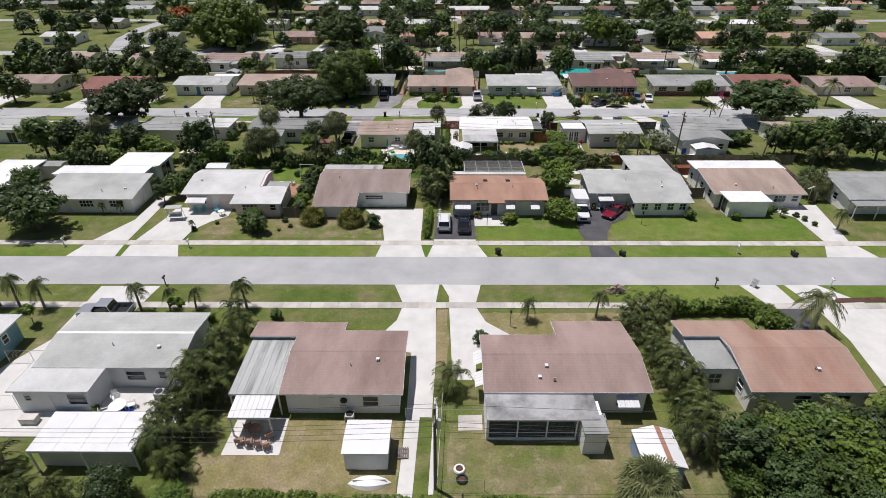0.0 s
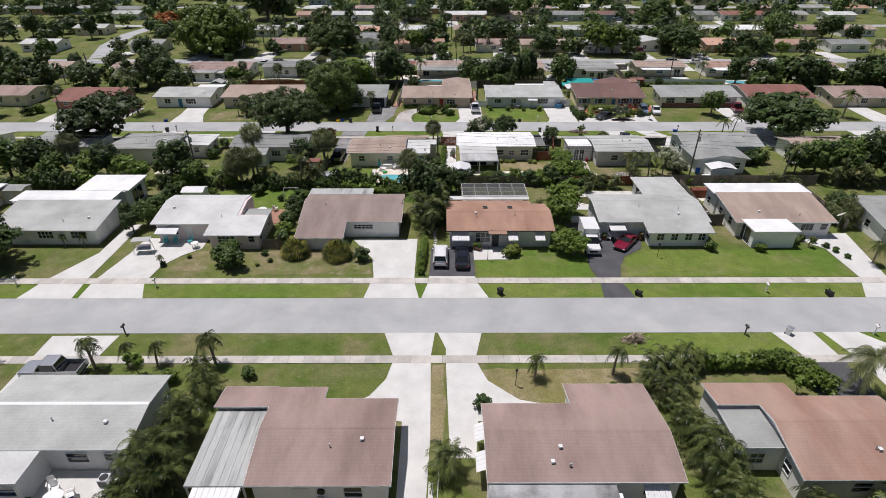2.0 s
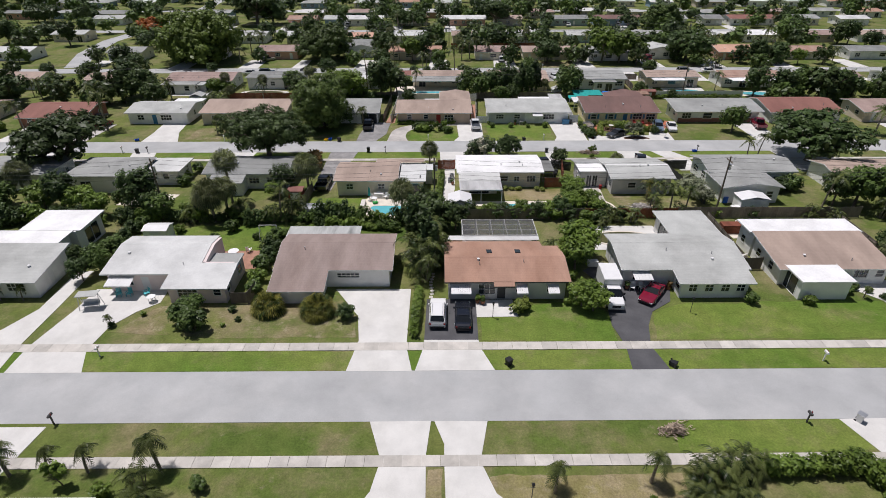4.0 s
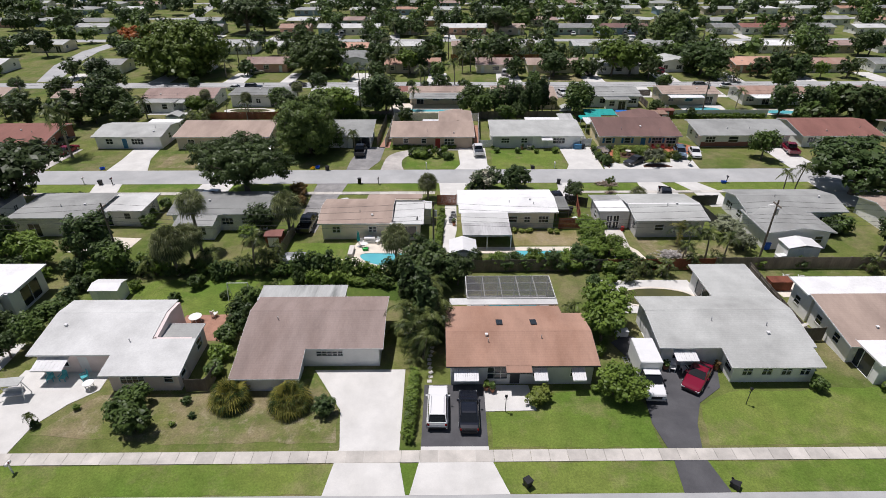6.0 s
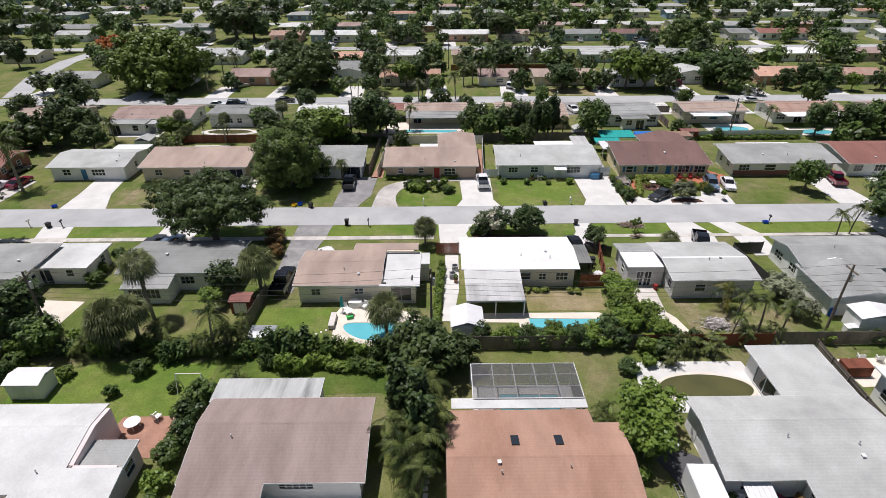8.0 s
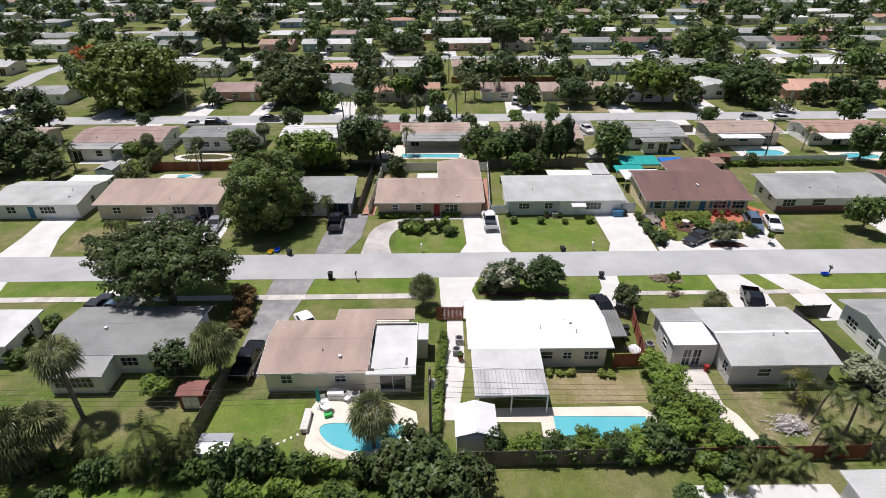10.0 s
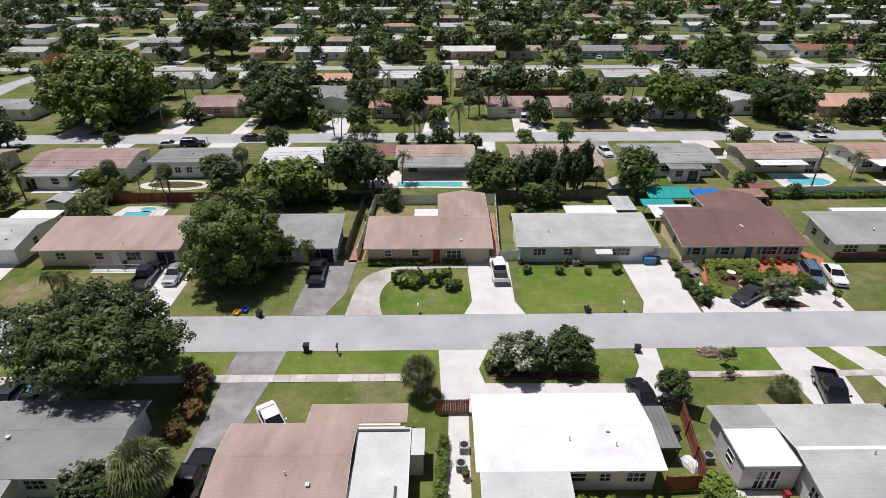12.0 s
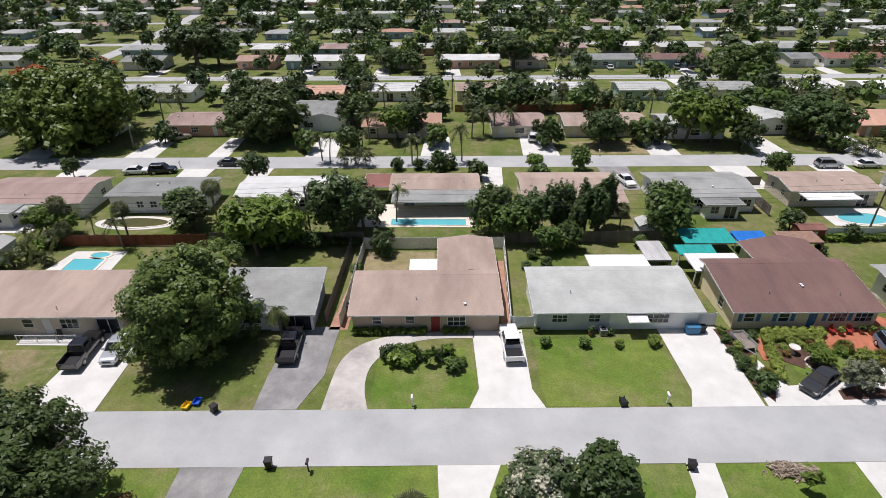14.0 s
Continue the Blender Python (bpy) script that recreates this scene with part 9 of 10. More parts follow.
table(-28.9, 33.6, 0.75, "chair_white", "round white patio table on a concrete patio")
for a in range(4):
    chair("patio_chair", -28.9 + 1.05 * math.cos(a * 1.57 + 0.5), 33.6 + 1.05 * math.sin(a * 1.57 + 0.5), a * 90 - 60, "chair_white", "white plastic patio chair at a round table")
chair("patio_chair", -29.9, 34.9, 30, "chair_white", "white patio chair beside a grey wall")
table(-15.9, 31.4, 0.55, "chair_wood", "brown patio table under a white cover")
for k, (x, y) in enumerate(((-16.9, 30.4), (-16.1, 30.3), (-15.3, 30.2), (-14.5, 30.0), (-16.7, 31.9), (-14.6, 31.0))):
    chair("patio_chair", x, y, 180 + k * 8, "chair_wood", "brown wooden patio chair on a concrete slab")
drive("concrete", (-18.1, 29.2), (-13.3, 29.3), (-13.5, 33.2), (-18.0, 33.4), label="pale concrete back patio slab", name="patio")
for x, y, t in ((-38.4, 72.6, 20), (-35.2, 72.8, -40), (-37.2, 72.7, 0)):
    chair("garden_chair", x, y, t, "turquoise", "turquoise plastic garden chair by a pink wall")
table(-34.0, 71.6, 0.5, "chair_white", "small round white garden table on a drive")
for x, y, t in ((22.6, 74.8, -20), (23.7, 74.7, 10), (25.4, 75.0, 30)):
    chair("garden_chair", x, y, t, "chair_white", "white plastic garden chair on asphalt")
for x, y, t in ((-11.9, 99.4, 20), (-9.8, 99.9, -30), (-10.9, 100.2, 0)):
    chair("pool_chair", x, y, t, "chair_white", "white poolside chair on the deck")
for x, y, t in ((41.2, 138.9, 15), (43.0, 138.9, -15)):
    chair("porch_chair", x, y, t, "shingle_door", "red porch chair on orange pavers")
for x, y, t in ((-43.0, 134.8, 10),):
    chair("patio_chair", x, 137.2, t, "dark_trim", "dark patio chair by a brick wall")
for x, y in ((42.6, 91.6), (44.4, 91.4), (41.2, 90.8)):
    chair("sun_chair", x, y, 160, "chair_white", "white garden chair on a roof terrace yard")

# brick terrace with loungers behind the white-roofed house
drive("paver", (-30.2, 78.6), (-23.8, 78.8), (-24.0, 83.4), (-29.6, 83.2), label="reddish brick back terrace", name="terrace")
table(-28.0, 82.0, 0.7, "chair_white", "round white table on a brick terrace")
chair("lounge_chair", -26.3, 83.0, 160, "chair_white", "white lounge chair on a brick terrace")
chair("lounge_chair", -29.6, 80.6, 60, "blue_plastic", "bright blue folded chair on a brick terrace")


def swing_frame(x, y, turn, w, h, mat="chair_white", label="white metal swing frame on the lawn"):
    root = thing("swing_frame", x, y, 0, turn, label, "swing")
    for s in (-1, 1):
        for d in (-0.6, 0.6):
            bm = bmesh.new()
            add_tube(bm, (s * w / 2, d, 0), (s * w / 2, 0, h), 0.04, sides=6)
            part("leg", bm, M[mat], root)
    bm = bmesh.new()
    add_tube(bm, (-w / 2, 0, h), (w / 2, 0, h), 0.045, sides=6)
    part("top_bar", bm, M[mat], root)
    return root


swing_frame(-24.6, 86.6, 2, 2.4, 2.2)
sb = swing_frame(-40.4, 70.4, 8, 2.2, 1.9, "metal", "grey canopy garden swing on a driveway")
part("canopy", boxes((-1.15, -0.6, 1.9, 1.15, 0.6, 1.96)), M["roof_light"], sb)
part("bench", boxes((-0.9, -0.3, 0.45, 0.9, 0.3, 0.52), (-0.9, 0.25, 0.5, 0.9, 0.32, 1.0)), M["metal"], sb)


def ac_unit(x, y):
    root = thing("air_conditioner", x, y, 0.03, TURN, "grey outdoor air-conditioning unit with a top fan", "air conditioner", "outdoor air conditioners")
    bd = boxes((-0.4, -0.4, 0, 0.4, 0.4, 0.75))
    bmesh.ops.bevel(bd, geom=bd.edges[:], offset=0.03, segments=1, affect="EDGES")
    part("body", bd, M["metal"], root)
    bm = bmesh.new()
    add_tube(bm, (0, 0, 0.75), (0, 0, 0.77), 0.33, sides=16)
    part("fan_grille", bm, M["black"], root)
    for i in range(5):
        part("louver", boxes((-0.36, -0.415, 0.12 + i * 0.12, 0.36, -0.4, 0.18 + i * 0.12)), M["dark_trim"], root)


for x, y in ((-26.0, 35.4), (-8.1, 33.2), (13.8, 33.4), (-9.0, 100.2), (0.6, 106.6), (21.0, 107.6), (-27.0, 137.4), (16.2, 138.6), (-12.2, 143.0), (53.8, 168.0), (0.9, 108.4)):
    ac_unit(x, y)


def lamp_post(x, y):
    root = thing("yard_lamp", x, y, 0, 0, "black yard lamp post on a lawn", "lamp post", "yard lamps")
    bm = bmesh.new()
    add_tube(bm, (0, 0, 0), (0, 0, 1.75), 0.035, sides=7)
    part("pole", bm, M["dark_trim"], root)
    bm = bmesh.new()
    loft(bm, [[(-w, -w, z), (w, -w, z), (w, w, z), (-w, w, z)] for w, z in ((0.06, 1.75), (0.11, 2.0), (0.13, 2.02), (0.02, 2.12))])
    part("lantern", bm, M["black"], root)
    part("ladder_bar", boxes((-0.2, -0.015, 1.6, 0.2, 0.015, 1.63)), M["dark_trim"], root)


for x, y in ((5.5, 69.2), (27.9, 70.4), (7.0, 46.6)):
    lamp_post(x, y)


def pot(x, y, leaf="bright", s=1.0):
    root = thing("potted_plant", x, y, 0.05, 0, "clay pot with a leafy plant", "potted plant", "potted plants")
    bm = bmesh.new()
    add_tube(bm, (0, 0, 0), (0, 0, 0.42 * s), 0.18 * s, 0.27 * s, 12)
    add_tube(bm, (0, 0, 0.42 * s), (0, 0, 0.48 * s), 0.30 * s, 0.30 * s, 12)
    part("pot", bm, M["clay"], root)
    rng = np.random.default_rng(int(abs(x * 13 + y * 7)))
    part("foliage", sheet_mesh("foliage", leaf_cloud(rng, [(0, 0, 0.75 * s, 0.32 * s, 0.32 * s, 0.32 * s)], 130, 0.12), LEAF[leaf]), None, root)


for x, y, lf in ((3.9, 71.9, "bright"), (4.5, 71.7, "mid"), (22.0, 75.0, "mid"), (27.0, 75.0, "copper"), (44.4, 139.0, "mid"), (45.4, 138.8, "bright"), (46.3, 138.7, "mid"), (42.0, 138.7, "lime"), (47.2, 138.6, "mid"),
                 (-30.6, 33.2, "bright"), (1.0, 105.6, "mid"), (20.4, 106.0, "copper"), (13.8, 106.4, "copper"), (14.8, 138.4, "dark")):
    pot(x, y, lf)

# motorbike-like plant stand and small yard pieces by the grey house
def storage_box(name, x, y, w, d, h, mat, label, turn=0):
    root = thing(name, x, y, 0.05, TURN + turn, label, "storage box")
    b = boxes((-w / 2, -d / 2, 0, w / 2, d / 2, h))
    bmesh.ops.bevel(b, geom=b.edges[:], offset=min(0.04, h / 5), segments=2, affect="EDGES")
    part("body", b, M[mat], root)
    part("lid", boxes((-w / 2 - 0.02, -d / 2 - 0.02, h, w / 2 + 0.02, d / 2 + 0.02, h + 0.06)), M[mat], root)


storage_box("propane_tank", 19.0, 80.2, 1.3, 0.7, 0.7, "chair_white", "white rounded storage tank beside a shrub")
storage_box("planter_box", -36.0, 32.2, 1.4, 0.7, 0.6, "bench", "tan storage box on a white patio")
storage_box("utility_box", -33.0, 33.0, 2.6, 0.35, 0.3, "blue_plastic", "long blue planter against a grey wall")
storage_box("rain_barrel", 44.0, 99.2, 0.7, 0.7, 1.0, "blue_plastic", "bright blue barrel beside a pole")
storage_box("utility_box", 44.2, 96.0, 1.2, 0.8, 0.8, "chair_white", "white plastic box beside a shed")
storage_box("garden_bench", -5.0, 151.4, 1.4, 0.5, 0.45, "chair_white", "white garden bench on a back lawn")
storage_box("garden_bench", -9.9, 149.6, 0.8, 0.6, 0.5, "chair_white", "white garden seat on a back lawn")
storage_box("storage_bench", -43.0, 94.2, 1.2, 0.6, 0.5, "shingle_door", "red storage bench on a back patio")
drive("deck", (-52.0, 97.0), (-44.0, 96.6), (-43.6, 101.0), (-51.0, 101.4), label="pale paved back patio", name="patio")
drive("deck", (20.6, 100.0), (24.0, 101.6), (26.2, 98.4), (27.2, 94.6), (26.0, 94.4), (24.6, 98.0), (22.6, 104.8), (20.8, 105.0), label="pale concrete garden path", name="path")
drive("concrete", (-0.6, 97.6), (0.6, 97.6), (1.4, 104.0), (1.4, 112.4), (-0.4, 112.4), label="pale concrete side path", name="path")
drive("paver", (-14.0, 139.0), (-11.9, 139.0), (-11.9, 150.0), (-13.0, 150.0), label="reddish brick side path", name="path")
drive("paver", (5.3, 140.4), (6.2, 140.4), (6.6, 154.0), (5.3, 154.0), label="reddish brick side path", name="path")
drive("mulch", (36.4, 129.0), (41.8, 129.3), (41.2, 130.4), (39.0, 131.0), (36.6, 130.2), z=0.07, label="dark red mulch bed at the kerb", name="flower_bed")
drive("mulch", (28.6, 139.6), (28.9, 131.0), (29.9, 128.6), (30.6, 130.0), (29.8, 134.0), (32.2, 137.0), (31.0, 139.4), z=0.06, label="dark mulch bed with shrubs", name="flower_bed")
drive("mulch", (33.4, 137.0), (33.6, 134.4), (35.2, 133.2), (36.2, 135.0), (38.6, 136.2), (38.8, 137.2), z=0.06, label="dark mulch bed with shrubs", name="flower_bed")
drive("mulch", (3.4, 117.4), (9.0, 117.0), (14.4, 117.3), (14.0, 118.0), (9.0, 118.0), (4.0, 118.2), z=0.06, label="dark mulch bed under two trees", name="flower_bed")
drive("mulch", (44.2, 51.6), (52.0, 52.2), (51.0, 53.0), (45.4, 52.6), z=0.06, label="red mulch bed beside a drive", name="flower_bed")


def utility_trailer(x, y, turn):
    root = thing("utility_trailer", x, y, 0.05, turn, "small open utility trailer on a gravel strip", "trailer")
    part("bed", boxes((-1.3, -0.75, 0.45, 1.3, 0.75, 0.52)), M["fence"], root)
    for s in (-1, 1):
        part("side_rail", boxes((-1.3, s * 0.75 - 0.03, 0.52, 1.3, s * 0.75 + 0.03, 0.85)), M["metal"], root)
        wo = part("wheel", wheel_meshes(0.32)[0], None, root, m=pose(-0.1, s * 0.88, 0.32))
        part("rim", wheel_meshes(0.32)[1], None, wo)
    part("tailgate", boxes((1.27, -0.75, 0.52, 1.33, 0.75, 0.8)), M["metal"], root)
    bm = bmesh.new()
    add_tube(bm, (-1.3, -0.5, 0.45), (-2.2, 0, 0.42), 0.04, sides=5)
    add_tube(bm, (-1.3, 0.5, 0.45), (-2.2, 0, 0.42), 0.04, sides=5)
    part("drawbar", bm, M["metal"], root)


utility_trailer(30.6, 137.0, 100)


def kayak(x, y, turn):
    root = thing("small_boat", x, y, 0, turn, "white upturned small boat on the grass", "boat")
    bm = bmesh.new()
    secs = []
    for i in range(9):
        t = -1 + 2 * i / 8
        w = 0.62 * (1 - abs(t) ** 2.2) + 0.03
        h = 0.42 * (1 - abs(t) ** 3) + 0.06
        secs.append([(t * 1.7, -w, 0.02), (t * 1.7, -w * 0.75, h * 0.7), (t * 1.7, 0, h), (t * 1.7, w * 0.75, h * 0.7), (t * 1.7, w, 0.02)])
    loft(bm, secs)
    part("hull", bm, M["chair_white"], root)
    part("keel", boxes((-1.3, -0.03, 0.38, 1.3, 0.03, 0.5)), M["trim"], root)


kayak(-5.5, 26.9, 3)


def brush_pile(x, y, r, n, seed, label, h=0.5, wide=1.0, mat="branches"):
    """Cut boughs thrown on a heap, lying mostly one way, with twigs and dead leaves among them."""
    rr = random.Random(seed)
    bm = bmesh.new()
    for k in range(n):
        q = rr.gauss(0, 0.42) * r * wide, rr.gauss(0, 0.24) * r
        top = h * max(0.12, 1 - math.hypot(q[0] / wide, q[1]) / r)
        b = rr.gauss(0, 0.55)
        l = rr.uniform(0.25, 0.75) * r
        d = Vector((math.cos(b) * l * 0.5, math.sin(b) * l * 0.5, rr.uniform(-0.14, 0.14)))
        p = Vector((*q, max(rr.uniform(0.03, top), abs(d.z) + 0.05)))
        w = rr.choice((0.015, 0.02, 0.03, 0.05))
        bend = p + Vector((rr.uniform(-0.1, 0.1), rr.uniform(-0.1, 0.1), rr.uniform(0, 0.08)))
        add_tube(bm, p - d, bend, w, w * 0.8, 4)
        add_tube(bm, bend, p + d, w * 0.8, w * 0.4, 4)
        for _ in range(3):
            c = p + d * rr.uniform(-0.8, 1.0) + Vector((rr.uniform(-0.15, 0.15), rr.uniform(-0.15, 0.15), 0.03))
            e = Vector((rr.uniform(-0.16, 0.16), rr.uniform(-0.16, 0.16), rr.uniform(-0.03, 0.06)))
            g = Vector((-e.y, e.x, 0.03)) * 0.45
            bm.faces.new([bm.verts.new(v) for v in (c - e, c + g, c + e, c - g)])
    ob = tagged(new("brush_pile", mesh_of("brush_pile", bm, M[mat])), label, "brush pile", kind="stuff")
    ob.matrix_basis = pose(x, y, 0, 0, 0, seed * 7 - 12)


brush_pile(27.3, 121.0, 1.5, 220, 1, "pile of cut dry branches on the verge", 0.6, 1.5)
brush_pile(30.2, 97.0, 1.8, 180, 2, "pile of grey cut branches in a yard", 0.9, 1.0, "grey_branches")
brush_pile(20.2, 53.4, 1.2, 140, 3, "pile of dry palm fronds on the verge", 0.95, 1.0)
brush_pile(27.2, 117.6, 1.0, 50, 4, "few dry branches on the lawn", 0.2)

# stepping stones
for k in range(9):
    s = thing("stepping_stone", -1.55 + 0.12 * math.sin(k), 73.0 + k * 0.62, 0, 20 * k, "pale stepping stone in the grass", "stepping stone", "stepping stones")
    b = boxes((-0.22, -0.2, 0, 0.22, 0.2, 0.06))
    bmesh.ops.bevel(b, geom=b.edges[:], offset=0.02, segments=1, affect="EDGES")
    part("slab", b, M["bench"], s)
for k in range(14):
    s = thing("stepping_stone", -19.5 + k * 0.5, 91.9 + k * 0.33, 0, 25 * k, "small white stone in a curved garden path", "stepping stone", "stepping stones")
    b = boxes((-0.14, -0.1, 0, 0.14, 0.1, 0.07))
    part("slab", b, M["bench"], s)


def satellite_dish(x, y, h):
    root = thing("satellite_dish", x, y, 0, 40, "pale round satellite dish on a pole", "satellite dish")
    bm = bmesh.new()
    add_tube(bm, (0, 0, 0), (0, 0, h), 0.04, sides=7)
    part("pole", bm, M["metal"], root)
    bm = bmesh.new()
    secs = [[(math.cos(math.tau * i / 18) * r, math.sin(math.tau * i / 18) * r, z) for i in range(18)] for r, z in ((0.05, 0.0), (0.3, 0.05), (0.55, 0.16), (0.56, 0.18), (0.3, 0.08), (0.05, 0.03))]
    loft(bm, secs)
    part("dish", bm, M["bench"], root, m=pose(0, 0, h, -40, 0, 0))


satellite_dish(37.4, 79.2, 2.2)
satellite_dish(56.0, 78.4, 2.4)


# ---- small things in the nearest yards ----
def pallet(x, y, turn, label="grey weathered timber pallet leaning on a path"):
    root = thing("pallet", x, y, 0.05, turn, label, "pallet")
    for i in range(3):
        part("bearer", boxes((-0.6, -0.5 + 0.45 * i, 0, 0.6, -0.42 + 0.45 * i, 0.1)), M["fence"], root)
    for i in range(7):
        part("slat", boxes((-0.6 + 0.18 * i, -0.55, 0.1, -0.48 + 0.18 * i, 0.55, 0.125)), M["fence"], root)


def tyre_planter(x, y, mat, label):
    root = thing("tyre_planter", x, y, 0, 0, label, "planter")
    bm = bmesh.new()
    loops = []
    for r, z in ((0.30, 0.02), (0.42, 0.02), (0.48, 0.12), (0.42, 0.24), (0.30, 0.24)):
        loops.append([bm.verts.new((r * math.cos(i * math.tau / 20), r * math.sin(i * math.tau / 20), z)) for i in range(20)])
    for p, q in zip(loops, loops[1:] + loops[:1]):
        for i in range(20):
            bm.faces.new((p[i], p[(i + 1) % 20], q[(i + 1) % 20], q[i]))
    part("tyre", bm, M[mat], root)
    soil = bmesh.new()
    add_tube(soil, (0, 0, 0), (0, 0, 0.14), 0.29, sides=16)
    part("soil", soil, M["mulch"], root)


pallet(-3.3, 29.7, 4)
tyre_planter(1.5, 28.3, "chair_white", "white-painted tyre planter on dry grass")
tyre_planter(1.7, 27.4, "rubber", "dark tyre lying on dry grass")
drive("worn_concrete", (1.4, 32.2), (3.5, 32.3), (3.5, 34.0), (1.4, 33.9), label="worn concrete slab beside a porch", name="slab")
tub(-29.4, 33.7, "blue_plastic", 1.0, 0.5, 0.2, label="flat blue tub beside a house wall")
tub(-28.2, 33.7, "blue_plastic", 0.9, 0.5, 0.2, label="flat blue tub beside a house wall")


# ---- more yard furniture ----
def closed_umbrella(x, y, mat, label):
    root = thing("patio_umbrella", x, y, 0.05, 0, label, "umbrella")
    bm = bmesh.new()
    add_tube(bm, (0, 0, 0.08), (0, 0, 2.5), 0.025, sides=7)
    part("pole", bm, M["chair_wood"], root)
    bm = bmesh.new()
    add_tube(bm, (0, 0, 0), (0, 0, 0.08), 0.28, 0.25, 14)
    part("base", bm, M["metal"], root)
    bm = bmesh.new()
    loft(bm, [[(math.cos(math.tau * i / 16) * r * (1 + 0.35 * (i % 2)), math.sin(math.tau * i / 16) * r * (1 + 0.35 * (i % 2)), z) for i in range(16)] for r, z in ((0.17, 0.95), (0.14, 1.5), (0.10, 2.1), (0.03, 2.48))])
    part("canopy", bm, M[mat], root, "folded cloth canopy")


closed_umbrella(-12.2, 99.0, "teal_tarp", "closed teal patio umbrella on the pool deck")
table(-11.4, 98.6, 0.5, "chair_white", "small round white table on the pool deck")
storage_box("deck_box", -13.0, 97.2, 0.6, 2.4, 0.5, "bench", "long pale bench box beside the pool")
storage_box("deck_box", -10.9, 100.3, 1.5, 0.6, 0.7, "chair_white", "white storage box against the house wall")
storage_box("pool_toy", -11.2, 98.0, 0.7, 0.4, 0.3, "green_plastic", "bright green plastic toy on the pool deck", 20)
storage_box("storage_box", 25.6, 104.2, 0.4, 0.4, 0.6, "shingle_door", "small red container by a glazed door")
storage_box("storage_box", 26.0, 138.9, 1.5, 0.7, 0.9, "blue_paint", "blue covered cart by a white wall")
wheelie_bin(27.1, 139.0, "black")
drive("path", (22.4, 96.0), (23.6, 95.6), (25.4, 99.6), (25.6, 104.8), (22.0, 104.8), (21.6, 102.6), (23.8, 101.6), z=0.05, label="pale worn concrete side path", name="path")


def tarpaulin(x, y, turn, w, d, h, mat, label):
    """A sheet thrown over stored things: humps, sagging edge."""
    root = thing("tarpaulin", x, y, 0, turn, label, "tarpaulin")
    bm = bmesh.new()
    rr = random.Random(5)
    n = 9
    g = [[bm.verts.new(((i / n - 0.5) * w, (j / n - 0.5) * d, 0.03 + h * (math.sin(math.pi * i / n) ** 0.5) * (math.sin(math.pi * j / n) ** 0.5) * rr.uniform(0.72, 1.0))) for j in range(n + 1)] for i in range(n + 1)]
    for i in range(n):
        for j in range(n):
            bm.faces.new((g[i][j], g[i + 1][j], g[i + 1][j + 1], g[i][j + 1]))
    part("sheet", bm, M[mat], root)


flat_cover("lean_to", "grey sheet lean-to roof beside a white house", 16.3, 107.2, 18.3, 111.6, 2.05, "roof_slate", beam="fence", category="lean-to")
tarpaulin(19.4, 107.2, 30, 1.1, 1.6, 0.8, "white_metal", "pale sheet over stored things by a fence")
for x, y in ((18.8, 109.2), (19.2, 110.2)):
    wheelie_bin(x, y, "black")


def ladder(x, y, turn):
    root = thing("ladder", x, y, 0.05, turn, "long grey ladder lying on asphalt", "ladder")
    for sx in (-0.2, 0.2):
        part("rail", boxes((sx - 0.025, -1.9, 0, sx + 0.025, 1.9, 0.09)), M["metal"], root)
    for i in range(12):
        part("rung", boxes((-0.175, -1.75 + i * 0.32, 0.03, 0.175, -1.71 + i * 0.32, 0.06)), M["metal"], root)


ladder(18.5, 74.8, 4)


def ring_bed(x, y, r, label):
    """A round mulch bed with a pale kerb of short stones."""
    root = thing("flower_bed", x, y, 0, 0, label, "flower bed")
    bm = bmesh.new()
    add_tube(bm, (0, 0, 0.0), (0, 0, 0.07), r, r, 28)
    part("mulch", bm, M["mulch"], root)
    stone = mesh_of("kerb_stone", boxes((-0.075, -r * 0.125, 0, 0.075, r * 0.125, 0.12)), M["bench"])
    for i in range(22):
        a = math.tau * i / 22
        part("kerb_stone", stone, None, root, m=pose(math.cos(a) * (r + 0.08), math.sin(a) * (r + 0.08), 0, 0, 0, math.degrees(a)))


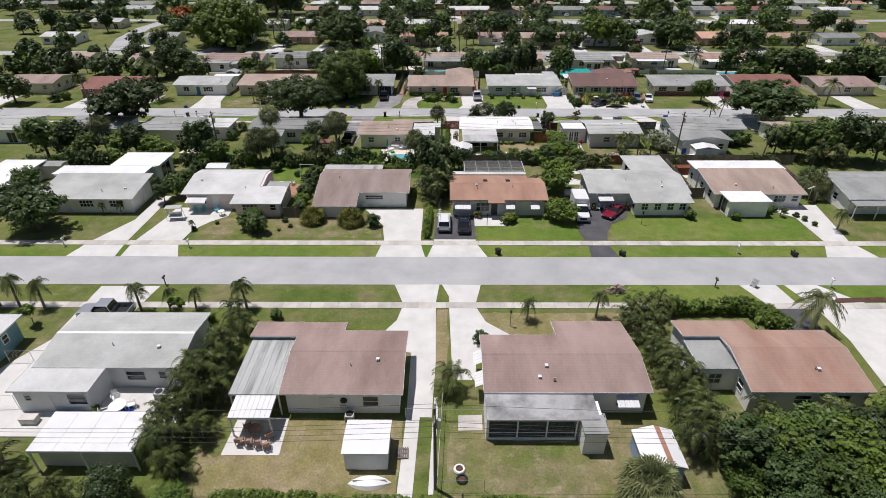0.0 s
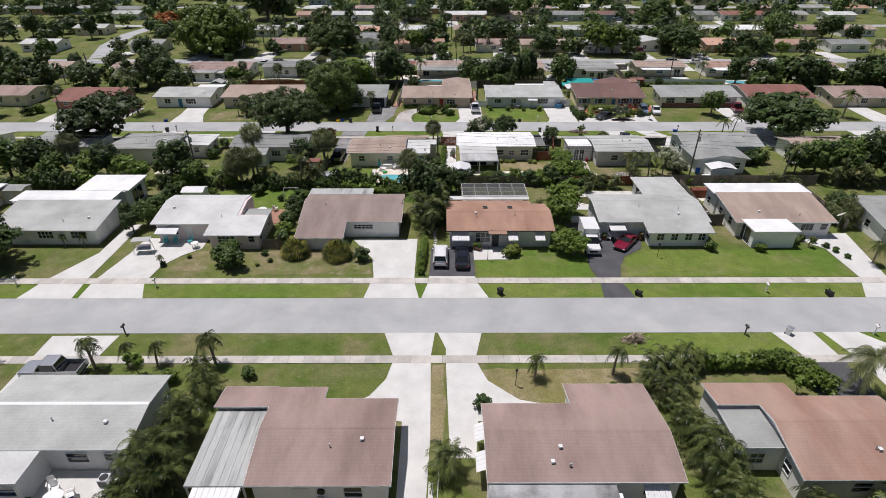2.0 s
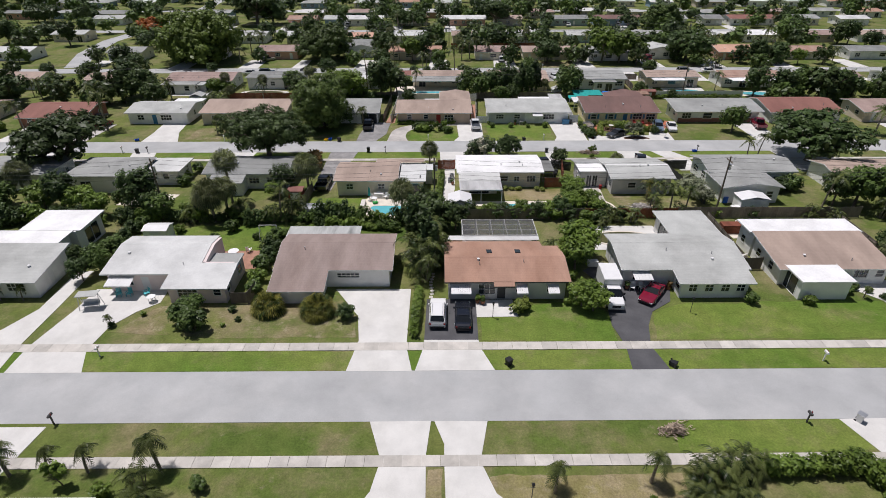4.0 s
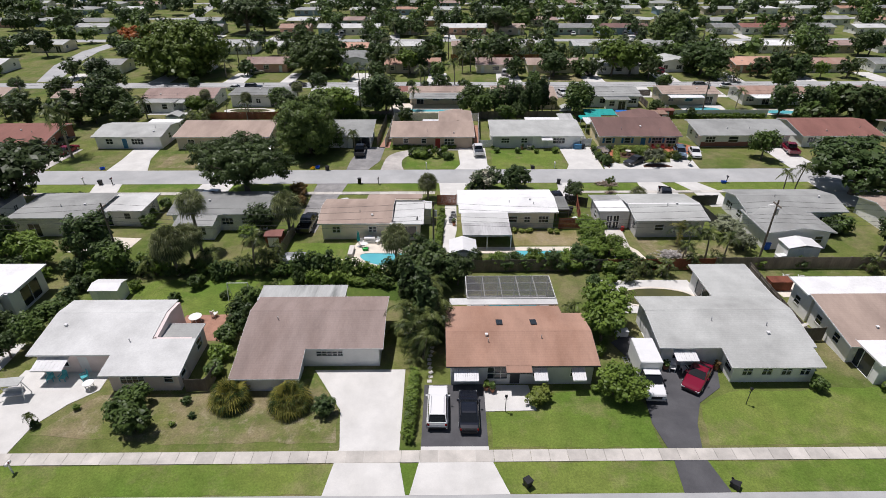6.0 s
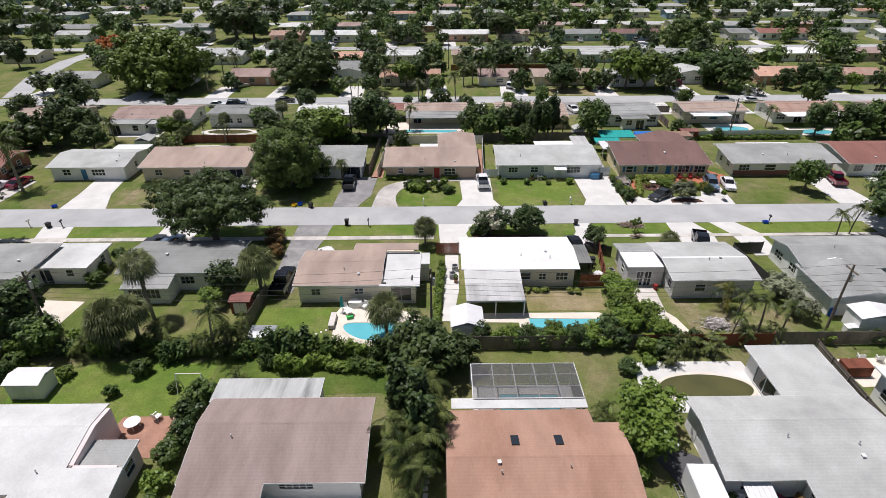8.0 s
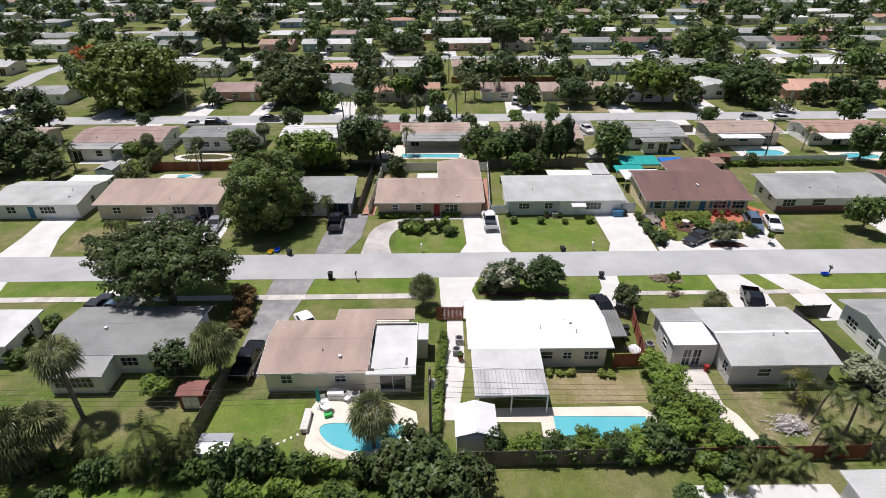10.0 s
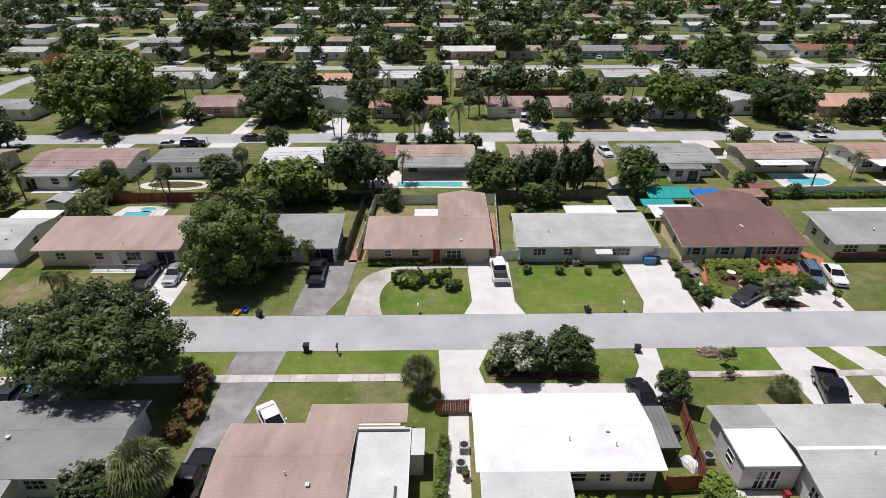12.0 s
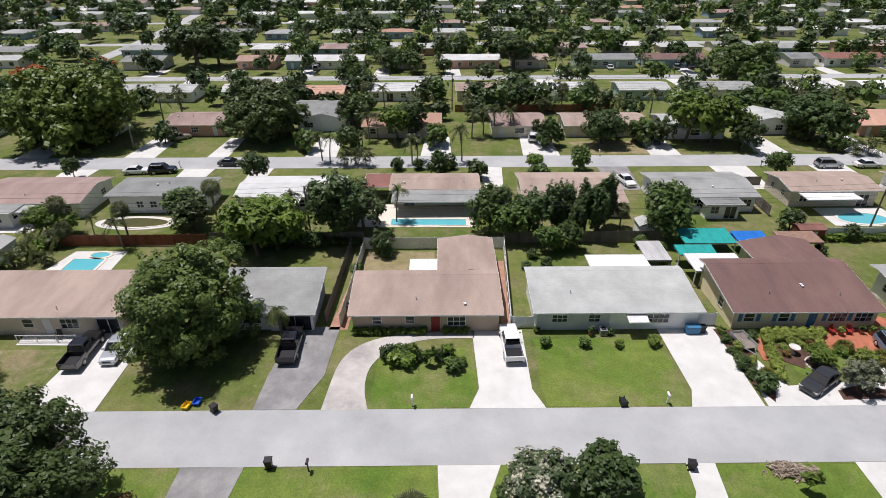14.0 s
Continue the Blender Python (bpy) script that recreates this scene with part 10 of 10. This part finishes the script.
def front_rail(x0, x1, y, h=0.95):
    """A white picket rail along a patio."""
    root = thing("railing", x0, y, 0.045, TURN, "low white metal railing round a patio", "railing")
    w = x1 - x0
    for z in (0.15, h):
        part("rail", boxes((0, -0.02, z - 0.02, w, 0.02, z + 0.02)), M["white_metal"], root)
    bal = mesh_of("baluster", boxes((-0.012, -0.012, 0.15, 0.012, 0.012, h)), M["white_metal"])
    for i in range(int(w / 0.4) + 1):
        part("baluster", bal, None, root, m=pose(i * 0.4, 0, 0))
    post = mesh_of("post", boxes((-0.04, -0.04, 0, 0.04, 0.04, h + 0.06)), M["white_metal"])
    for i in range(4):
        part("post", post, None, root, m=pose(w * i / 3, 0, 0))


front_rail(-47.0, -40.6, 136.4)
lot("lawn_bright", GREEN, (33.9, 132.8), (35.4, 131.8), (39.6, 132.6), (43.3, 135.9), (43.0, 137.2), (40.0, 137.4), (37.0, 136.0), (34.8, 134.8))
ring_bed(36.9, 133.8, 1.15, "round mulch bed with a pale stone kerb")
drive("red_paver", (32.2, 138.2), (33.0, 137.9), (32.2, 134.4), (31.6, 134.4), z=0.064, label="narrow red mulch strip beside a hedge", name="flower_bed")


def bird_bath(x, y):
    root = thing("bird_bath", x, y, 0.05, 0, "pale stone bird bath in a garden bed", "bird bath")
    bm = bmesh.new()
    loft(bm, [[(math.cos(math.tau * i / 14) * r, math.sin(math.tau * i / 14) * r, z) for i in range(14)] for r, z in ((0.28, 0), (0.24, 0.08), (0.10, 0.14), (0.09, 0.6), (0.14, 0.66))])
    part("pedestal", bm, M["bench"], root)
    bm = bmesh.new()
    loft(bm, [[(math.cos(math.tau * i / 18) * r, math.sin(math.tau * i / 18) * r, z) for i in range(18)] for r, z in ((0.14, 0.66), (0.5, 0.78), (0.55, 0.84), (0.47, 0.84), (0.15, 0.75))])
    part("basin", bm, M["bench"], root)


bird_bath(35.2, 135.6)
drive("deck", (40.4, 87.6), (47.0, 88.2), (57.6, 88.8), (57.4, 92.2), (47.0, 92.0), (39.6, 91.6), z=0.04, label="pale sandy back yard", name="yard")
drive("concrete", (-72.0, 161.2), (-62.8, 161.4), (-63.4, 166.4), (-72.0, 166.2), label="white concrete back patio", name="patio")
storage_box("storage_box", 40.6, 89.6, 2.6, 1.4, 1.2, "redwood", "reddish-brown low wooden shed in a yard")
storage_box("storage_box", 44.6, 96.0, 1.0, 0.8, 0.9, "chair_white", "white storage box beside a shed")

clear_stock()
